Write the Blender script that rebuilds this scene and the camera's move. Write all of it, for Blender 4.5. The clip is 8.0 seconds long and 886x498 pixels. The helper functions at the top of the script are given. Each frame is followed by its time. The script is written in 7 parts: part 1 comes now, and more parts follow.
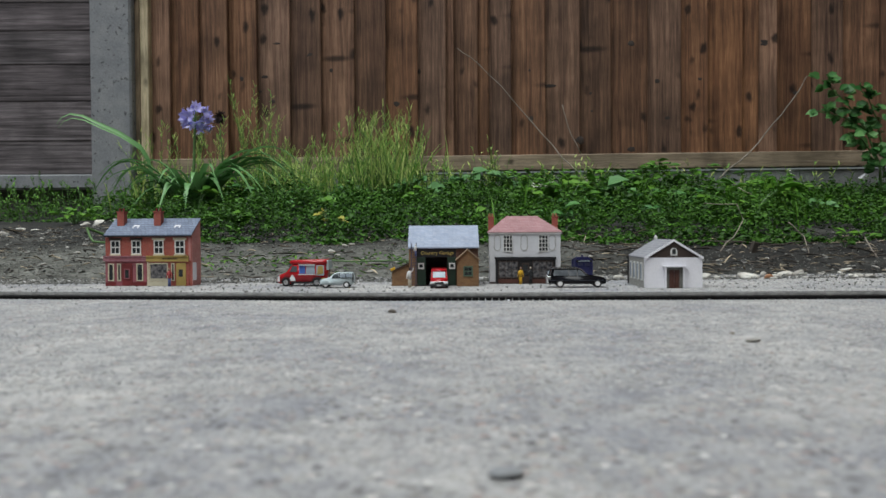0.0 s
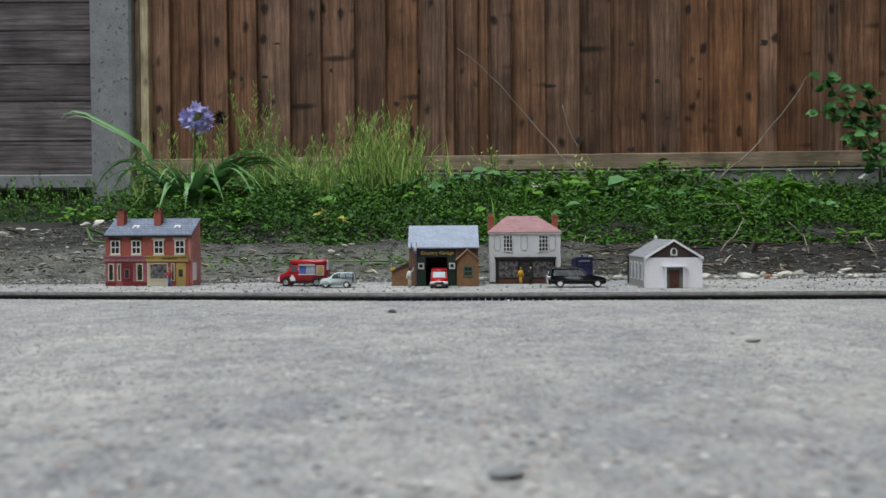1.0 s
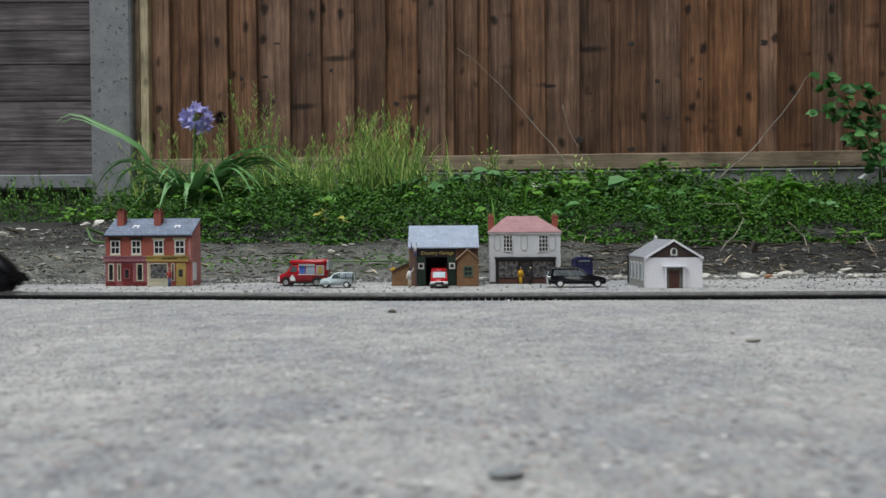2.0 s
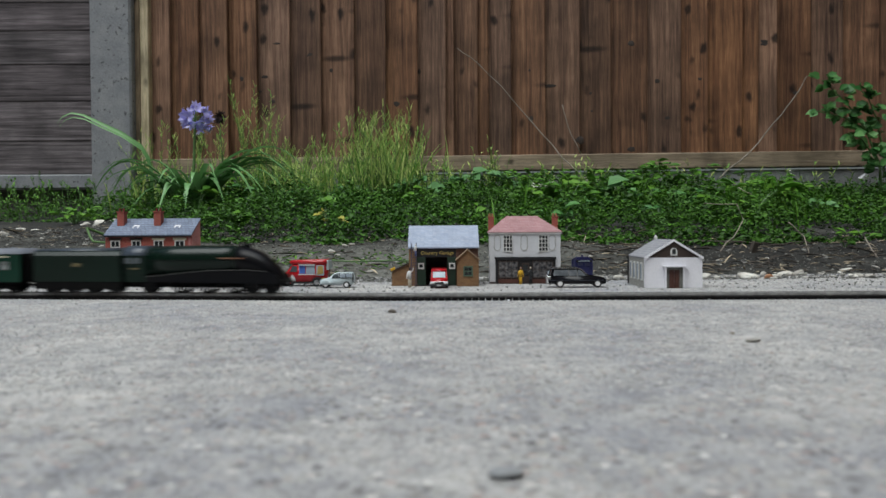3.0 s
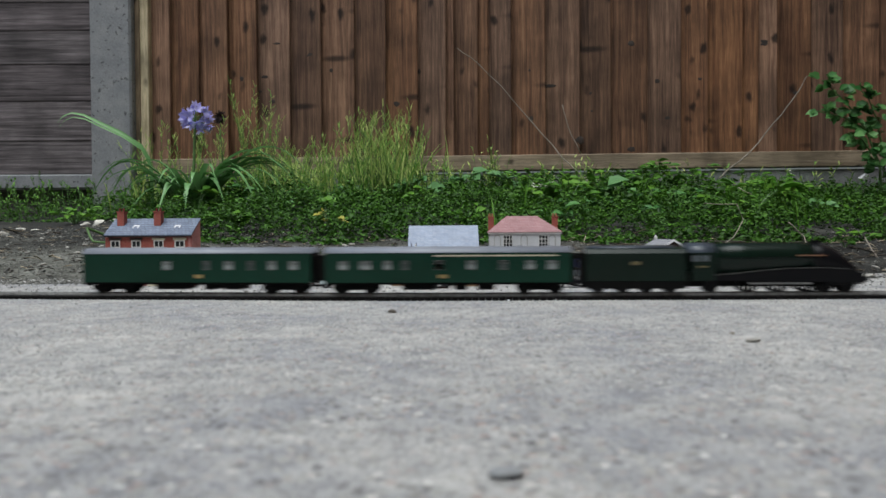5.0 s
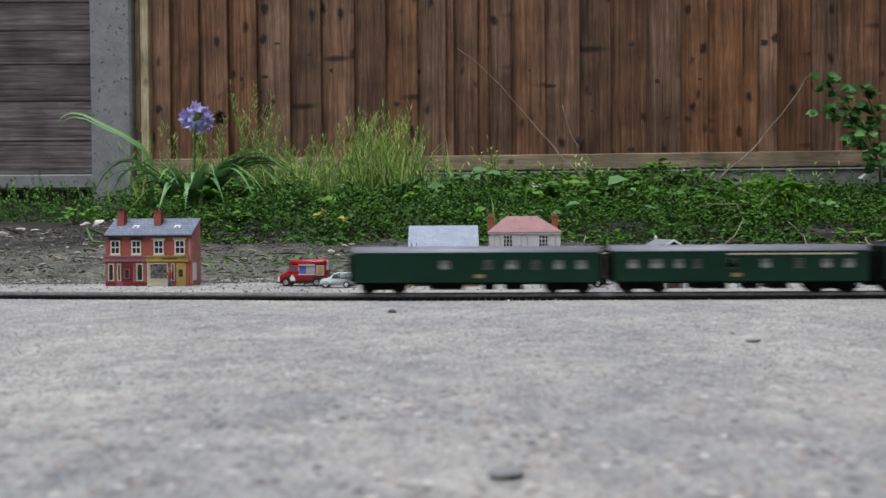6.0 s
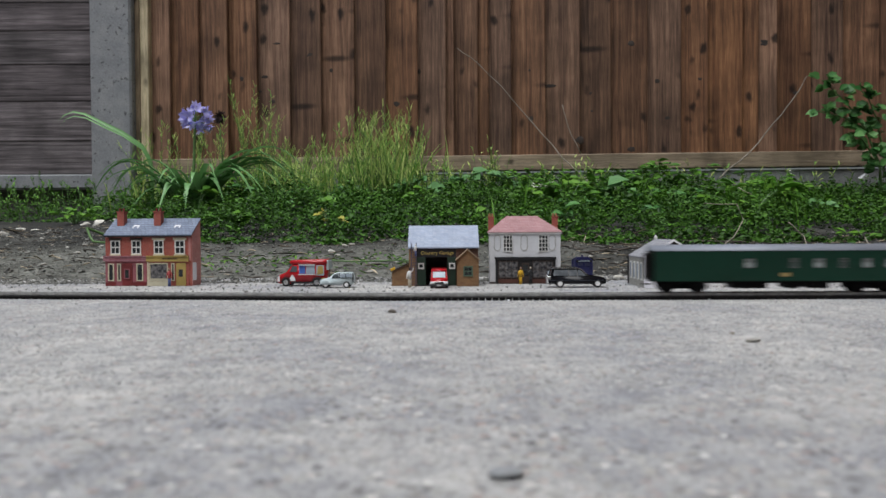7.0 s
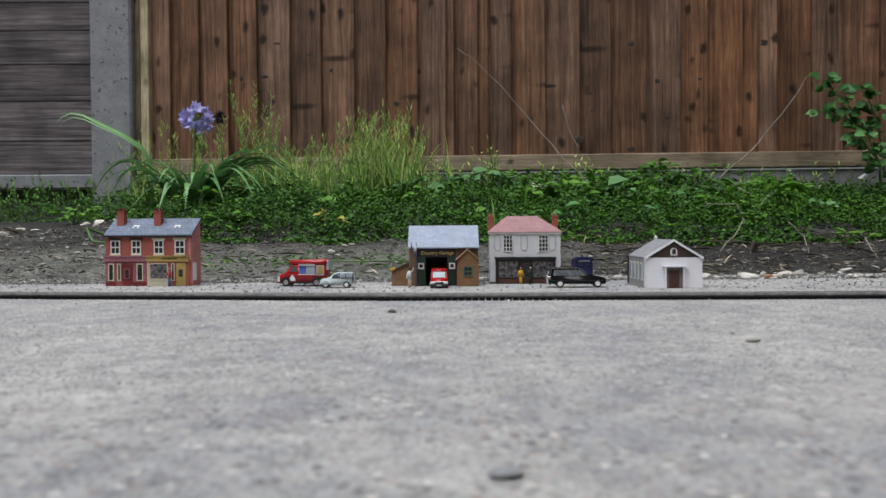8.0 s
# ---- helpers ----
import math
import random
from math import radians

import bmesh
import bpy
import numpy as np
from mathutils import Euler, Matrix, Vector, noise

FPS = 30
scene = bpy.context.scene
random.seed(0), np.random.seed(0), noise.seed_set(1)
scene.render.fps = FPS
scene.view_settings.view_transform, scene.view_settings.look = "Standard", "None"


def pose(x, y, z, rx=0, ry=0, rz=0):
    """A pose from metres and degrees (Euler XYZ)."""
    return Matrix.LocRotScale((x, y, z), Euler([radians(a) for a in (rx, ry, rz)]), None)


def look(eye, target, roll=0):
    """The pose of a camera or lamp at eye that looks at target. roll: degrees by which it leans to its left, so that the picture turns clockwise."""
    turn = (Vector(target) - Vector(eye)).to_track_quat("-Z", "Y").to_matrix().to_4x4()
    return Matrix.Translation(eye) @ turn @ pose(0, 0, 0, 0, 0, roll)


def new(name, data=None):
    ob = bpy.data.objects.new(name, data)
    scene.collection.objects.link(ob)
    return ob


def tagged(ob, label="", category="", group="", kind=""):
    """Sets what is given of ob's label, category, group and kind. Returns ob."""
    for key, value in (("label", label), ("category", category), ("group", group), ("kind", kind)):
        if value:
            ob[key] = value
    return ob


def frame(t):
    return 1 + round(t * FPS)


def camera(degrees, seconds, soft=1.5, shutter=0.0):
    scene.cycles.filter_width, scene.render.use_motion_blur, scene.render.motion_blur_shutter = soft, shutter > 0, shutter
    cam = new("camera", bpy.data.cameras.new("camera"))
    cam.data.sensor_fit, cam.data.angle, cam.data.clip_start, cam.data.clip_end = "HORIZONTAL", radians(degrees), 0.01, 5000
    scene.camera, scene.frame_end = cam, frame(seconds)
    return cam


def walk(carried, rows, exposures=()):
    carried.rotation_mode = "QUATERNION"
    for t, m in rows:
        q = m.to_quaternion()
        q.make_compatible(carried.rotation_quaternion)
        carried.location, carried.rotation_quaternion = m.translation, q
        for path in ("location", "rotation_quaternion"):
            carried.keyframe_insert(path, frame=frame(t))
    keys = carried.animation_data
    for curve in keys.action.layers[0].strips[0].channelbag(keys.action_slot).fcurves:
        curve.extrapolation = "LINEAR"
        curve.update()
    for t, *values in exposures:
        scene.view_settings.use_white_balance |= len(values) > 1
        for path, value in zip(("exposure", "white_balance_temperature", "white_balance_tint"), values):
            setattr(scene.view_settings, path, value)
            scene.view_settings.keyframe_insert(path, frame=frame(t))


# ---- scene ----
CAM = (0.0, 0.0, 0.070)
VIEW = look(CAM, (0.0, 10.0, 0.070 - 10.0 * math.tan(radians(1.3))), -0.35)
cam = camera(58, 8.0, 1.5, 0.9)
cam.data.dof.use_dof = True
cam.data.dof.focus_distance = 1.40
cam.data.dof.aperture_fstop = 13.0
walk(cam, [(0.0, VIEW), (8.0, VIEW)], [(0.0, -0.03, 6500, 10), (4.7, -0.03, 6500, 10), (5.8, 0.05, 6550, 14), (8.0, 0.05, 6550, 14)])

# ---- sky and light: a dull, overcast evening in a garden ----
world = bpy.data.worlds.new("world")
scene.world = world
world.use_nodes = True
_n = world.node_tree.nodes
_sky = _n.new("ShaderNodeTexSky")
_sky.sky_type = "NISHITA"
_sky.sun_disc = False
_sky.sun_elevation = radians(66)
_sky.sun_rotation = radians(209)
_sky.dust_density = 4.0
_sky.ozone_density = 1.0
world.node_tree.links.new(_sky.outputs[0], _n["Background"].inputs[0])
_n["Background"].inputs[1].default_value = 0.07
sun_data = bpy.data.lights.new("sun", "SUN")
sun_data.energy = 3.5
sun_data.angle = radians(58)
sun_data.color = (0.905, 0.985, 1.0)
sun = new("sun", sun_data)
sun.matrix_world = look((-0.68, -1.25, 3.6), (0, 0, 0))


# ---- materials ----
def mat(name, col, rough=0.6, col2=None, scale=60.0, detail=6.0, bump=0.0, bscale=None, metal=0.0,
        stretch=(1, 1, 1), rand=0.0, island=0.0, spec=0.5, blend=(0.35, 0.7), fine=0.0):
    """Principled surface with two scales of colour variation, bump and a random shift for each piece."""
    m = bpy.data.materials.new(name)
    m.use_nodes = True
    nt = m.node_tree
    N, L = nt.nodes, nt.links
    b = N["Principled BSDF"]
    b.inputs["Roughness"].default_value = rough
    b.inputs["Metallic"].default_value = metal
    b.inputs["Specular IOR Level"].default_value = spec
    tc = N.new("ShaderNodeTexCoord")
    mp = N.new("ShaderNodeMapping")
    mp.inputs["Scale"].default_value = stretch
    L.new(tc.outputs["Object"], mp.inputs["Vector"])
    vec = mp.outputs["Vector"]
    out = None
    c2 = col2 or tuple(c * 0.72 for c in col)
    nz = N.new("ShaderNodeTexNoise")
    nz.inputs["Scale"].default_value = scale
    nz.inputs["Detail"].default_value = detail
    L.new(vec, nz.inputs["Vector"])
    rp = N.new("ShaderNodeValToRGB")
    rp.color_ramp.elements[0].position, rp.color_ramp.elements[1].position = blend
    rp.color_ramp.elements[0].color = (*c2, 1)
    rp.color_ramp.elements[1].color = (*col, 1)
    L.new(nz.outputs["Fac"], rp.inputs["Fac"])
    out = rp.outputs["Color"]
    if fine:
        n2 = N.new("ShaderNodeTexNoise")
        n2.inputs["Scale"].default_value = scale * 7
        n2.inputs["Detail"].default_value = 4
        L.new(vec, n2.inputs["Vector"])
        mr = N.new("ShaderNodeMapRange")
        mr.inputs["From Min"].default_value, mr.inputs["From Max"].default_value = 0.3, 0.7
        mr.inputs["To Min"].default_value, mr.inputs["To Max"].default_value = 1 - fine, 1 + fine
        L.new(n2.outputs["Fac"], mr.inputs["Value"])
        mx = N.new("ShaderNodeVectorMath")
        mx.operation = "SCALE"
        L.new(out, mx.inputs[0])
        L.new(mr.outputs["Result"], mx.inputs["Scale"])
        out = mx.outputs["Vector"]
    if rand or island:
        if rand:
            src = N.new("ShaderNodeObjectInfo").outputs["Random"]
        else:
            src = N.new("ShaderNodeNewGeometry").outputs["Random Per Island"]
        k = rand or island
        mr = N.new("ShaderNodeMapRange")
        mr.inputs["To Min"].default_value, mr.inputs["To Max"].default_value = 1 - k, 1 + k
        L.new(src, mr.inputs["Value"])
        mx = N.new("ShaderNodeVectorMath")
        mx.operation = "SCALE"
        L.new(out, mx.inputs[0])
        L.new(mr.outputs["Result"], mx.inputs["Scale"])
        out = mx.outputs["Vector"]
    L.new(out, b.inputs["Base Color"])
    if bump:
        nb = N.new("ShaderNodeTexNoise")
        nb.inputs["Scale"].default_value = bscale or scale * 3
        nb.inputs["Detail"].default_value = 5
        L.new(vec, nb.inputs["Vector"])
        bp = N.new("ShaderNodeBump")
        bp.inputs["Strength"].default_value = bump
        bp.inputs["Distance"].default_value = 0.002
        L.new(nb.outputs["Fac"], bp.inputs["Height"])
        L.new(bp.outputs["Normal"], b.inputs["Normal"])
    return m


def leaf_mat(name, c_dark, c_light, rough=0.5, trans=0.10):
    """Leaf: each one its own tint between two greens, and a little light through it."""
    m = bpy.data.materials.new(name)
    m.use_nodes = True
    N, L = m.node_tree.nodes, m.node_tree.links
    b = N["Principled BSDF"]
    b.inputs["Roughness"].default_value = rough
    b.inputs["Specular IOR Level"].default_value = 0.22
    g = N.new("ShaderNodeNewGeometry")
    rp = N.new("ShaderNodeValToRGB")
    rp.color_ramp.elements[0].color = (*c_dark, 1)
    rp.color_ramp.elements[1].color = (*c_light, 1)
    L.new(g.outputs["Random Per Island"], rp.inputs["Fac"])
    L.new(rp.outputs["Color"], b.inputs["Base Color"])
    t = N.new("ShaderNodeBsdfTranslucent")
    L.new(rp.outputs["Color"], t.inputs["Color"])
    mx = N.new("ShaderNodeMixShader")
    mx.inputs[0].default_value = trans
    L.new(b.outputs[0], mx.inputs[1])
    L.new(t.outputs[0], mx.inputs[2])
    L.new(mx.outputs[0], N["Material Output"].inputs["Surface"])
    return m


def brick_mat(name, c1, c2, mortar, width=0.0031, height=0.0011, rough=0.7):
    """Printed card brickwork at model scale."""
    m = bpy.data.materials.new(name)
    m.use_nodes = True
    N, L = m.node_tree.nodes, m.node_tree.links
    b = N["Principled BSDF"]
    b.inputs["Roughness"].default_value = rough
    tc = N.new("ShaderNodeTexCoord")
    sp = N.new("ShaderNodeSeparateXYZ")
    L.new(tc.outputs["Object"], sp.inputs[0])
    ad = N.new("ShaderNodeMath")
    L.new(sp.outputs["X"], ad.inputs[0])
    L.new(sp.outputs["Y"], ad.inputs[1])
    cb = N.new("ShaderNodeCombineXYZ")
    L.new(ad.outputs[0], cb.inputs["X"])
    L.new(sp.outputs["Z"], cb.inputs["Y"])
    br = N.new("ShaderNodeTexBrick")
    br.inputs["Scale"].default_value = 1.0
    br.inputs["Brick Width"].default_value = width
    br.inputs["Row Height"].default_value = height
    br.inputs["Mortar Size"].default_value = height * 0.12
    br.inputs["Color1"].default_value = (*c1, 1)
    br.inputs["Color2"].default_value = (*c2, 1)
    br.inputs["Mortar"].default_value = (*mortar, 1)
    L.new(cb.outputs[0], br.inputs["Vector"])
    nz = N.new("ShaderNodeTexNoise")
    nz.inputs["Scale"].default_value = 90
    L.new(tc.outputs["Object"], nz.inputs["Vector"])
    mr = N.new("ShaderNodeMapRange")
    mr.inputs["To Min"].default_value, mr.inputs["To Max"].default_value = 0.75, 1.25
    L.new(nz.outputs["Fac"], mr.inputs["Value"])
    mx = N.new("ShaderNodeVectorMath")
    mx.operation = "SCALE"
    L.new(br.outputs["Color"], mx.inputs[0])
    L.new(mr.outputs["Result"], mx.inputs["Scale"])
    L.new(mx.outputs["Vector"], b.inputs["Base Color"])
    return m


def glass_mat(name, tint=(0.9, 0.95, 0.95)):
    m = bpy.data.materials.new(name)
    m.use_nodes = True
    N, L = m.node_tree.nodes, m.node_tree.links
    b = N["Principled BSDF"]
    b.inputs["Base Color"].default_value = (*tint, 1)
    b.inputs["Roughness"].default_value = 0.04
    b.inputs["Transmission Weight"].default_value = 1.0
    b.inputs["IOR"].default_value = 1.15
    return m


def concrete_mat(name):
    """Old exposed-aggregate concrete: grey paste, pale worn patches, small stones and pits."""
    m = bpy.data.materials.new(name)
    m.use_nodes = True
    N, L = m.node_tree.nodes, m.node_tree.links
    b = N["Principled BSDF"]
    b.inputs["Roughness"].default_value = 0.85
    b.inputs["Specular IOR Level"].default_value = 0.25
    tc = N.new("ShaderNodeTexCoord")

    def noise_tex(scale, detail, rough=0.55):
        n = N.new("ShaderNodeTexNoise")
        n.inputs["Scale"].default_value, n.inputs["Detail"].default_value = scale, detail
        n.inputs["Roughness"].default_value = rough
        L.new(tc.outputs["Object"], n.inputs["Vector"])
        return n.outputs["Fac"]

    def ramp(fac, stops):
        r = N.new("ShaderNodeValToRGB")
        e = r.color_ramp.elements
        while len(e) < len(stops):
            e.new(0.5)
        for el, (p, c) in zip(e, stops):
            el.position, el.color = p, (*c, 1)
        L.new(fac, r.inputs["Fac"])
        return r.outputs["Color"]

    def mix(a, c, fac, kind="MIX"):
        x = N.new("ShaderNodeMix")
        x.data_type, x.blend_type = "RGBA", kind
        L.new(a, x.inputs["A"])
        L.new(c, x.inputs["B"])
        if isinstance(fac, float):
            x.inputs["Factor"].default_value = fac
        else:
            L.new(fac, x.inputs["Factor"])
        return x.outputs["Result"]

    big = ramp(noise_tex(7, 7, 0.6), [(0.32, (0.275, 0.284, 0.314)), (0.50, (0.376, 0.374, 0.374)), (0.68, (0.508, 0.50, 0.484))])
    mid = ramp(noise_tex(42, 7, 0.68), [(0.3, (0.60, 0.61, 0.64)), (0.52, (1, 1, 1)), (0.72, (1.28, 1.27, 1.24))])
    col = mix(big, mid, 1.0, "MULTIPLY")
    vor = N.new("ShaderNodeTexVoronoi")
    vor.inputs["Scale"].default_value = 210
    L.new(tc.outputs["Object"], vor.inputs["Vector"])
    sep = N.new("ShaderNodeSeparateColor")
    L.new(vor.outputs["Color"], sep.inputs[0])
    stones = ramp(sep.outputs[0], [(0.0, (0.10, 0.10, 0.105)), (0.3, (0.26, 0.25, 0.23)), (0.6, (0.42, 0.41, 0.38)),
                                   (0.88, (0.36, 0.27, 0.24)), (1.0, (0.75, 0.74, 0.70))])
    body = N.new("ShaderNodeMapRange")
    body.inputs["From Min"].default_value, body.inputs["From Max"].default_value = 0.5, 0.3
    L.new(vor.outputs["Distance"], body.inputs["Value"])
    show = N.new("ShaderNodeMapRange")
    show.inputs["From Min"].default_value, show.inputs["From Max"].default_value = 0.30, 0.52
    show.inputs["To Max"].default_value = 0.85
    L.new(noise_tex(22, 3), show.inputs["Value"])
    both = N.new("ShaderNodeMath")
    both.operation = "MULTIPLY"
    L.new(body.outputs["Result"], both.inputs[0])
    L.new(show.outputs["Result"], both.inputs[1])
    col = mix(col, stones, both.outputs[0])
    pits = ramp(noise_tex(380, 4, 0.7), [(0.33, (0.42, 0.42, 0.42)), (0.46, (1, 1, 1)), (0.66, (1.3, 1.3, 1.28))])
    col = mix(col, pits, 0.9, "MULTIPLY")
    L.new(col, b.inputs["Base Color"])
    bp = N.new("ShaderNodeBump")
    bp.inputs["Strength"].default_value, bp.inputs["Distance"].default_value = 0.9, 0.0022
    L.new(noise_tex(320, 6), bp.inputs["Height"])
    L.new(bp.outputs["Normal"], b.inputs["Normal"])
    return m


def wood_mat(name, dark, light, knots=True, weather=0.0, rand=0.3, axis="Z"):
    """Sawn softwood: grain along one axis, rings of figure, dark knots, a tint for each board."""
    m = bpy.data.materials.new(name)
    m.use_nodes = True
    N, L = m.node_tree.nodes, m.node_tree.links
    b = N["Principled BSDF"]
    b.inputs["Roughness"].default_value = 0.75
    b.inputs["Specular IOR Level"].default_value = 0.3
    tc = N.new("ShaderNodeTexCoord")
    oi = N.new("ShaderNodeObjectInfo")
    sh = N.new("ShaderNodeVectorMath")
    sh.operation = "MULTIPLY_ADD"
    cmb = N.new("ShaderNodeCombineXYZ")
    for i in range(3):
        L.new(oi.outputs["Random"], cmb.inputs[i])
    L.new(cmb.outputs[0], sh.inputs[0])
    sh.inputs[1].default_value = (13.0, 7.0, 29.0)
    L.new(tc.outputs["Object"], sh.inputs[2])
    mp = N.new("ShaderNodeMapping")
    mp.inputs["Scale"].default_value = (1, 1, 0.03) if axis == "Z" else (0.03, 1, 1)
    L.new(sh.outputs[0], mp.inputs["Vector"])
    n1 = N.new("ShaderNodeTexNoise")
    n1.inputs["Scale"].default_value, n1.inputs["Detail"].default_value = 95, 8
    n1.inputs["Distortion"].default_value = 0.6
    L.new(mp.outputs[0], n1.inputs["Vector"])
    rp = N.new("ShaderNodeValToRGB")
    rp.color_ramp.elements[0].position, rp.color_ramp.elements[1].position = 0.32, 0.68
    rp.color_ramp.elements[0].color, rp.color_ramp.elements[1].color = (*dark, 1), (*light, 1)
    L.new(n1.outputs["Fac"], rp.inputs["Fac"])
    col = rp.outputs["Color"]
    # fine fibres and saw marks
    mq = N.new("ShaderNodeMapping")
    mq.inputs["Scale"].default_value = (1, 1, 0.045) if axis == "Z" else (0.045, 1, 1)
    L.new(sh.outputs[0], mq.inputs["Vector"])
    nf = N.new("ShaderNodeTexNoise")
    nf.inputs["Scale"].default_value, nf.inputs["Detail"].default_value, nf.inputs["Roughness"].default_value = 330, 6, 0.7
    L.new(mq.outputs[0], nf.inputs["Vector"])
    rf = N.new("ShaderNodeMapRange")
    rf.inputs["From Min"].default_value, rf.inputs["From Max"].default_value = 0.33, 0.67
    rf.inputs["To Min"].default_value, rf.inputs["To Max"].default_value = 0.62, 1.38
    L.new(nf.outputs["Fac"], rf.inputs["Value"])
    sf = N.new("ShaderNodeVectorMath")
    sf.operation = "SCALE"
    L.new(col, sf.inputs[0])
    L.new(rf.outputs["Result"], sf.inputs["Scale"])
    col = sf.outputs[0]
    # broad blotches of stain
    n2 = N.new("ShaderNodeTexNoise")
    n2.inputs["Scale"].default_value, n2.inputs["Detail"].default_value = 8, 4
    L.new(sh.outputs[0], n2.inputs["Vector"])
    mr = N.new("ShaderNodeMapRange")
    mr.inputs["From Min"].default_value, mr.inputs["From Max"].default_value = 0.3, 0.7
    mr.inputs["To Min"].default_value, mr.inputs["To Max"].default_value = 0.58, 1.28
    L.new(n2.outputs["Fac"], mr.inputs["Value"])
    md = N.new("ShaderNodeMath")
    md.operation = "MULTIPLY"
    L.new(mr.outputs["Result"], md.inputs[0])
    m3 = N.new("ShaderNodeMapRange")
    m3.inputs["To Min"].default_value, m3.inputs["To Max"].default_value = 1 - rand, 1 + rand
    L.new(oi.outputs["Random"], m3.inputs["Value"])
    L.new(m3.outputs["Result"], md.inputs[1])
    fac = md.outputs[0]
    if knots:
        kp = N.new("ShaderNodeMapping")
        kp.inputs["Scale"].default_value = (1, 0, 0.62) if axis == "Z" else (0.62, 0, 1)
        L.new(sh.outputs[0], kp.inputs["Vector"])
        wob = N.new("ShaderNodeTexNoise")
        wob.inputs["Scale"].default_value, wob.inputs["Detail"].default_value = 45, 3
        L.new(kp.outputs[0], wob.inputs["Vector"])
        wv = N.new("ShaderNodeVectorMath")
        wv.operation = "MULTIPLY_ADD"
        wv.inputs[1].default_value = (0.022, 0.0, 0.022)
        L.new(wob.outputs["Color"], wv.inputs[0])
        L.new(kp.outputs[0], wv.inputs[2])
        vo = N.new("ShaderNodeTexVoronoi")
        vo.inputs["Scale"].default_value = 15.0
        L.new(wv.outputs[0], vo.inputs["Vector"])
        kr = N.new("ShaderNodeMapRange")
        kr.interpolation_type = "SMOOTHSTEP"
        kr.inputs["From Min"].default_value, kr.inputs["From Max"].default_value = 0.07, 0.22
        kr.inputs["To Min"].default_value, kr.inputs["To Max"].default_value = 0.16, 1.0
        L.new(vo.outputs["Distance"], kr.inputs["Value"])
        mk = N.new("ShaderNodeMath")
        mk.operation = "MULTIPLY"
        L.new(fac, mk.inputs[0])
        L.new(kr.outputs["Result"], mk.inputs[1])
        fac = mk.outputs[0]
        sp = N.new("ShaderNodeMapping")
        sp.inputs["Scale"].default_value = (0.45, 0, 2.2) if axis == "Z" else (2.2, 0, 0.45)
        L.new(sh.outputs[0], sp.inputs["Vector"])
        v2 = N.new("ShaderNodeTexVoronoi")
        v2.inputs["Scale"].default_value = 5.5
        L.new(sp.outputs[0], v2.inputs["Vector"])
        s2 = N.new("ShaderNodeMapRange")
        s2.interpolation_type = "SMOOTHSTEP"
        s2.inputs["From Min"].default_value, s2.inputs["From Max"].default_value = 0.04, 0.17
        s2.inputs["To Min"].default_value, s2.inputs["To Max"].default_value = 0.25, 1.0
        L.new(v2.outputs["Distance"], s2.inputs["Value"])
        m2 = N.new("ShaderNodeMath")
        m2.operation = "MULTIPLY"
        L.new(fac, m2.inputs[0])
        L.new(s2.outputs["Result"], m2.inputs[1])
        fac = m2.outputs[0]
    # some boards greyer than others
    w7 = N.new("ShaderNodeMath")
    w7.operation = "MULTIPLY"
    w7.inputs[1].default_value = 7.31
    L.new(oi.outputs["Random"], w7.inputs[0])
    fr = N.new("ShaderNodeMath")
    fr.operation = "FRACT"
    L.new(w7.outputs[0], fr.inputs[0])
    hs = N.new("ShaderNodeHueSaturation")
    sm = N.new("ShaderNodeMapRange")
    sm.inputs["To Min"].default_value, sm.inputs["To Max"].default_value = 0.95, 1.25
    L.new(fr.outputs[0], sm.inputs["Value"])
    L.new(sm.outputs["Result"], hs.inputs["Saturation"])
    L.new(col, hs.inputs["Color"])
    col = hs.outputs["Color"]
    sc = N.new("ShaderNodeVectorMath")
    sc.operation = "SCALE"
    L.new(col, sc.inputs[0])
    L.new(fac, sc.inputs["Scale"])
    L.new(sc.outputs[0], b.inputs["Base Color"])
    bp = N.new("ShaderNodeBump")
    bp.inputs["Strength"].default_value, bp.inputs["Distance"].default_value = 0.5, 0.002
    L.new(n1.outputs["Fac"], bp.inputs["Height"])
    L.new(bp.outputs["Normal"], b.inputs["Normal"])
    return m


M = {}
M["concrete"] = concrete_mat("concrete")
M["soil"] = mat("soil", (0.17, 0.172, 0.152), 0.95, (0.07, 0.071, 0.06), 16, 9, 1.0, 140, fine=0.5)


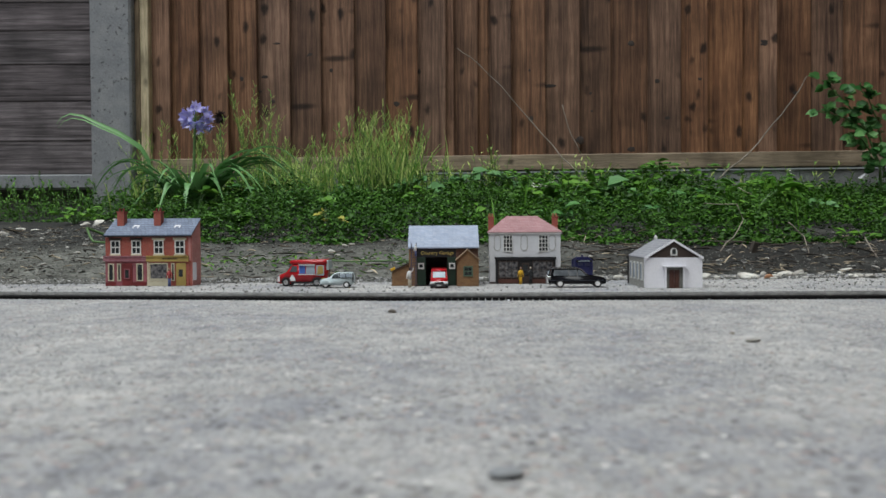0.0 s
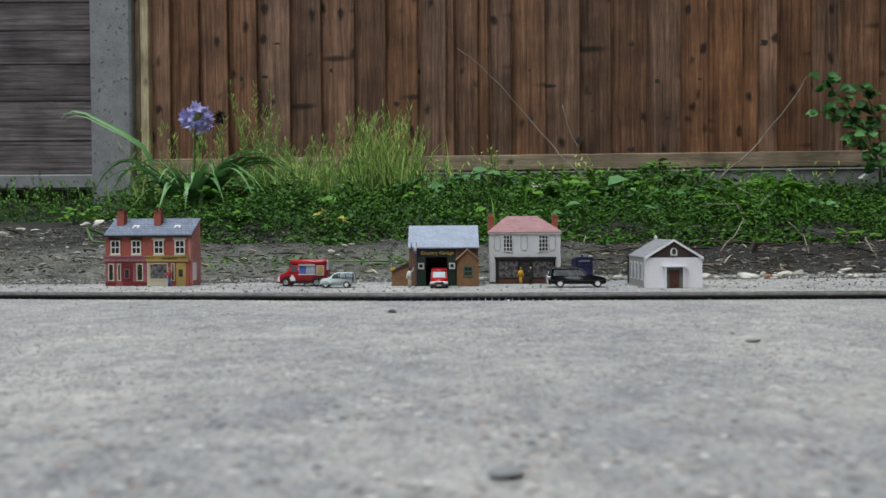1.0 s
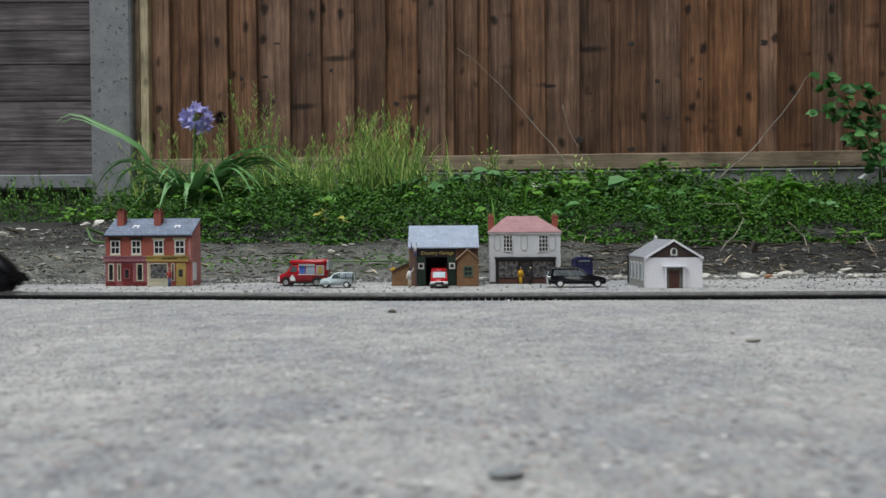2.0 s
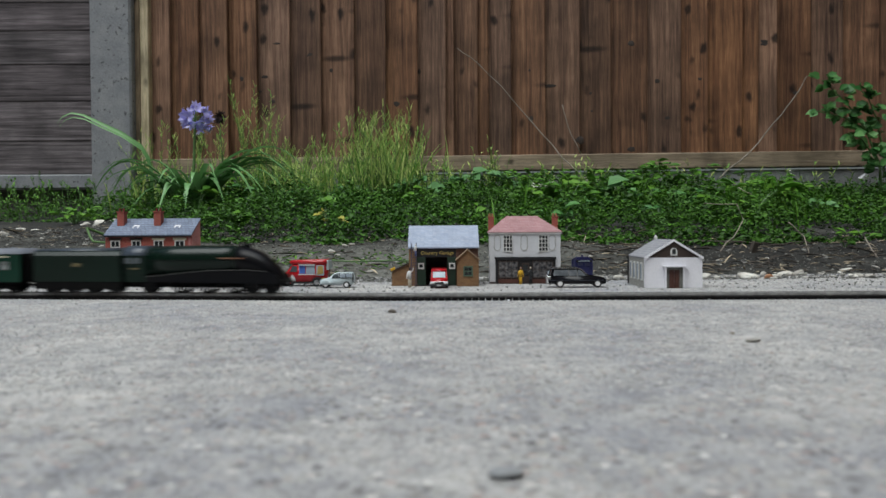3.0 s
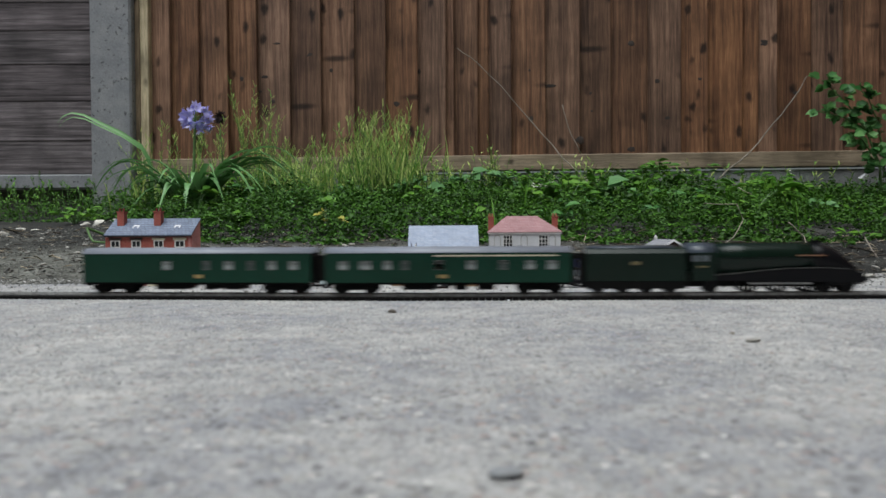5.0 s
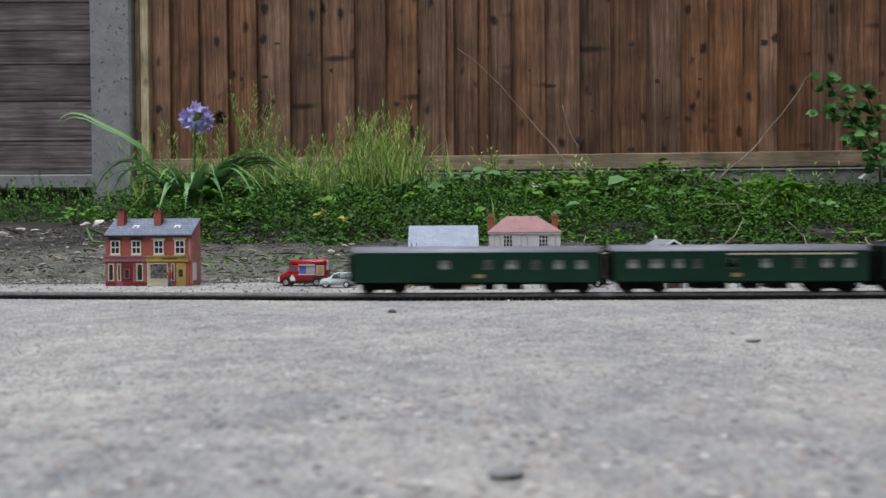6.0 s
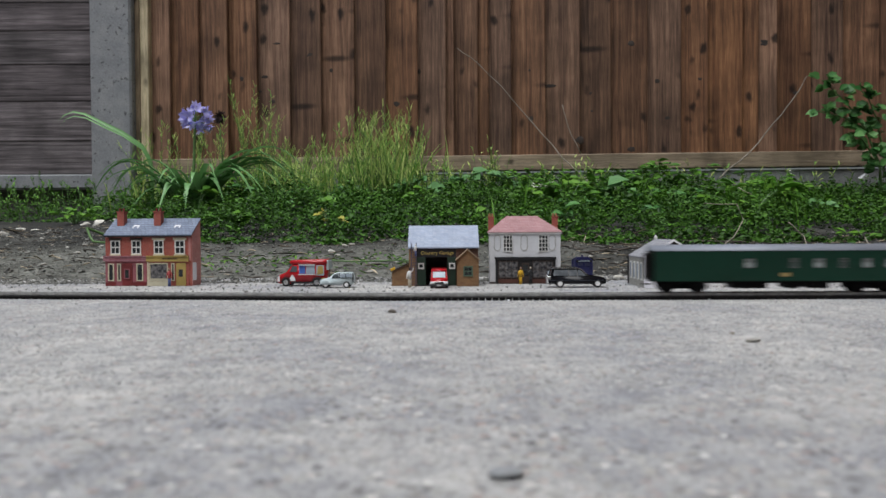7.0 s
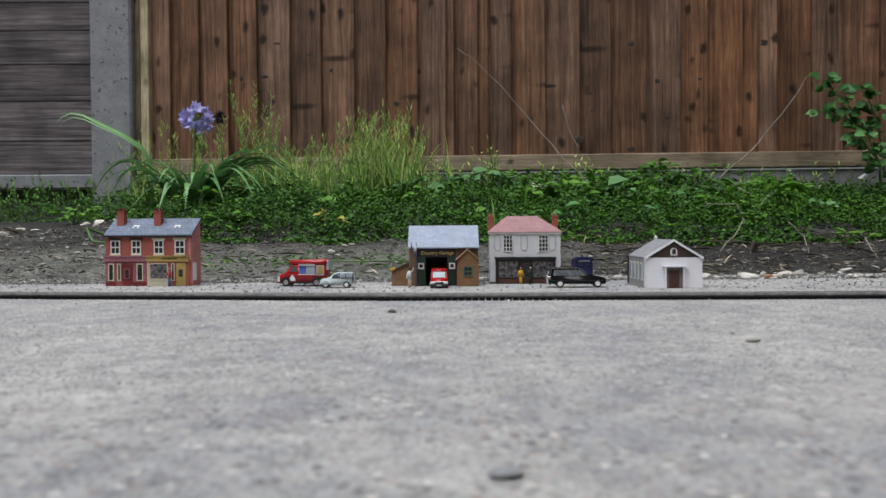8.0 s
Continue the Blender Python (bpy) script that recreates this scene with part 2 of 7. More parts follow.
def humus_and_shade(m):
    """Pale grit near the slab on one side, dark soil along the other; under the plants, shade is put into the colour.
    """
    N, L = m.node_tree.nodes, m.node_tree.links
    b = N["Principled BSDF"]
    src = b.inputs["Base Color"].links[0].from_socket
    sep = N.new("ShaderNodeSeparateXYZ")
    L.new(N["Texture Coordinate"].outputs["Object"], sep.inputs[0])
    n = N.new("ShaderNodeTexNoise")
    n.inputs["Scale"].default_value, n.inputs["Detail"].default_value = 7, 5
    L.new(N["Texture Coordinate"].outputs["Object"], n.inputs["Vector"])

    def rng(sock, lo, hi):
        r = N.new("ShaderNodeMapRange")
        r.inputs["From Min"].default_value, r.inputs["From Max"].default_value = lo, hi
        L.new(sock, r.inputs["Value"])
        return r.outputs["Result"]

    def op(kind, p, q):
        x = N.new("ShaderNodeMath")
        x.operation = kind
        for k, v in enumerate((p, q)):
            if isinstance(v, float):
                x.inputs[k].default_value = v
            else:
                L.new(v, x.inputs[k])
        return x.outputs[0]

    # X term: darker soil; Y term: shade between the plants put into the colour.
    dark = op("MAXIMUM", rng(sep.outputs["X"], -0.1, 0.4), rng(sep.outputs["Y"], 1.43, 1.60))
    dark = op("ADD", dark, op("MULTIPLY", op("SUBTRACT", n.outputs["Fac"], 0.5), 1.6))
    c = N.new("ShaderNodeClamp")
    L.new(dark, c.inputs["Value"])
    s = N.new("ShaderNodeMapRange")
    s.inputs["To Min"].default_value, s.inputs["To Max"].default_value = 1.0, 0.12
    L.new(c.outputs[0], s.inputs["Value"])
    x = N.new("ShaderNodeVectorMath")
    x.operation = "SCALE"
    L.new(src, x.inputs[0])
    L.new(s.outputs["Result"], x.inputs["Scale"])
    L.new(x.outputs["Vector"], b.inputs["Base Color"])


humus_and_shade(M["soil"])
M["post"] = mat("post_concrete", (0.26, 0.27, 0.28), 0.85, (0.20, 0.21, 0.225), 25, 6, 0.5, 150, fine=0.12)
def pit(m, scale=95.0, lo=0.29, hi=0.36):
    """Small dark blow-holes in a cast surface."""
    N, L = m.node_tree.nodes, m.node_tree.links
    b = N["Principled BSDF"]
    src = b.inputs["Base Color"].links[0].from_socket
    n = N.new("ShaderNodeTexNoise")
    n.inputs["Scale"].default_value, n.inputs["Detail"].default_value = scale, 2
    L.new(N["Texture Coordinate"].outputs["Object"], n.inputs["Vector"])
    r = N.new("ShaderNodeMapRange")
    r.inputs["From Min"].default_value, r.inputs["From Max"].default_value = lo, hi
    r.inputs["To Min"].default_value = 0.35
    L.new(n.outputs["Fac"], r.inputs["Value"])
    x = N.new("ShaderNodeVectorMath")
    x.operation = "SCALE"
    L.new(src, x.inputs[0])
    L.new(r.outputs["Result"], x.inputs["Scale"])
    L.new(x.outputs["Vector"], b.inputs["Base Color"])


pit(M["post"])
M["gravel_board"] = mat("gravel_board", (0.36, 0.37, 0.38), 0.85, (0.24, 0.25, 0.26), 18, 6, 0.4, 120, fine=0.15)
M["board"] = wood_mat("brown_board", (0.090, 0.048, 0.032), (0.236, 0.138, 0.090), rand=0.36)
M["knot"] = mat("dark_knot", (0.040, 0.026, 0.018), 0.7, (0.018, 0.012, 0.009), 130, fine=0.3)
M["rail"] = wood_mat("pale_rail", (0.21, 0.16, 0.105), (0.36, 0.285, 0.20), rand=0.15, axis="X")
M["batten"] = wood_mat("brown_batten", (0.16, 0.115, 0.07), (0.27, 0.20, 0.13), rand=0.05)
M["fresh"] = wood_mat("fresh_timber", (0.42, 0.36, 0.25), (0.58, 0.51, 0.38), rand=0.05)
M["old_board"] = wood_mat("weathered_board", (0.052, 0.045, 0.047), (0.19, 0.168, 0.175), knots=False, rand=0.25, axis="X")
M["leaf"] = leaf_mat("ground_leaf", (0.007, 0.032, 0.003), (0.062, 0.172, 0.016))
M["leaf_dark"] = leaf_mat("dark_leaf", (0.04, 0.15, 0.04), (0.14, 0.32, 0.10), 0.35, 0.2)
M["leaf_light"] = leaf_mat("light_leaf", (0.042, 0.145, 0.013), (0.13, 0.28, 0.034), 0.45)
M["grass"] = leaf_mat("grass_blade", (0.13, 0.34, 0.055), (0.60, 0.67, 0.23), 0.6, 0.3)
M["strap"] = leaf_mat("strap_leaf", (0.05, 0.17, 0.04), (0.24, 0.45, 0.19), 0.25, 0.15)
M["petal"] = leaf_mat("lilac_petal", (0.34, 0.31, 0.78), (0.72, 0.69, 0.96), 0.5, 0.3)
M["withered"] = leaf_mat("withered_petal", (0.012, 0.009, 0.010), (0.05, 0.032, 0.030), 0.8, 0.0)
M["white_petal"] = leaf_mat("white_petal", (0.6, 0.62, 0.55), (0.8, 0.8, 0.75))
M["leaf_mid"] = leaf_mat("mid_leaf", (0.012, 0.052, 0.005), (0.088, 0.225, 0.024))
M["grit"] = mat("concrete_grit", (0.43, 0.435, 0.43), 0.9, (0.34, 0.345, 0.345), 120, island=0.35)
M["coach_pane"] = mat("pale_coach_window", (0.30, 0.33, 0.32), 0.1, (0.2, 0.22, 0.22), 150)
M["dark_pane"] = mat("dim_coach_window", (0.06, 0.08, 0.075), 0.1, (0.035, 0.045, 0.04), 150)
M["dim_line"] = mat("dim_lining", (0.11, 0.11, 0.105), 0.5)
M["straw"] = mat("straw", (0.42, 0.36, 0.26), 0.8, (0.28, 0.23, 0.16), 80, island=0.35)
M["bark"] = mat("bark_scraps", (0.10, 0.085, 0.07), 0.9, (0.05, 0.042, 0.035), 80, island=0.5)
M["leaf_round"] = leaf_mat("round_leaf", (0.065, 0.175, 0.06), (0.13, 0.27, 0.105), 0.5)
M["leaf_yellow"] = leaf_mat("yellow_leaf", (0.22, 0.25, 0.04), (0.42, 0.38, 0.08))
M["dark_twig"] = mat("dark_twig", (0.085, 0.07, 0.058), 0.85, (0.045, 0.038, 0.03), 80)
M["house_brick"] = brick_mat("house_brick", (0.20, 0.10, 0.065), (0.16, 0.075, 0.05), (0.25, 0.22, 0.19), 0.225, 0.075)
M["stem"] = mat("green_stem", (0.10, 0.20, 0.06), 0.5)
M["twig"] = mat("dry_twig", (0.32, 0.285, 0.235), 0.8, (0.20, 0.17, 0.14), 80)
M["stone"] = mat("pale_stone", (0.64, 0.63, 0.58), 0.85, (0.38, 0.36, 0.32), 60, rand=0.35, bump=0.4)
M["gravel"] = mat("gravel_chips", (0.24, 0.24, 0.22), 0.9, (0.09, 0.09, 0.082), 90, island=0.6)
# model materials
M["brick_red"] = brick_mat("red_brick_card", (0.36, 0.075, 0.05), (0.27, 0.05, 0.038), (0.30, 0.13, 0.10))
M["brick_pink"] = brick_mat("pink_brick_card", (0.46, 0.18, 0.165), (0.38, 0.14, 0.13), (0.46, 0.27, 0.25))
M["brick_brown"] = brick_mat("brown_brick_card", (0.24, 0.125, 0.048), (0.16, 0.078, 0.033), (0.21, 0.13, 0.07))
M["slate"] = brick_mat("slate_card", (0.13, 0.165, 0.24), (0.20, 0.24, 0.32), (0.10, 0.12, 0.17), 0.005, 0.003)
M["slate_pale"] = brick_mat("pale_slate_card", (0.29, 0.345, 0.455), (0.36, 0.405, 0.50), (0.27, 0.315, 0.41), 0.0052, 0.0021)
M["slate_grey"] = brick_mat("grey_slate_card", (0.27, 0.275, 0.30), (0.33, 0.335, 0.36), (0.22, 0.225, 0.25), 0.005, 0.0025)
M["tile_pink"] = brick_mat("pink_tile_card", (0.36, 0.165, 0.172), (0.26, 0.10, 0.11), (0.44, 0.30, 0.31), 0.0034, 0.0022)
M["render_white"] = mat("white_render_card", (0.64, 0.65, 0.68), 0.7, (0.57, 0.58, 0.605), 60, fine=0.05)
M["white_card"] = mat("white_card", (0.82, 0.82, 0.86), 0.6, (0.75, 0.75, 0.80), 50, fine=0.04)
M["stone_card"] = mat("grey_stone_card", (0.40, 0.40, 0.37), 0.8, (0.26, 0.26, 0.24), 320, fine=0.2)
M["dark_stone"] = mat("dark_stone_card", (0.17, 0.17, 0.155), 0.8, (0.10, 0.10, 0.09), 320, fine=0.2)
M["cream"] = mat("cream_paint", (0.62, 0.57, 0.42), 0.55)
M["white"] = mat("white_paint", (0.74, 0.74, 0.72), 0.5)
M["mustard"] = mat("mustard_card", (0.42, 0.30, 0.085), 0.6)
M["maroon"] = mat("maroon_card", (0.17, 0.02, 0.022), 0.5)
M["pinkish"] = mat("plum_card", (0.32, 0.10, 0.12), 0.6)
M["fascia_pink"] = mat("faded_plum_card", (0.36, 0.17, 0.20), 0.6, (0.26, 0.10, 0.12), 300)
M["black"] = mat("black_card", (0.012, 0.012, 0.014), 0.5)
M["dark_brown"] = mat("dark_brown_card", (0.045, 0.028, 0.022), 0.6, fine=0.1)
M["door_brown"] = mat("brown_door_card", (0.085, 0.032, 0.022), 0.5)
M["dark_green"] = mat("dark_green_card", (0.012, 0.035, 0.02), 0.5)
M["win_green"] = mat("dull_green_card", (0.075, 0.13, 0.085), 0.5)
M["dark_glass"] = mat("dark_window_card", (0.035, 0.04, 0.042), 0.15, (0.012, 0.013, 0.015), 220)
M["shop_print"] = mat("printed_shop_window", (0.20, 0.19, 0.19), 0.2, (0.02, 0.022, 0.028), 260)
M["yellow"] = mat("yellow_paint", (0.72, 0.42, 0.02), 0.5)
M["terracotta"] = mat("terracotta_pot", (0.42, 0.20, 0.10), 0.7)
M["gold"] = mat("gold_letters", (0.55, 0.42, 0.12), 0.5)
M["red_gloss"] = mat("red_enamel", (0.43, 0.012, 0.018), 0.22, (0.36, 0.010, 0.014), 40)
M["white_gloss"] = mat("white_enamel", (0.78, 0.78, 0.78), 0.2, (0.7, 0.7, 0.7), 40)
M["minor_blue"] = mat("pale_blue_enamel", (0.52, 0.60, 0.62), 0.22, (0.47, 0.55, 0.57), 40)
M["black_gloss"] = mat("black_enamel", (0.006, 0.006, 0.008), 0.22, (0.008, 0.008, 0.010), 40, spec=0.25)
M["box_blue"] = mat("deep_blue_enamel", (0.016, 0.019, 0.095), 0.5, (0.010, 0.012, 0.06), 90, fine=0.2)
M["sky_blue"] = mat("bright_blue_print", (0.08, 0.17, 0.55), 0.4)
M["tyre"] = mat("black_rubber", (0.02, 0.02, 0.02), 0.8)
M["chrome"] = mat("chrome", (0.72, 0.72, 0.72), 0.2, metal=1.0)
M["silver"] = mat("silver_paint", (0.55, 0.55, 0.55), 0.4, metal=0.4)
M["car_glass"] = mat("tinted_window", (0.10, 0.12, 0.13), 0.06, (0.07, 0.08, 0.09), 60)
M["pale_glass"] = mat("bright_window", (0.44, 0.50, 0.56), 0.08, (0.30, 0.36, 0.42), 60)
M["hearse_glass"] = mat("grey_window", (0.17, 0.185, 0.20), 0.12, (0.09, 0.10, 0.11), 160)
M["glass"] = glass_mat("clear_glazing")
M["loco_green"] = mat("dark_green_loco_enamel", (0.003, 0.013, 0.008), 0.26, (0.0025, 0.010, 0.006), 25, fine=0.1, spec=0.3)
M["loco_black"] = mat("loco_black", (0.003, 0.0035, 0.005), 0.3, (0.005, 0.005, 0.006), 60, spec=0.18)
M["loco_top"] = mat("dark_blue_grey_top", (0.05, 0.065, 0.085), 0.35, (0.035, 0.045, 0.06), 40)
M["coach_green"] = mat("coach_green_enamel", (0.004, 0.034, 0.020), 0.25, (0.003, 0.026, 0.015), 25, fine=0.06, spec=0.28)
M["coach_roof"] = mat("grey_coach_roof", (0.27, 0.29, 0.34), 0.45, (0.21, 0.23, 0.27), 30)
M["coach_in"] = mat("brown_interior", (0.18, 0.11, 0.06), 0.6)
M["underframe"] = mat("black_underframe", (0.004, 0.004, 0.004), 0.7, spec=0.12)
M["brass"] = mat("brass_plate", (0.50, 0.36, 0.13), 0.35, metal=0.7)
M["red_plate"] = mat("red_nameplate", (0.30, 0.15, 0.09), 0.4)
M["brass_dim"] = mat("old_gold_transfer", (0.33, 0.24, 0.09), 0.5)
M["dull_gold"] = mat("dull_gold_transfer", (0.16, 0.13, 0.06), 0.5)
M["ladder_paint"] = mat("violet_grey_paint", (0.05, 0.04, 0.065), 0.5)
M["brick_dark"] = brick_mat("dark_brick_card", (0.13, 0.062, 0.042), (0.085, 0.042, 0.03), (0.15, 0.095, 0.07))
M["tan"] = mat("tan_card", (0.34, 0.24, 0.15), 0.7)
M["rail_steel"] = mat("dull_nickel_rail", (0.40, 0.40, 0.39), 0.5, (0.22, 0.22, 0.215), 140, metal=0.1)
# Shade below the rail head is put into the web's dark colour.
M["rail_dark"] = mat("shaded_rail_web", (0.055, 0.052, 0.05), 0.6, (0.03, 0.028, 0.027), 90)
M["sleeper"] = mat("dark_plastic_sleeper", (0.006, 0.0055, 0.0055), 0.85, spec=0.15, rand=0.25)
M["skin"] = mat("figure_flesh", (0.45, 0.28, 0.2), 0.6)
M["blue_cloth"] = mat("figure_blue", (0.10, 0.13, 0.28), 0.7)
M["red_cloth"] = mat("figure_red", (0.35, 0.05, 0.05), 0.7)
M["cream_cloth"] = mat("figure_cream", (0.52, 0.46, 0.36), 0.7)


# ---- mesh helpers ----
def part(name, bm, material, parent=None, label="", smooth=False):
    me = bpy.data.meshes.new(name)
    bmesh.ops.recalc_face_normals(bm, faces=bm.faces[:])
    bm.to_mesh(me)
    bm.free()
    for mm in (material if isinstance(material, (list, tuple)) else [material]):
        me.materials.append(M[mm])
    if smooth:
        for p in me.polygons:
            p.use_smooth = True
    ob = new(name, me)
    ob.parent = parent
    if label:
        ob["label"] = label
    return ob


def thing(name, label, category, m=None, group="", kind=""):
    e = new(name)
    e.empty_display_size = 0.01
    if m is not None:
        e.matrix_world = m
    return tagged(e, label, category, group, kind)


def box(bm, x0, x1, y0, y1, z0, z1, bev=0.0, mi=0):
    r = bmesh.ops.create_cube(bm, size=1.0)
    vs = r["verts"]
    for v in vs:
        v.co = Vector(((x0 + x1) / 2 + v.co.x * (x1 - x0), (y0 + y1) / 2 + v.co.y * (y1 - y0), (z0 + z1) / 2 + v.co.z * (z1 - z0)))
    fs = {f for v in vs for f in v.link_faces}
    for f in fs:
        f.material_index = mi
    if bev:
        es = list({e for f in fs for e in f.edges})
        bmesh.ops.bevel(bm, geom=es, offset=bev, segments=1, affect="EDGES")
    return vs


def boxes(*rows, bev=0.0):
    bm = bmesh.new()
    for r in rows:
        box(bm, *r, bev=bev)
    return bm


def prism(bm, prof, a, b, axis="x", mi=0):
    """Extrude a closed outline. axis x: outline in (y, z); y: in (x, z); z: in (x, y)."""
    def at(u, v, w):
        return (w, u, v) if axis == "x" else (u, w, v) if axis == "y" else (u, v, w)
    A = [bm.verts.new(at(u, v, a)) for u, v in prof]
    B = [bm.verts.new(at(u, v, b)) for u, v in prof]
    fs = [bm.faces.new(A), bm.faces.new(B[::-1])]
    n = len(prof)
    for i in range(n):
        fs.append(bm.faces.new((A[i], B[i], B[(i + 1) % n], A[(i + 1) % n])))
    for f in fs:
        f.material_index = mi
    return A + B


def tube(bm, pts, r0, r1=None, n=6, mi=0):
    """A tapering round stem along points."""
    r1 = r0 if r1 is None else r1
    pts = [Vector(p) for p in pts]
    rings = []
    for i, p in enumerate(pts):
        d = (pts[min(i + 1, len(pts) - 1)] - pts[max(i - 1, 0)]).normalized()
        q = d.to_track_quat("Z", "Y")
        r = r0 + (r1 - r0) * i / (len(pts) - 1)
        rings.append([bm.verts.new(p + q @ Vector((r * math.cos(6.2832 * k / n), r * math.sin(6.2832 * k / n), 0))) for k in range(n)])
    for a, b in zip(rings, rings[1:]):
        for k in range(n):
            bm.faces.new((a[k], a[(k + 1) % n], b[(k + 1) % n], b[k])).material_index = mi
    bm.faces.new(rings[0][::-1]).material_index = mi
    bm.faces.new(rings[-1]).material_index = mi


def disc(bm, c, r, w, axis="y", n=16, mi=0):
    prof = [(c[0] + r * math.cos(6.2832 * k / n), c[2] + r * math.sin(6.2832 * k / n)) for k in range(n)]
    prism(bm, prof, c[1] - w / 2, c[1] + w / 2, "y", mi)


def loft(bm, rings, caps=True, mi=0):
    R = [[bm.verts.new(p) for p in ring] for ring in rings]
    n = len(R[0])
    for a, b in zip(R, R[1:]):
        for k in range(n):
            bm.faces.new((a[k], a[(k + 1) % n], b[(k + 1) % n], b[k])).material_index = mi
    if caps:
        bm.faces.new(R[0][::-1]).material_index = mi
        bm.faces.new(R[-1]).material_index = mi


def mesh_from(name, verts, faces, material, parent=None, smooth=False):
    me = bpy.data.meshes.new(name)
    me.from_pydata(verts, [], faces)
    me.materials.append(M[material])
    if smooth:
        me.polygons.foreach_set("use_smooth", [True] * len(me.polygons))
    ob = new(name, me)
    ob.parent = parent
    return ob


# ---- ground ----
def lift(x):
    """The slab rises slightly to the right."""
    return 0.002 * max(-1.0, min(x, 1.5)) if x > 0 else 0.0


def bank(x, y):
    """Height of the soil: flat behind the model street, then a planted bank up to the fence."""
    t = max(0.0, (y - 1.22) / 1.2)
    left = max(0.0, min(1.0, (-0.72 - x) / 0.3))
    h = 0.012 * min(1.0, t * 5) + 0.165 * min(1.0, t) ** 1.2
    h *= 1 - 0.30 * left * min(1, t * 1.2)
    h += 0.008 * noise.noise(Vector((x * 5, y * 5, 0))) * min(1, t * 6) + 0.004 * noise.noise(Vector((x * 21, y * 21, 3))) * min(1, t * 6)
    h -= 0.032 * max(0.0, min(1.0, (x - 0.55) / 0.35)) * min(1.0, t) ** 2
    return h + lift(x)


def build_ground():
    xs = [-40, -12, -5, -2.5] + [-1.6 + 0.05 * i for i in range(65)] + [2.6, 5, 12, 40]
    ys = [-40, -12, -5, -2, -0.8] + [-0.2 + 0.04 * i for i in range(39)]
    vs, fs = [], []
    for y in ys:
        for x in xs:
            near = abs(x) < 1.7 and y > -0.3
            vs.append((x, y, lift(x) + (0.0004 * noise.noise(Vector((x * 9, y * 9, 7))) - 0.0003 if near else 0)))
    n = len(xs)
    for j in range(len(ys) - 1):
        for i in range(n - 1):
            fs.append((j * n + i, j * n + i + 1, (j + 1) * n + i + 1, (j + 1) * n + i))
    g = mesh_from("ground", vs, fs, "concrete", smooth=True)
    tagged(g, "worn grey concrete slab with exposed pale aggregate", "ground", kind="structure")
    xs = [-40, -10, -4] + [-2.2 + 0.025 * i for i in range(177)] + [4, 10, 40]
    ys = [1.20 + 0.02 * i for i in range(70)] + [2.8, 3.5, 6, 15, 60]
    vs, fs = [], []
    for y in ys:
        for x in xs:
            e = 0.06 * noise.noise(Vector((x * 3.0, 0.3, 1))) if y < 1.21 else 0
            vs.append((x, y + e, bank(x, y) - (0.004 if y < 1.21 else 0)))
    n = len(xs)
    for j in range(len(ys) - 1):
        for i in range(n - 1):
            fs.append((j * n + i, j * n + i + 1, (j + 1) * n + i + 1, (j + 1) * n + i))
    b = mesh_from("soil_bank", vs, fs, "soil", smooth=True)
    tagged(b, "bare grey-brown soil bank rising to the fence", "soil", kind="structure")


FY = 2.48           # front of the fence boards


def board(name, x0, x1, z0, z1, y, mt, parent, thick=0.013, thin=0.005):
    """Feather-edged board: thick on one side and thin on the other."""
    bm = bmesh.new()
    prism(bm, [(x0, y - thick), (x0 + 0.002, y - thick - 0.001), (x1, y - thin), (x1, y), (x0, y)], z0, z1, "z")
    return part(name, bm, mt, parent)


def sloped(x0, x1, y0, y1, z0, z1):
    """A long bar that climbs slightly to the right."""
    bm = boxes((x0, x1, y0, y1, z0, z1), bev=0.002)
    for v in bm.verts:
        v.co.z += 0.0065 * v.co.x
    return bm


def knots(made):
    """Dark branch knots, each slightly raised on its board: x, z, half width, half height."""
    spots = ((-0.615, 0.540, 8, 10), (-0.545, 0.547, 13, 6), (-0.520, 0.470, 10, 7), (-0.505, 0.647, 14, 4), (-0.560, 0.502, 6, 5),
             (-0.405, 0.611, 13, 7), (-0.340, 0.565, 7, 7), (-0.235, 0.412, 8, 8), (-0.140, 0.460, 12, 9), (-0.070, 0.560, 6, 9),
             (0.272, 0.412, 9, 12), (0.268, 0.560, 5, 6), (0.420, 0.345, 15, 13), (0.325, 0.513, 30, 7), (0.456, 0.490, 5, 5), (0.460, 0.435, 5, 4),
             (0.580, 0.640, 12, 12), (0.580, 0.317, 14, 11), (0.660, 0.525, 9, 9), (0.690, 0.412, 10, 7), (0.790, 0.530, 8, 6),
             (0.985, 0.640, 16, 13), (1.170, 0.505, 9, 9), (1.085, 0.487, 9, 7))
    for x, z, w, h in spots:
        for a, b, y, th, ob in made:
            if a <= x < b:
                u = (x - a + 0.008) / (b - a + 0.008)
                yy = y - 0.004 - (th - 0.004) * u
                w, h = w * 0.001, h * 0.001
                w = min(w, (b - a) * 0.48)
                rings = []
                for k, d in ((1.0, -0.001), (0.75, 0.0006), (0.35, 0.0010)):
                    rings.append([(x + w * k * math.cos(q) * (1 + 0.16 * math.sin(3 * q + x * 40)), yy - d - (w * k * math.cos(q)) * (th - 0.004) / (b - a), z + h * k * math.sin(q) * (1 + 0.14 * math.cos(2 * q + z * 60)))
                                  for q in [6.2832 * j / 14 for j in range(14)]])
                bm = bmesh.new()
                loft(bm, rings)
                part("knot", bm, "knot", ob)
                break


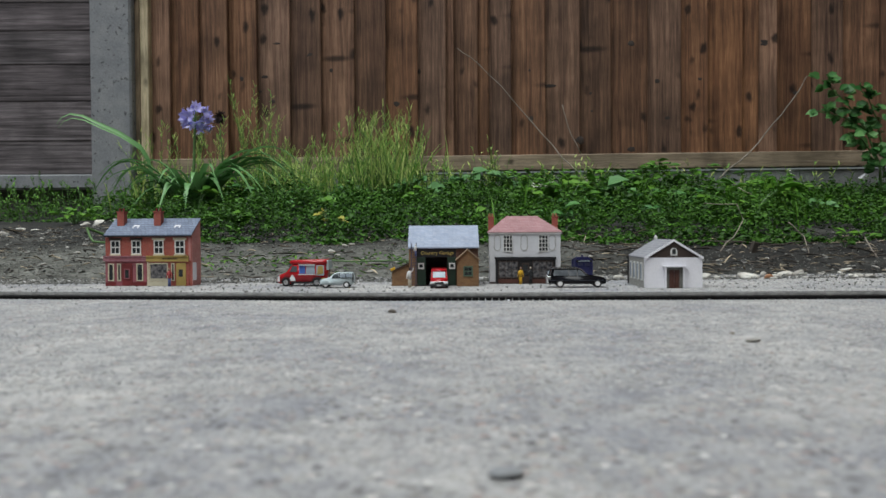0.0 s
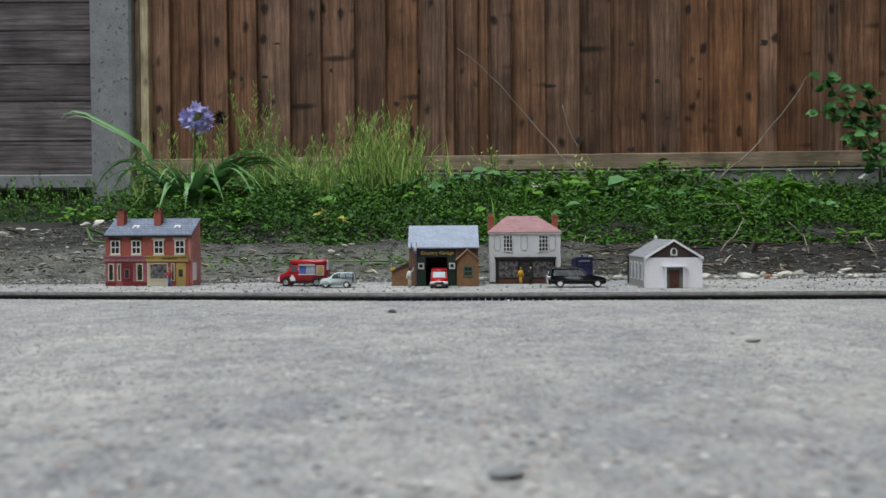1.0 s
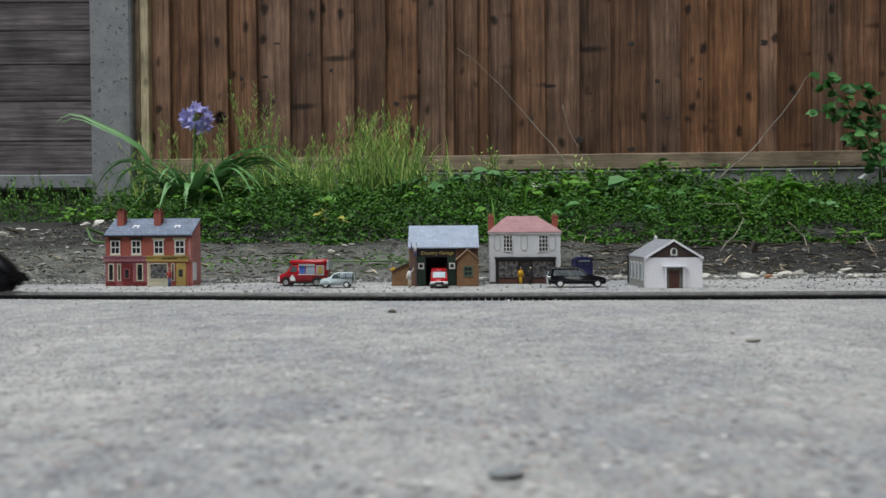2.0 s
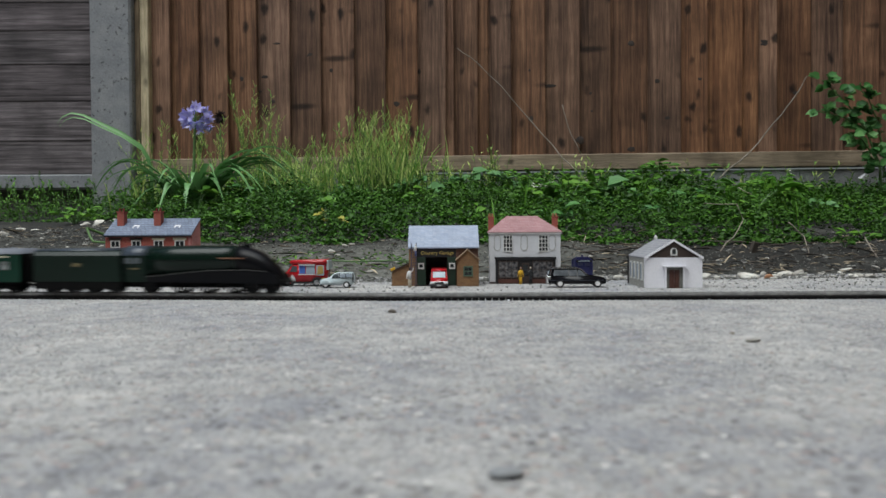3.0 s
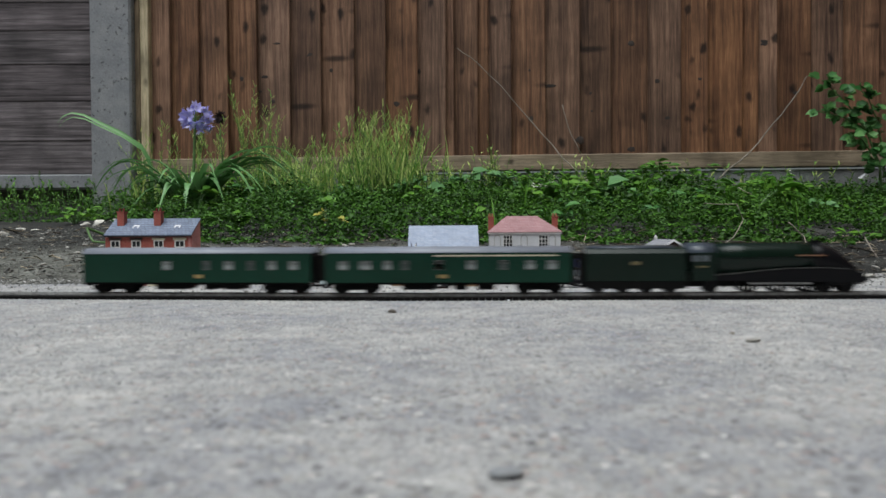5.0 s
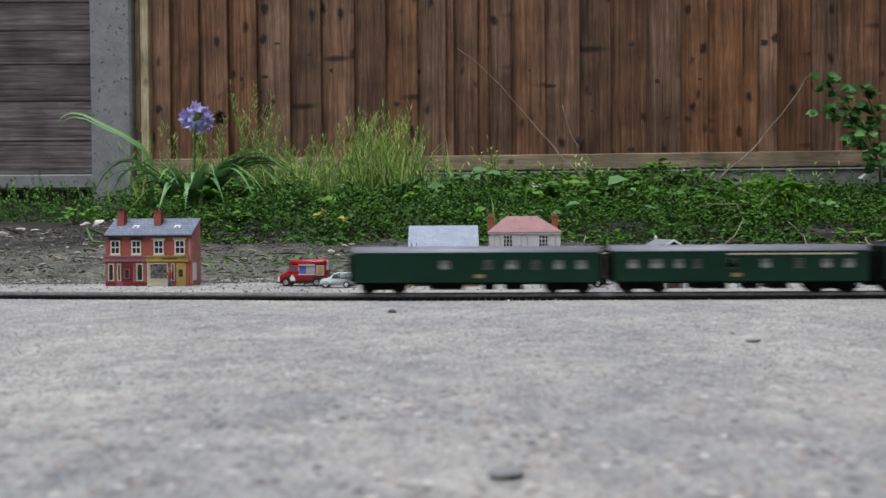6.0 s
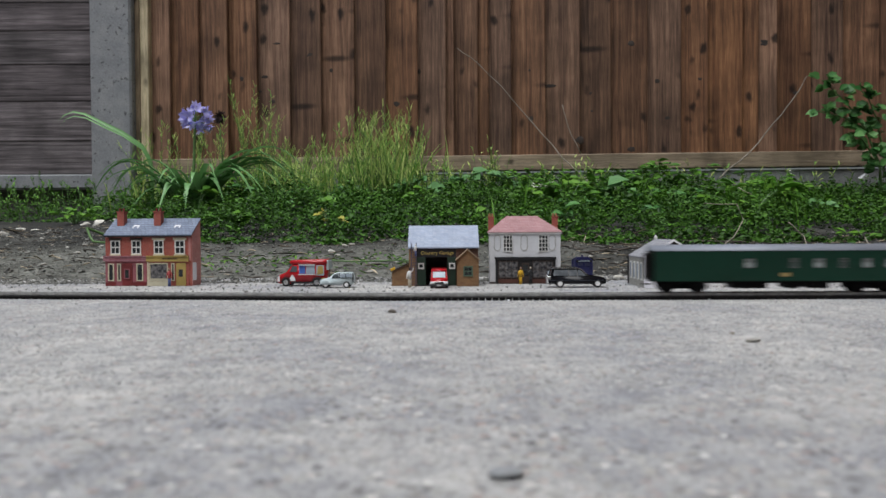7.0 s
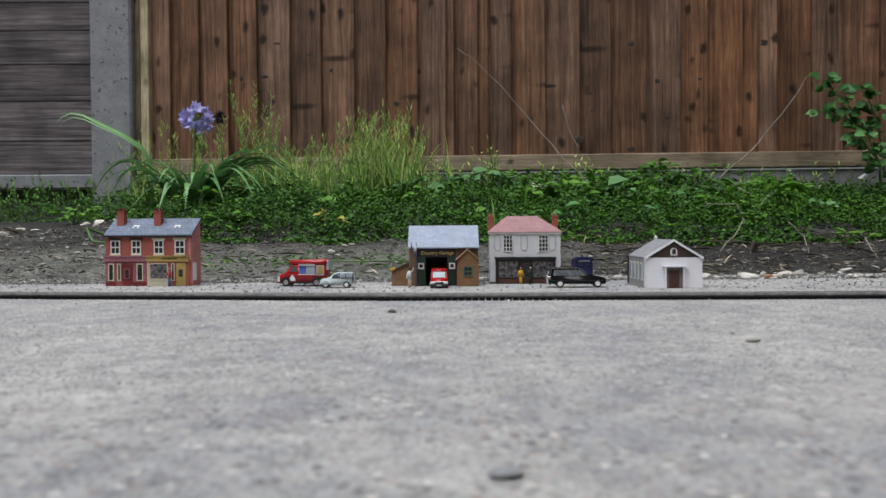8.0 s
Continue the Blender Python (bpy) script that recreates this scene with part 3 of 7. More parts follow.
def build_fence():
    f = thing("board_fence", "tall fence of overlapping brown-stained feather-edge boards", "fence", kind="structure")
    edges = [265, 305, 355, 407, 457, 514, 570, 627, 683, 739, 788, 803, 845, 864, 904, 964, 1024, 1080, 1142, 1202,
             1250, 1310, 1337, 1370, 1432, 1487, 1550]
    xs = [-0.893] + [(e - 782) * 0.001740 for e in edges[1:]] + [1.44, 1.54, 1.64]
    rnd = random.Random(5)
    made = []
    for i, (a, b) in enumerate(zip(xs, xs[1:])):
        hi = rnd.random() < 0.5
        bm = bmesh.new()
        y = FY - rnd.uniform(0, 0.007)
        th = rnd.uniform(0.019, 0.031)
        lean = rnd.uniform(-0.005, 0.005)
        vs = prism(bm, [(a - 0.008, y - 0.004), (b - 0.003, y - th), (b, y - th + 0.0015), (b, y), (a - 0.008, y)], 0.285, 1.85, "z")
        for v in vs:
            if v.co.z > 1:
                v.co.x += lean
        made.append((a, b, y, th, part("board", bm, "board", f)))
    knots(made)
    part("rail", sloped(-0.889, 1.66, FY - 0.035, FY + 0.02, 0.252, 0.2995), "rail", f, "pale brown timber bottom rail")
    part("gravel_board", sloped(-0.932, 1.66, FY - 0.022, FY + 0.03, 0.05, 0.245), "gravel_board", f, "grey concrete gravel board")
    part("batten", boxes((-0.931, -0.9160, FY - 0.045, FY + 0.01, 0.252, 1.85), bev=0.002), "batten", f, "brown timber batten")
    part("batten", boxes((-0.9155, -0.8905, FY - 0.043, FY + 0.01, 0.258, 1.85), bev=0.002), "fresh", f, "pale new timber batten")
    p = thing("concrete_post", "grey pitted concrete fence post", "fence post", kind="structure")
    bm = bmesh.new()
    box(bm, -1.055, -0.9315, FY - 0.075, FY + 0.03, -0.05, 1.9, bev=0.006)
    part("post", bm, "post", p)
    w = thing("panel_fence", "weathered grey horizontal-boarded fence panel on a gravel board", "fence", kind="structure")
    rnd = random.Random(9)
    z = 0.258
    k = 0
    while z < 1.8:
        h = rnd.uniform(0.085, 0.13)
        bm = bmesh.new()
        y = FY - 0.012
        vs = prism(bm, [(y - 0.004, z - 0.006), (y - 0.005, z - 0.003), (y - 0.0025, z + h), (y + 0.004, z + h), (y + 0.004, z - 0.006)], -4.0, -1.055, "x")
        for v in vs:
            if v.co.x < -2:
                v.co.z += rnd.uniform(-0.01, 0.01)
        part("board", bm, "old_board", w)
        z += h - 0.004
    part("gravel_board", boxes((-4.0, -1.053, FY - 0.03, FY + 0.02, 0.207, 0.249), bev=0.003), "post", w, "grey concrete gravel board")
    part("lower_board", boxes((-4.0, -1.053, FY + 0.005, FY + 0.03, 0.0, 0.206)), "old_board", w, "shadowed timber behind the gravel board")


def build_unseen_screens():
    """Walls and a fence added out of view to block sky light."""
    # Unseen wall, added to hold back sky light from behind the camera.
    h = thing("unseen_rear_wall", "plain brown brick wall added behind the camera to block sky light", "wall", kind="structure")
    part("wall", boxes((-9, 9, -4.4, -4.1, 0, 5.5)), "house_brick", h)
    # Unseen fence, added to close off the left side.
    f = thing("unseen_fence", "plain brown fence added out of view on the left", "fence", kind="structure")
    part("boards", boxes((-4.03, -4.0, -4.1, 2.44, 0.0, 1.9)), "board", f)
    # Unseen wall, added close on the right to dim that side.
    w = thing("unseen_right_wall", "plain brown brick wall added out of view to darken the right side", "wall", kind="structure")
    part("wall", boxes((1.41, 1.60, -4.1, 2.44, 0.0, 4.8)), "house_brick", w)


# ---- the track ----
def track_y(x):
    u = x + 0.08
    return 0.8195 - 0.046 * u + 0.042 * (math.sqrt(u * u + 0.0036) - u)


_tx = np.linspace(-2.6, 2.4, 5001)
_ty = np.array([track_y(x) for x in _tx])
_ts = np.concatenate([[0], np.cumsum(np.hypot(np.diff(_tx), np.diff(_ty)))])
_ts -= np.interp(0.0, _tx, _ts)
RAIL_TOP = 0.0062


def on_track(s):
    """Pose on the track's centre line, s metres along it from the middle, at the rail's top."""
    x = float(np.interp(s, _ts, _tx))
    y = track_y(x)
    a = math.atan2(track_y(x + 0.02) - track_y(x - 0.02), 0.04)
    return Matrix.Translation((x, y, lift(x) + RAIL_TOP)) @ Matrix.Rotation(a, 4, "Z")


def build_track():
    t = thing("railway_track", "model railway track with dull rails on dark plastic sleepers", "railway track")
    for side in (-1, 1):
        rings = []
        for s in np.arange(-2.15, 1.41, 0.02):
            m = on_track(s)
            y = side * 0.0083
            rings.append([m @ Vector((0, y + dy, dz)) for dy, dz in
                          ((-0.0007, -0.0027), (0.0007, -0.0027), (0.0008, -0.0023), (0.0008, -0.0002), (0.0006, 0), (-0.0006, 0), (-0.0008, -0.0002), (-0.0008, -0.0023))])
        bm = bmesh.new()
        loft(bm, rings)
        part("rail", bm, "rail_steel", t)
        bm = bmesh.new()
        loft(bm, [[on_track(s) @ Vector((0, side * 0.0083 + dy, dz)) for dy, dz in ((-0.0013, -0.0044), (0.0013, -0.0044), (0.0006, -0.0036), (0.0004, -0.0026), (-0.0004, -0.0026), (-0.0006, -0.0036))] for s in np.arange(-2.15, 1.41, 0.02)])
        part("rail_web", bm, "rail_dark", t, "web and foot of the rail, coloured dark for shade")
    bm = boxes((-0.0029, 0.0029, -0.0155, 0.0155, -0.0064, -0.0034), bev=0.0004)
    first = part("sleeper", bm, "sleeper", t)
    me = first.data
    vs, fs = [], []
    for i, s in enumerate(np.arange(-2.15, 1.39, 0.0068)):
        m = on_track(s) @ pose(0, random.uniform(-0.0003, 0.0003), 0)
        if -1.0 < s < 0.98:
            ob = first if first is not None else new("sleeper", me)
            first = None
            ob.parent = t
            ob.matrix_basis = m
        else:
            k = len(vs)
            for dx, dy, dz in itertools_box(0.0029, 0.0155, -0.0064, -0.0034):
                vs.append(m @ Vector((dx, dy, dz)))
            fs += [(k, k + 1, k + 3, k + 2), (k + 4, k + 6, k + 7, k + 5), (k, k + 4, k + 5, k + 1), (k + 2, k + 3, k + 7, k + 6), (k, k + 2, k + 6, k + 4), (k + 1, k + 5, k + 7, k + 3)]
    o = mesh_from("far_sleepers", vs, fs, "sleeper", t)
    o["kind"] = "stuff"


def itertools_box(hx, hy, z0, z1):
    return [(x, y, z) for x in (-hx, hx) for y in (-hy, hy) for z in (z0, z1)]


# ---- model buildings ----
def window(parent, x0, x1, z0, z1, nx=2, nz=2, y=0.0, frame_mat="white", t=0.0011, label="", pane="dark_glass", bar=0.0006):
    """A card window: frame with glazing bars standing proud of its panes."""
    w = part("window", boxes((x0, x1, y - 0.0012, y - 0.0002, z0, z0 + t), (x0, x1, y - 0.0012, y - 0.0002, z1 - t, z1),
                             (x0, x0 + t, y - 0.0012, y - 0.0002, z0 + t, z1 - t), (x1 - t, x1, y - 0.0012, y - 0.0002, z0 + t, z1 - t)), frame_mat, parent, label)
    rows = []
    for i in range(1, nx):
        x = x0 + (x1 - x0) * i / nx
        rows.append((x - bar / 2, x + bar / 2, y - 0.0010, y - 0.0002, z0 + t, z1 - t))
    for i in range(1, nz):
        z = z0 + (z1 - z0) * i / nz
        k = bar * (0.95 if nz == 2 and nx == 2 else 0.5)
        rows.append((x0 + t, x1 - t, y - 0.0009, y - 0.0002, z - k, z + k))
    if rows:
        part("glazing_bars", boxes(*rows), frame_mat, w)
    part("pane", boxes((x0 + t * 0.5, x1 - t * 0.5, y - 0.0004, y + 0.0003, z0 + t * 0.5, z1 - t * 0.5)), pane, w)
    return w


def chimney(parent, x, y, z0, z1, w, mt, pots=2, pot="maroon"):
    c = part("chimney", boxes((x - w / 2, x + w / 2, y - w / 2, y + w / 2, z0, z1), (x - w * 0.6, x + w * 0.6, y - w * 0.6, y + w * 0.6, z1 - 0.0012, z1)), mt, parent)
    for i in range(pots):
        bm = bmesh.new()
        px = x + (i - (pots - 1) / 2) * w * 0.5
        tube(bm, [(px, y, z1), (px, y, z1 + 0.0042)], w * 0.19, w * 0.15, 8)
        part("chimney_pot", bm, pot, c)


def terraced_shops():
    h = thing("terraced_shops", "red brick card model of two terraced shops with slate roof", "model building", pose(-0.4455, 1.055, 0, 0, 0, -4), "model buildings")
    W, D = 0.1165, 0.030
    bm = bmesh.new()
    prism(bm, [(0, 0), (D, 0), (D, 0.0868), (0.0, 0.0668)], 0.0, W, "x")
    body = part("wall", bm, "brick_red", h, "printed red brick card walls")
    part("gable", boxes((W, W + 0.0006, 0, D, 0, 0.0662)), "brick_pink", h, "paler pink brick end wall")
    bm = bmesh.new()
    prism(bm, [(0.0, 0.0662), (D, 0.0662), (D, 0.0868)], W, W + 0.0006, "x")
    part("gable", bm, "brick_pink", h)
    bm = bmesh.new()
    prism(bm, [(-0.003, 0.0660), (D + 0.001, 0.0876), (D + 0.001, 0.0890), (-0.003, 0.0675)], -0.001, W + 0.001, "x")
    roof = part("roof", bm, "slate", h, "blue-grey slate roof")
    part("gutter", boxes((-0.0008, W + 0.0008, -0.0042, -0.0026, 0.0644, 0.0660)), "black", h)
    rise = 0.0215 / (D + 0.004)
    for x in (0.036, 0.0925):
        bm = bmesh.new()
        for xa, xb, ya, yb in ((x - 0.004, x + 0.004, 0.0137, 0.0157), (x - 0.004, x - 0.0024, 0.0104, 0.0137), (x + 0.0024, x + 0.004, 0.0104, 0.0137)):
            za, zb = 0.0675 + (ya + 0.003) * rise, 0.0675 + (yb + 0.003) * rise
            prism(bm, [(ya, za - 0.0003), (yb, zb - 0.0003), (yb, zb + 0.0007), (ya, za + 0.0007)], xa, xb, "x")
        part("skylight", bm, "white_card", roof)
    chimney(h, 0.0135, D - 0.010, 0.074, 0.0985, 0.0094, "brick_red")
    chimney(h, 0.0640, D - 0.010, 0.074, 0.0985, 0.0096, "brick_red")
    for i, (a, b) in enumerate(((0.0072, 0.0200), (0.0356, 0.0484), (0.0658, 0.0790), (0.0940, 0.1076))):
        window(h, a, b, 0.0418, 0.0600, 2, 2, frame_mat="white", bar=0.0008, t=0.0013)
        part("lintel", boxes((a - 0.002, b + 0.002, -0.0016, 0, 0.0600, 0.0632), bev=0.0003), "dark_brown" if i < 2 else "cream", h)
        part("sill", boxes((a - 0.001, b + 0.001, -0.0020, 0, 0.0398, 0.0418), bev=0.0003), "cream", h)
    part("pilaster", boxes((0.0, 0.0030, -0.001, 0, 0.0635, 0.0655), (W - 0.004, W - 0.001, -0.001, 0, 0.033, 0.064)), "brick_pink", h)
    # plum-fronted shop
    part("fascia", boxes((-0.002, 0.0560, -0.0030, 0, 0.0325, 0.0392), (-0.002, 0.0560, -0.0042, 0, 0.0385, 0.0396)), "fascia_pink", h, "faded plum shop fascia")
    part("lettering_bar", boxes((0.006, 0.050, -0.0034, -0.0030, 0.0349, 0.0360)), "pinkish", h)
    part("shopfront", boxes((0.0, 0.0560, -0.0012, 0, 0.0, 0.0325)), "pinkish", h)
    for a, b in ((0.0040, 0.0120), (0.0165, 0.0215), (0.0425, 0.0515)):
        window(h, a, b, 0.0065, 0.0295, 1, 1, -0.0012, "cream", 0.0013)
    for a, b in ((0.0005, 0.0145), (0.0375, 0.0555)):
        part("stall_riser", boxes((a, b, -0.0022, -0.0012, 0.0, 0.0052)), "maroon", h)
    d = part("door", boxes((0.0228, 0.0370, -0.0020, -0.0012, 0.0, 0.0300), bev=0.0002), "maroon", h, "dark red shop door with small window")
    window(d, 0.0262, 0.0336, 0.0095, 0.0225, 1, 1, -0.0020, "pinkish", 0.0010)
    # mustard-fronted shop
    part("fascia", boxes((0.0562, 0.1130, -0.0030, 0, 0.0320, 0.0392), (0.0562, 0.1130, -0.0044, 0, 0.0385, 0.0397)), "mustard", h, "mustard yellow shop fascia")
    part("lettering_bar", boxes((0.078, 0.098, -0.0034, -0.0030, 0.0352, 0.0362)), "dark_brown", h)
    part("shopfront", boxes((0.0562, 0.0960, -0.0012, 0, 0.0, 0.0320), (0.0960, 0.1130, -0.0010, 0, 0.0, 0.032)), "brick_red", h)
    part("surround", boxes((0.0570, 0.0865, -0.0020, -0.0012, 0.0062, 0.0085), (0.0570, 0.0590, -0.0020, -0.0012, 0.0085, 0.031)), "cream", h)
    window(h, 0.0600, 0.0850, 0.0085, 0.0300, 1, 1, -0.0012, "cream", 0.0013, pane="shop_print")
    window(h, 0.0895, 0.0940, 0.0065, 0.0300, 1, 1, -0.0012, "cream", 0.0012)
    part("stall_riser", boxes((0.0570, 0.0865, -0.0024, -0.0012, 0.0, 0.0060)), "cream", h)
    d = part("door", boxes((0.0958, 0.1090, -0.0020, -0.0010, 0.0, 0.0300), bev=0.0002), "mustard", h, "mustard shop door with dark pane")
    part("pane", boxes((0.0995, 0.1050, -0.0023, -0.0019, 0.0120, 0.0215)), "dark_glass", d)
    part("side_sign", boxes((W + 0.0008, W + 0.0012, 0.001, 0.013, 0.007, 0.0305)), "white_card", h, "blank white card strip")


def sign_text(text, size, parent, m, material, extrude=0.0002):
    c = bpy.data.curves.new("lettering", "FONT")
    c.body, c.size, c.extrude, c.align_x, c.align_y = text, size, extrude, "CENTER", "CENTER"
    c.materials.append(M[material])
    tmp = bpy.data.objects.new("lettering", c)
    scene.collection.objects.link(tmp)
    me = bpy.data.meshes.new_from_object(tmp)
    bpy.data.objects.remove(tmp)
    ob = new("lettering", me)
    ob.parent = parent
    ob.matrix_basis = m
    return ob


def garage():
    g = thing("village_garage", "brown brick card model garage with pale slate roof and open doors", "model building", pose(-0.0436, 1.020, 0), "model buildings")
    W, D = 0.0885, 0.060
    # walls round an open bay; x from 0 (left corner) to W
    part("wall", boxes((0, 0.0100, 0, 0.002, 0, 0.0470), bev=0.0002), "brick_brown", g)
    part("wall", boxes((0.0600, W, 0, 0.002, 0, 0.0470), bev=0.0002), "brick_dark", g, "darker brick wall beside the office")
    bm = bmesh.new()
    for x in (0.0, W - 0.002):
        prism(bm, [(0.002, 0), (D, 0), (D, 0.047), (D / 2, 0.0735), (0.002, 0.047)], x, x + 0.002, "x")
    part("side_wall", bm, "brick_brown", g)
    part("back_wall", boxes((0.002, W - 0.002, D - 0.002, D, 0, 0.047)), "dark_brown", g)
    part("floor", boxes((0.002, W - 0.002, 0.002, D - 0.002, 0, 0.0005)), "dark_brown", g)
    part("sign_board", boxes((0.0100, 0.0600, -0.0015, 0.001, 0.0365, 0.0470)), "black", g, "black sign board over the doors")
    sign_text("Country Garage", 0.0064, g, pose(0.0362, -0.0017, 0.0418, 90, 0, 0), "gold")
    for a, b in ((0.0105, 0.0215), (0.0490, 0.0600)):
        d = part("door", boxes((a, b, -0.0020, 0.0002, 0.0008, 0.0365), bev=0.0002), "dark_green", g, "dark green garage door folded open")
        c = (a + b) / 2 + (-0.0005 if a < 0.03 else 0.0005)
        window(d, c - 0.0038, c + 0.0038, 0.0215, 0.0292, 1, 1, -0.0020, "white", 0.0016)
    # roof
    bm = bmesh.new()
    prism(bm, [(-0.004, 0.0478), (D / 2, 0.0752), (D + 0.004, 0.0474), (D + 0.004, 0.0492), (D / 2, 0.0770), (-0.004, 0.0494)], -0.001, W + 0.001, "x")
    part("roof", bm, "slate_pale", g, "pale blue-grey slate roof")
    # brick office with its own gable, standing forward
    a, b = 0.0610, 0.0885
    bm = bmesh.new()
    prism(bm, [(a, 0), (b, 0), (b, 0.0335), ((a + b) / 2, 0.0455), (a, 0.0335)], -0.014, -0.0005, "y")
    o = part("office", bm, "brick_brown", g, "small gabled brick office")
    bm = bmesh.new()
    mid = (a + b) / 2
    for s in (1, -1):
        prism(bm, [(mid, 0.0455), (mid + s * 0.0155, 0.0322), (mid + s * 0.0155, 0.0336), (mid, 0.0472)], -0.0165, -0.0002, "y")
    part("roof", bm, "tan", o)
    window(o, 0.0690, 0.0810, 0.0125, 0.0255, 2, 2, -0.014, "win_green", 0.0016)
    # lean-to
    bm = bmesh.new()
    prism(bm, [(-0.0220, 0), (-0.0005, 0), (-0.0005, 0.0275), (-0.0220, 0.0175)], 0.002, 0.04, "y")
    lt = part("lean_to", bm, "brick_brown", g, "lean-to shed on the side wall")
    bm = bmesh.new()
    prism(bm, [(-0.0240, 0.0170), (-0.0005, 0.0280), (-0.0005, 0.0292), (-0.0240, 0.0183)], 0.0, 0.042, "y")
    part("roof", bm, "dark_brown", lt)


def yellow_crate():
    g = part("yellow_crate", boxes((-0.003, 0.003, -0.003, 0.003, 0.0, 0.0035), bev=0.0004), "yellow")
    g.matrix_world = pose(-0.0640, 1.028, 0.0196, 0, -25, 0)
    tagged(g, "tiny yellow box on the lean-to roof", "model crate")


def white_shop():
    s = thing("white_shop", "white rendered card model shop with pink tiled hipped roof", "model building", pose(0.0610, 1.050, lift(0.1), 0, 0, -2), "model buildings")
    W, D, H = 0.0930, 0.046, 0.0680
    part("wall", boxes((0, W, 0, D, 0, H)), "render_white", s, "off-white rendered walls")
    bm = bmesh.new()
    e = 0.0022
    lo = [(-e, -e, H), (W + e, -e, H), (W + e, D + e, H), (-e, D + e, H)]
    hi = [(0.0235, D / 2 - 0.003, 0.0890), (W - 0.0290, D / 2 - 0.003, 0.0890), (W - 0.0290, D / 2 + 0.003, 0.0890), (0.0235, D / 2 + 0.003, 0.0890)]
    loft(bm, [[(x, y, z - 0.001) for x, y, z in lo], lo, hi])
    part("roof", bm, "tile_pink", s, "pink tiled hipped roof")
    part("eaves_board", boxes((-e * 0.8, W + e * 0.8, -e * 0.8, 0, H - 0.0028, H - 0.0011)), "white", s)
    for x in (0.003, W - 0.0045):
        chimney(s, x, D / 2 + 0.006, H + 0.001, H + 0.0205, 0.0075, "brick_red", 2, "terracotta")
    for a in (0.0180, 0.0645):
        window(s, a, a + 0.0125, 0.0420, 0.0640, 3, 4, 0, "white", 0.0009, bar=0.0009)
        part("sill", boxes((a - 0.0008, a + 0.0133, -0.0008, 0, 0.0413, 0.0420)), "white", s)
    for cx in (0.0105, 0.0455, 0.0820):
        bm = bmesh.new()
        pts = [(cx + 0.0042 * math.cos(t), 0, 0.0535 + (0.0065 if math.sin(t) > 0 else -0.0065) * 0.9 + 0.0042 * math.sin(t)) for t in [6.2832 * k / 20 for k in range(21)]]
        tube(bm, [(x, -0.0003, z) for x, _, z in pts], 0.00045, n=5)
        part("wall_panel_moulding", bm, "stone_card", s)
    part("shopfront", boxes((0.0080, 0.0860, -0.0030, 0, 0.0, 0.0345), (0.0070, 0.0870, -0.0048, 0, 0.0315, 0.0350)), "black", s, "black timber shopfront")
    for a, b in ((0.0115, 0.0375), (0.0560, 0.0830)):
        window(s, a, b, 0.0075, 0.0300, 3, 2, -0.0030, "dark_brown", 0.0010, pane="shop_print", bar=0.0005)
        part("stall_riser", boxes((a, b, -0.0038, -0.003, 0.0005, 0.0065)), "door_brown", s, "dark red-brown panel under the shop window")
    d = part("door", boxes((0.0420, 0.0520, -0.0036, -0.003, 0.0, 0.0275)), "dark_brown", s)
    part("pane", boxes((0.0440, 0.0500, -0.0039, -0.0035, 0.0105, 0.0250)), "dark_glass", d)
    part("plinth", boxes((0, 0.0078, -0.0008, 0, 0, 0.0022), (0.0865, W, -0.0008, 0, 0, 0.0022)), "dark_brown", s)


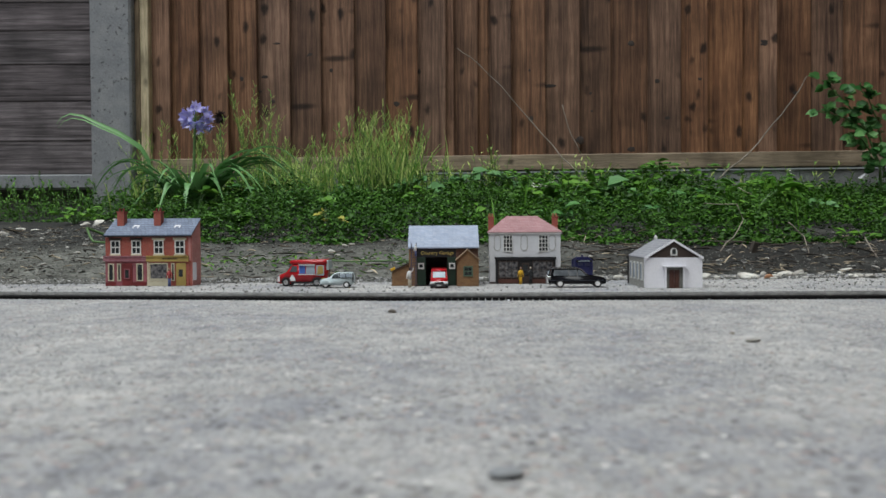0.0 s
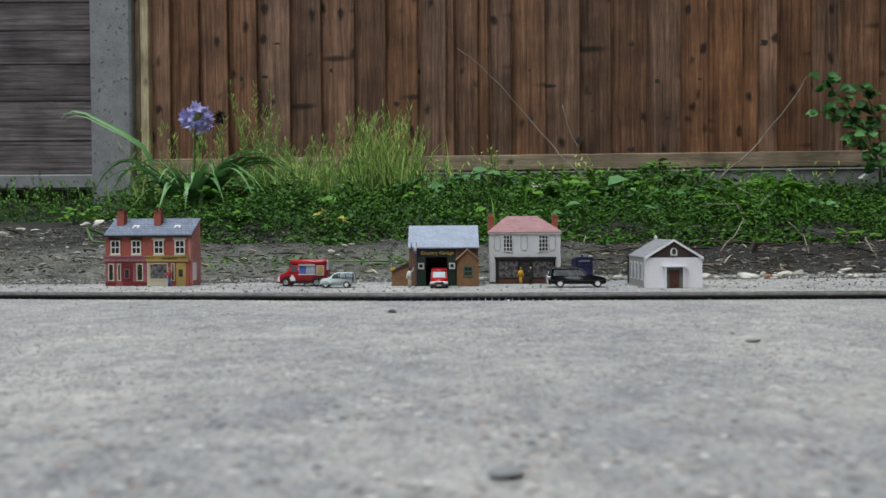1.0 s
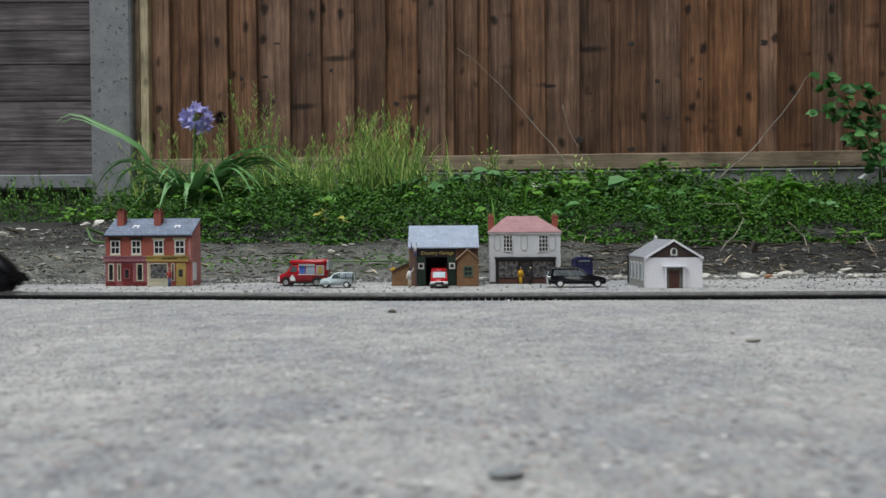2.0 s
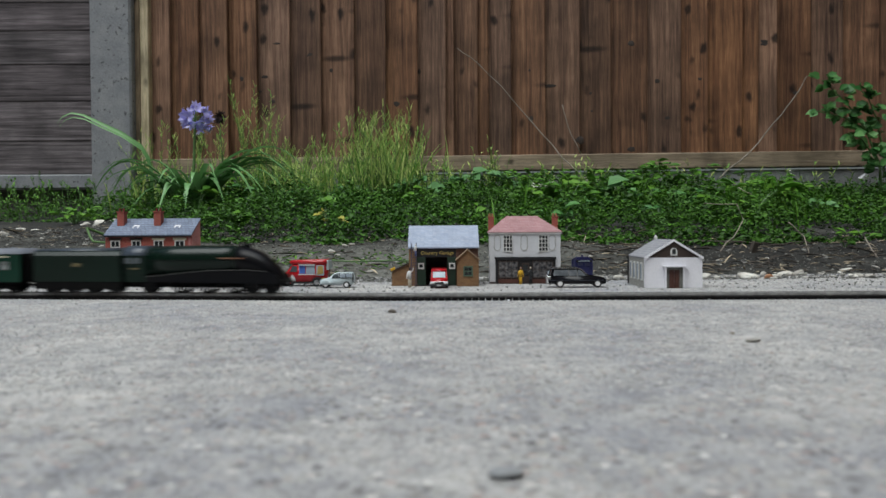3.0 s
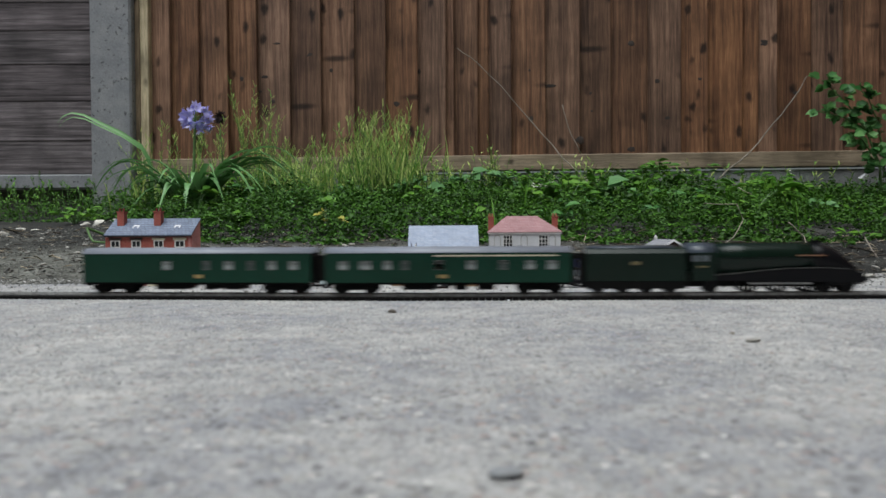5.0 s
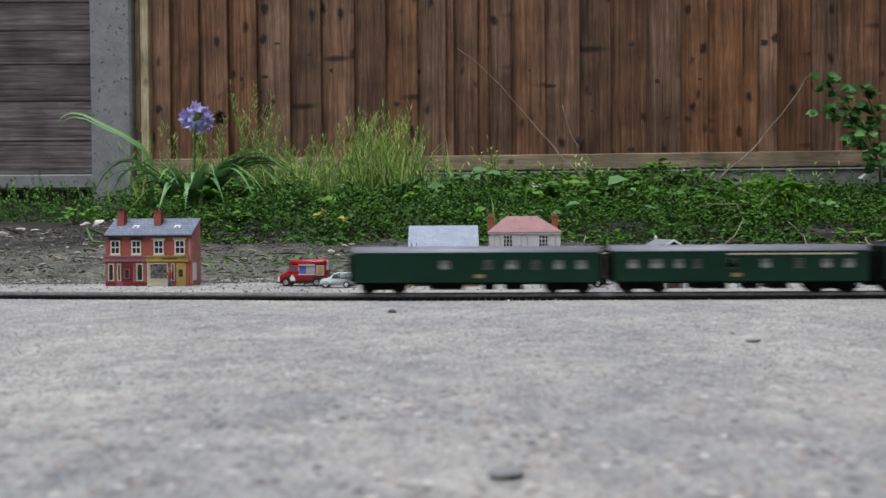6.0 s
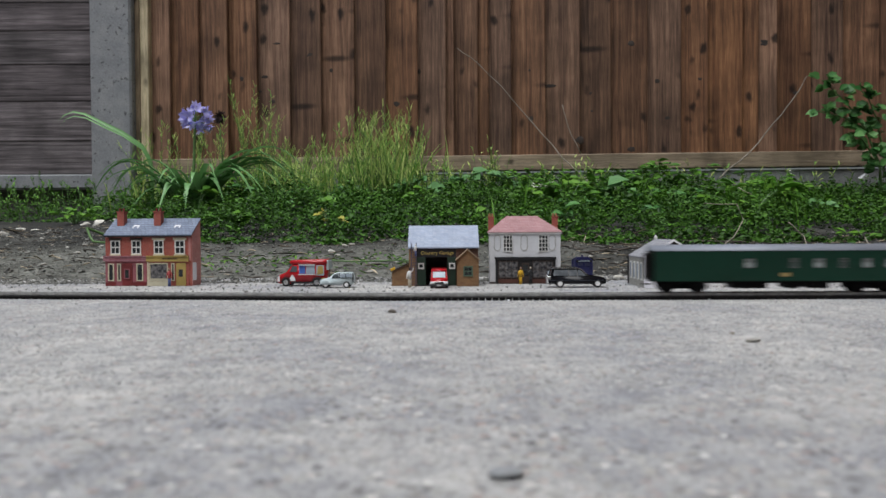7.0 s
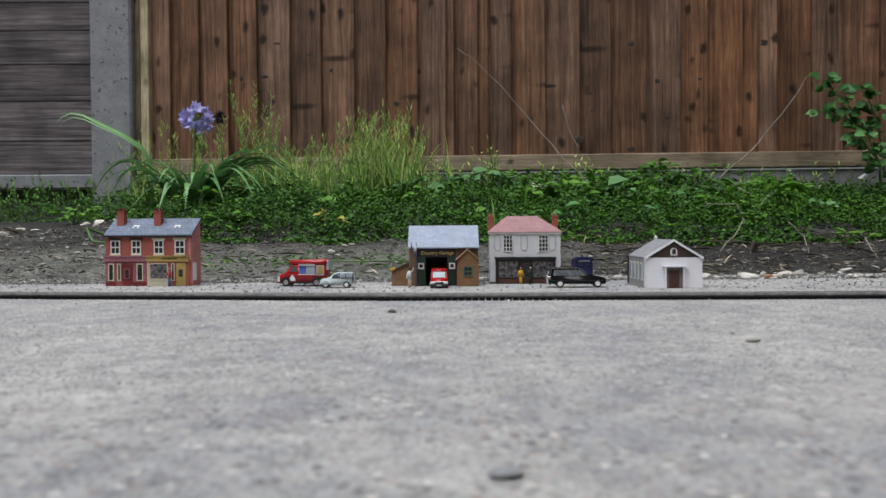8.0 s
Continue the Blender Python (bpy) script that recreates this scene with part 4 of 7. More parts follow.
def chapel():
    c = thing("white_chapel", "small white card model chapel with grey slate roof", "model building", pose(0.2395, 0.948, lift(0.27), 0, 0, -1), "model buildings")
    W, D, E, A = 0.0680, 0.088, 0.0362, 0.0560
    bm = bmesh.new()
    prism(bm, [(0, 0), (W, 0), (W, E), (0, E)], 0.0, 0.0015, "y")
    part("front_wall", bm, "white_card", c, "white front wall")
    bm = bmesh.new()
    prism(bm, [(0.0005, E), (W - 0.0005, E), (W / 2, A - 0.0005)], 0.0002, 0.0015, "y")
    part("gable_boarding", bm, "dark_brown", c, "dark brown boarded gable")
    part("side_wall", boxes((0, 0.0015, 0.0015, D, 0, E)), "stone_card", c, "grey stone side wall")
    part("side_wall", boxes((W - 0.0015, W, 0.0015, D, 0, E)), "stone_card", c)
    bm = bmesh.new()
    prism(bm, [(0, 0), (W, 0), (W, E), (W / 2, A), (0, E)], D, D + 0.0015, "y")
    part("back_wall", bm, "stone_card", c)
    for s, nm in ((1, 0), (-1, 1)):
        bm = bmesh.new()
        mid = W / 2
        prism(bm, [(mid, A), (mid + s * (W / 2 + 0.0006), E - 0.0010), (mid + s * (W / 2 + 0.0006), E + 0.0004), (mid, A + 0.0015)], 0.0, D + 0.002, "y")
        r = part("roof", bm, "slate_grey", c, "grey slate roof slope")
        bm = bmesh.new()
        prism(bm, [(mid, A - 0.0008), (mid + s * (W / 2 + 0.0007), E - 0.0022), (mid + s * (W / 2 + 0.0007), E + 0.0006), (mid, A + 0.0018)], -0.0022, -0.0002, "y")
        part("bargeboard", bm, "white_card", r)
    for i in range(4):
        y0 = 0.011 + i * 0.0190
        w = part("side_window", boxes((-0.0010, 0.0, y0, y0 + 0.009, 0.0080, 0.0300), bev=0.0003), "white", c)
        part("pane", boxes((-0.0014, -0.0009, y0 + 0.0018, y0 + 0.0072, 0.0100, 0.0280)), "pale_glass", w)
    for i in range(14):
        part("quoin", boxes((-0.0006, 0.0020 if i % 2 else 0.0012, -0.0006, 0.003, 0.0008 + i * 0.0025, 0.0026 + i * 0.0025)), "white_card", c)
    # arched gable window
    bm = bmesh.new()
    prism(bm, arch(W / 2, 0.0385, 0.0040, 0.0050), -0.0016, 0.0, "y")
    w = part("arched_window", bm, "white", c)
    bm = bmesh.new()
    prism(bm, arch(W / 2, 0.0402, 0.0021, 0.0044), -0.0021, -0.0016, "y")
    part("pane", bm, "dark_glass", w)
    # porch surround and doors
    p = part("porch", boxes((0.0232, 0.0245, -0.0050, 0, 0, 0.0250), (0.0445, 0.0458, -0.0050, 0, 0, 0.0250), (0.0205, 0.0485, -0.0060, 0, 0.0250, 0.0268)), "white_card", c, "shallow white porch")
    part("reveal", boxes((0.0245, 0.0285, -0.0012, 0, 0, 0.0250), (0.0405, 0.0445, -0.0012, 0, 0, 0.0250), (0.0285, 0.0405, -0.0012, 0, 0.0215, 0.0250)), "dark_stone", p)
    part("door", boxes((0.0285, 0.0343, -0.0010, -0.0002, 0, 0.0215), (0.0347, 0.0405, -0.0010, -0.0002, 0, 0.0215)), "door_brown", p, "dark brown double door")
    # bell turret at the back of the ridge
    bm = boxes((W / 2 - 0.0018, W / 2 + 0.0018, D - 0.004, D, A, A + 0.0036))
    bmesh.ops.create_cone(bm, segments=4, radius1=0.0028, radius2=0.0003, depth=0.003, matrix=pose(W / 2, D - 0.002, A + 0.0051, 0, 0, 45), cap_ends=True)
    part("bell_turret", bm, "white", c)
    bm = bmesh.new()
    tube(bm, [(-0.0012, D - 0.001, 0.0), (-0.0012, D - 0.001, E)], 0.0009)
    part("downpipe", bm, "black", c)


def arch(cx, z0, r, h):
    return [(cx - r, z0), (cx + r, z0)] + [(cx + r * math.cos(t), z0 + h + r * math.sin(t)) for t in [math.pi * k / 10 for k in range(11)]]


# ---- the train ----
def wheelset(parent, x, r, mt="loco_black", spokes=0, gauge=0.0144, z=None):
    """Two wheels on an axle, turning about its own middle."""
    bm = bmesh.new()
    n = 20
    for side in (-1, 1):
        y = side * gauge / 2
        if spokes:
            ring = []
            for rr, yy in ((r, -1), (r, 1), (r * 0.84, 1), (r * 0.84, -1)):
                ring.append([(rr * math.cos(6.2832 * k / n), y + yy * 0.0011, rr * math.sin(6.2832 * k / n)) for k in range(n)])
            V = [[bm.verts.new(p) for p in q] for q in ring]
            for a in range(4):
                A, B = V[a], V[(a + 1) % 4]
                for k in range(n):
                    bm.faces.new((A[k], A[(k + 1) % n], B[(k + 1) % n], B[k]))
            disc(bm, (0, y, 0), r * 0.2, 0.003, n=10)
            for k in range(spokes):
                a = 6.2832 * k / spokes
                tube(bm, [(0.15 * r * math.cos(a), y, 0.15 * r * math.sin(a)), (0.88 * r * math.cos(a), y, 0.88 * r * math.sin(a))], 0.0005, n=4)
        else:
            disc(bm, (0, y, 0), r, 0.0022, n=n)
            disc(bm, (0, y + side * 0.0012, 0), r * 0.3, 0.0008, n=8)
    tube(bm, [(0, -gauge / 2, 0), (0, gauge / 2, 0)], 0.001)
    w = part("wheelset", bm, mt, parent)
    w.matrix_basis = pose(x, 0, r if z is None else z)
    return w


def body_ring(x, hw, zb, zt, n=7, sh=0.55):
    """Cross-section: upright sides, rounded over the top."""
    pts = [(x, -hw, zb)]
    zs = zb + (zt - zb) * sh
    for k in range(n + 1):
        a = math.pi * k / n
        c, s = math.cos(a), math.sin(a)
        pts.append((x, -hw * math.copysign(abs(c) ** 0.75, c), zs + (zt - zs) * abs(s) ** 0.9))
    pts.append((x, hw, zb))
    return pts


def locomotive():
    g = thing("steam_locomotive", "dark green streamlined model steam locomotive with black valances", "model locomotive")
    st = [(-0.060, 0.0170, 0.0495), (-0.03, 0.0170, 0.0500), (0.0, 0.0168, 0.0502), (0.020, 0.0165, 0.0500), (0.036, 0.0162, 0.0494)]
    bm = bmesh.new()
    loft(bm, [body_ring(x, hw, 0.0205, zt) for x, hw, zt in st])
    part("boiler_casing", bm, "loco_green", g, "dark green streamlined casing", True)
    nose = [(0.036, 0.0162, 0.0494), (0.046, 0.0160, 0.0478), (0.054, 0.0157, 0.0455), (0.060, 0.0152, 0.0428), (0.066, 0.0144, 0.0390),
            (0.072, 0.0132, 0.0342), (0.078, 0.0115, 0.0285), (0.083, 0.0092, 0.0222), (0.0865, 0.0066, 0.0165), (0.0878, 0.0048, 0.0130)]
    bm = bmesh.new()
    loft(bm, [body_ring(x, hw, max(0.0092, 0.0205 - (x - 0.036) * 0.25), zt) for x, hw, zt in nose])
    part("nose", bm, "loco_black", g, "black wedge-shaped streamlined front", True)
    # valance with its long curve
    for side in (-1, 1):
        bm = bmesh.new()
        prof = [(-0.060, 0.0125), (0.085, 0.0105), (0.083, 0.0190), (0.070, 0.0232), (0.045, 0.0248), (0.010, 0.0243), (-0.020, 0.0218), (-0.045, 0.0190), (-0.060, 0.0180)]
        prism(bm, prof, side * 0.0166, side * 0.0178, "y")
        part("valance", bm, "loco_black", g, "black side valance")
    for side in (-1, 1):
        bm = bmesh.new()
        tube(bm, [(x, side * 0.0180, z) for x, z in ((-0.060, 0.0182), (-0.045, 0.0192), (-0.020, 0.0220), (0.010, 0.0245), (0.045, 0.0250), (0.070, 0.0234))], 0.00028, n=5)
        part("lining", bm, "dim_line", g, "thin pale lining along the valance")
    # cab
    bm = boxes((-0.0830, -0.0600, -0.0178, -0.0165, 0.0125, 0.0400), (-0.0830, -0.0600, 0.0165, 0.0178, 0.0125, 0.0400), (-0.0615, -0.0600, -0.0165, 0.0165, 0.0125, 0.042))
    cab = part("cab", bm, "loco_green", g, "dark green cab sides")
    bm = bmesh.new()
    loft(bm, [body_ring(x, 0.0176, 0.0398, 0.0500, sh=0.02) for x in (-0.0860, -0.0600)])
    part("cab_roof", bm, "loco_top", cab, "", True)
    for y0, y1 in ((-0.0182, -0.0177), (0.0177, 0.0182)):
        for x in (-0.0795, -0.0700):
            part("cab_window", boxes((x - 0.0033, x + 0.0033, y0, y1, 0.0315, 0.0375)), "car_glass", cab)
        part("number_bar", boxes((-0.0780, -0.0680, y0, y1, 0.0255, 0.0270)), "dull_gold", cab, "small dull gold number bar")
    for y0, y1 in ((-0.0176, -0.0158), (0.0158, 0.0176)):
        part("nameplate", boxes((0.0190, 0.0460, y0, y1, 0.0364, 0.0375)), "red_plate", g, "narrow reddish nameplate")
        part("handrail", boxes((-0.058, 0.034, y0, y0 + 0.0004, 0.0345, 0.0349) if y0 < 0 else (-0.058, 0.034, y1 - 0.0004, y1, 0.0345, 0.0349)), "loco_black", g)
    bm = bmesh.new()
    loft(bm, [[(0.043 + 0.006 * math.cos(a), 0.0035 * math.sin(a), z) for a in [6.2832 * k / 12 for k in range(12)]] for z in (0.0455, 0.0512)])
    part("chimney", bm, "loco_black", g)
    # frames under the body
    part("frame", boxes((-0.084, 0.080, -0.0058, 0.0058, 0.0060, 0.0205)), "underframe", g)
    part("cylinder", boxes((0.046, 0.062, -0.0168, 0.0168, 0.0075, 0.0150), bev=0.001), "loco_black", g)
    part("buffer_beam", boxes((0.0800, 0.0835, -0.0160, 0.0160, 0.0105, 0.0150)), "underframe", g)
    for y in (-0.011, 0.011):
        bm = bmesh.new()
        tube(bm, [(0.083, y, 0.0135), (0.0885, y, 0.0135)], 0.0011)
        tube(bm, [(0.0885, y, 0.0135), (0.0893, y, 0.0135)], 0.0026, n=10)
        part("buffer", bm, "underframe", g)
    part("front_hook", boxes((0.0835, 0.0900, -0.0008, 0.0008, 0.0075, 0.0095)), "loco_black", g)
    W = [(wheelset(g, x, 0.0128, "loco_black", 14), 0.0128) for x in (-0.0255, 0.0035, 0.0325)]
    W += [(wheelset(g, x, 0.0072), 0.0072) for x in (-0.062, 0.0500, 0.0705)]
    rods = []
    for side in (-1, 1):
        bm = boxes((-0.0310, 0.0310, -0.0005, 0.0005, -0.0009, 0.0009), bev=0.0002)
        rods.append((part("coupling_rod", bm, "silver", g, "dull steel coupling rod"), side))
    return g, W, rods


def tender():
    g = thing("tender", "dark green model locomotive tender with a small crest", "model tender")
    bm = bmesh.new()
    L = 0.0490
    prof = [(-0.0172, 0.0125), (0.0172, 0.0125), (0.0174, 0.0400), (0.0150, 0.0440), (0.0132, 0.0452), (-0.0132, 0.0452), (-0.0150, 0.0440), (-0.0174, 0.0400)]
    prism(bm, prof, -L, L, "x")
    part("tank", bm, "loco_green", g, "dark green tender sides")
    bm = bmesh.new()
    loft(bm, [body_ring(x, 0.0140, 0.0450, zt, sh=0.05) for x, zt in ((-L + 0.002, 0.0472), (L - 0.010, 0.0478))])
    part("top", bm, "loco_top", g, "dark blue-grey tender top", True)
    for y0, y1 in ((-0.0178, -0.0172), (0.0172, 0.0178)):
        part("crest", boxes((-0.0045, 0.0045, y0, y1, 0.0285, 0.0320), bev=0.0001), "dull_gold", g, "small dull gold crest")
    part("frame", boxes((-L, L, -0.0168, -0.0158, 0.0048, 0.0125), (-L, L, 0.0158, 0.0168, 0.0048, 0.0125), (-L, L, -0.006, 0.006, 0.006, 0.0125)), "underframe", g)
    part("end_gangway", boxes((-L - 0.0050, -L, -0.0075, 0.0075, 0.0125, 0.0400), (-L - 0.0130, -L - 0.005, -0.0070, 0.0070, 0.0345, 0.0400)), "underframe", g)
    part("drawbar", boxes((L, L + 0.008, -0.003, 0.003, 0.0075, 0.0095)), "underframe", g)
    part("coupling", boxes((-L - 0.012, -L, -0.002, 0.002, 0.0065, 0.008)), "underframe", g)
    return g, [(wheelset(g, x, 0.0074), 0.0074) for x in (-0.036, -0.012, 0.012, 0.036)]


def coach(windows, yellow, crest, label):
    g = thing("railway_coach", label, "model coach", group="coaches of the train")
    L, hw = 0.1232, 0.0178
    zb, z1, z2, zt = 0.0120, 0.0252, 0.0338, 0.0418
    windows = [(c, w * 0.84, p) for c, w, p in windows]
    for side in (-1, 1):
        y0, y1 = sorted((side * (hw - 0.0012), side * hw))
        rows = [(-L, L, y0, y1, zb, z1), (-L, L, y0, y1, z2, zt)]
        x = -L
        for c, w, _ in windows:
            rows.append((x, c - w / 2, y0, y1, z1, z2))
            x = c + w / 2
        rows.append((x, L, y0, y1, z1, z2))
        s = part("side", boxes(*rows), "coach_green", g, "glossy green coach side")
        for c, w, pane in windows:
            p = part("window", boxes((c - w / 2, c + w / 2, side * (hw - 0.0008) - 0.0002, side * (hw - 0.0008) + 0.0002, z1, z2)), pane, s)
            part("window_frame", boxes((c - w / 2, c + w / 2, y0 - 0.0002, y1 + 0.0002, z2 - 0.0028, z2 - 0.0022),
                                       (c - w / 2, c + w / 2, y0 - 0.0002, y1 + 0.0002, z2 - 0.0003, z2 + 0.0003),
                                       (c - w / 2, c + w / 2, y0 - 0.0002, y1 + 0.0002, z1 - 0.0003, z1 + 0.0003)), "dim_line", p)
        part("crest", boxes((crest - 0.0045, crest + 0.0045, side * hw - 0.0002 * (1 if side > 0 else 2), side * hw + 0.0002 * (2 if side > 0 else 1), 0.0165, 0.0200)), "brass_dim", s, "small gold crest")
        if yellow:
            part("stripe", boxes((yellow[0], yellow[1], side * hw - 0.0003, side * hw + 0.0003, 0.0382, 0.0396)), "cream", s, "narrow cream stripe above the windows")
    part("end_wall", boxes((-L, -L + 0.0015, -hw + 0.0012, hw - 0.0012, zb, zt)), "underframe", g)
    part("end_wall", boxes((L - 0.0015, L, -hw + 0.0012, hw - 0.0012, zb, zt)), "underframe", g)
    part("floor", boxes((-L + 0.0015, L - 0.0015, -hw + 0.0012, hw - 0.0012, zb, zb + 0.001)), "coach_in", g)
    rows = [(c - 0.0005 + o, c + 0.0005 + o, -0.006, 0.014, zb + 0.001, zt - 0.004) for c, w, _ in windows[1:-1] for o in (-0.009, 0.009)]
    rows += [(-L + 0.03, L - 0.03, -0.0062, -0.0055, zb + 0.001, 0.0275)]
    part("compartments", boxes(*rows), "coach_in", g, "brown interior partitions")
    bm = bmesh.new()
    loft(bm, [body_ring(x, hw + 0.0004, zt, zr, n=9, sh=0.01) for x, zr in ((-L - 0.0005, 0.0478), (L + 0.0005, 0.0478))])
    part("roof", bm, "coach_roof", g, "pale grey curved roof", True)
    for x in np.linspace(-L + 0.02, L - 0.02, 8):
        part("roof_vent", boxes((x - 0.002, x + 0.002, -0.002, 0.002, 0.0470, 0.0486), bev=0.0004), "coach_roof", g)
    for e in (-1, 1):
        x = e * L
        part("gangway", boxes((min(x, x + e * 0.0055), max(x, x + e * 0.0055), -0.0085, 0.0085, zb + 0.001, 0.0395), bev=0.0006), "underframe", g)
        part("coupling", boxes((min(x, x + e * 0.0078), max(x, x + e * 0.0078), -0.0015, 0.0015, 0.0075, 0.0092)), "underframe", g)
    part("solebar", boxes((-L, L, -0.0160, -0.0145, 0.0098, 0.0120), (-L, L, 0.0145, 0.0160, 0.0098, 0.0120)), "underframe", g)
    for a, b in ((-0.045, -0.012), (0.008, 0.020), (0.030, 0.048)):
        part("equipment_box", boxes((a, b, -0.0135, 0.0135, 0.0045, 0.0098), bev=0.0004), "underframe", g)
    W = []
    for bx in (-0.0930, 0.0930):
        b = part("bogie", boxes((bx - 0.0225, bx + 0.0225, -0.0125, -0.0110, 0.0042, 0.0088), (bx - 0.0225, bx + 0.0225, 0.0110, 0.0125, 0.0042, 0.0088),
                                (bx - 0.004, bx + 0.004, -0.0125, 0.0125, 0.0042, 0.0098), (bx - 0.0180, bx - 0.0130, -0.0135, 0.0135, 0.0040, 0.0095),
                                (bx + 0.0130, bx + 0.0180, -0.0135, 0.0135, 0.0040, 0.0095)), "underframe", g)
        for x in (bx - 0.0155, bx + 0.0155):
            W.append((wheelset(b, x, 0.0074, "underframe"), 0.0074))
    return g, W


def run_s(t):
    """How far the front of the train has come along the track."""
    u = min(max(t, 2.8), 7.5)
    s = ((0.00139357 * u - 0.01967991) * u + 0.37858831) * u - 1.15750
    return s + (t - u) * (0.3012 if t < 2.8 else 0.3186)


def motions():
    step = 1.0 / FPS
    n = int(round(8.0 / step))
    behind = ((LOCO, 0.0880), (TENDER, 0.2256), (COACH_A, 0.4130), (COACH_B, 0.6735))
    for (g, W, *rods), back in behind:
        walk(g, [(0.25 * i, on_track(run_s(0.25 * i) - back)) for i in range(33)])
        for w, r in W:
            c = w.matrix_basis.translation.copy()
            walk(w, [(i * step, Matrix.Translation(c) @ Matrix.Rotation((run_s(i * step) - run_s(0)) / r, 4, "Y")) for i in range(n + 1)])
        for rod, side in (rods[0] if rods else []):
            rows = []
            for i in range(n + 1):
                a = (run_s(i * step) - run_s(0)) / 0.0128 + (0 if side < 0 else math.pi / 2)
                rows.append((i * step, pose(0.0035 + 0.0042 * math.sin(a), side * 0.0092, 0.0128 + 0.0042 * math.cos(a))))
            walk(rod, rows)
    more_motions()


# ---- model vehicles ----
def wheels(parent, xs, r, y, w=0.0035, rim="chrome"):
    for x in xs:
        for side in (-1, 1):
            bm = bmesh.new()
            disc(bm, (x, side * y, r), r, w, n=18)
            t = part("wheel", bm, "tyre", parent)
            bm = bmesh.new()
            disc(bm, (x, side * (y + w * 0.42), r), r * 0.62, w * 0.4, n=14)
            part("hubcap", bm, rim, t)


def car_body(prof, hw, mt, parent, name="body", label="", bev=0.0012, top_in=0.0, z_in=0.0):
    """Side outline drawn out to the car's width, with softened edges and a cabin that leans inwards."""
    bm = bmesh.new()
    prism(bm, prof, -hw, hw, "y")
    if top_in:
        zmax = max(p[1] for p in prof)
        for v in bm.verts:
            if v.co.z > z_in:
                v.co.y *= 1 - top_in * (v.co.z - z_in) / (zmax - z_in)
    bmesh.ops.bevel(bm, geom=bm.edges[:], offset=bev, segments=2, affect="EDGES", clamp_overlap=True)
    return part(name, bm, mt, parent, label, True)


def pane_on(parent, pts, y, material, name="window", t=0.0004):
    bm = bmesh.new()
    prism(bm, pts, min(y, y + math.copysign(t, y)), max(y, y + math.copysign(t, y)), "y")
    return part(name, bm, material, parent)


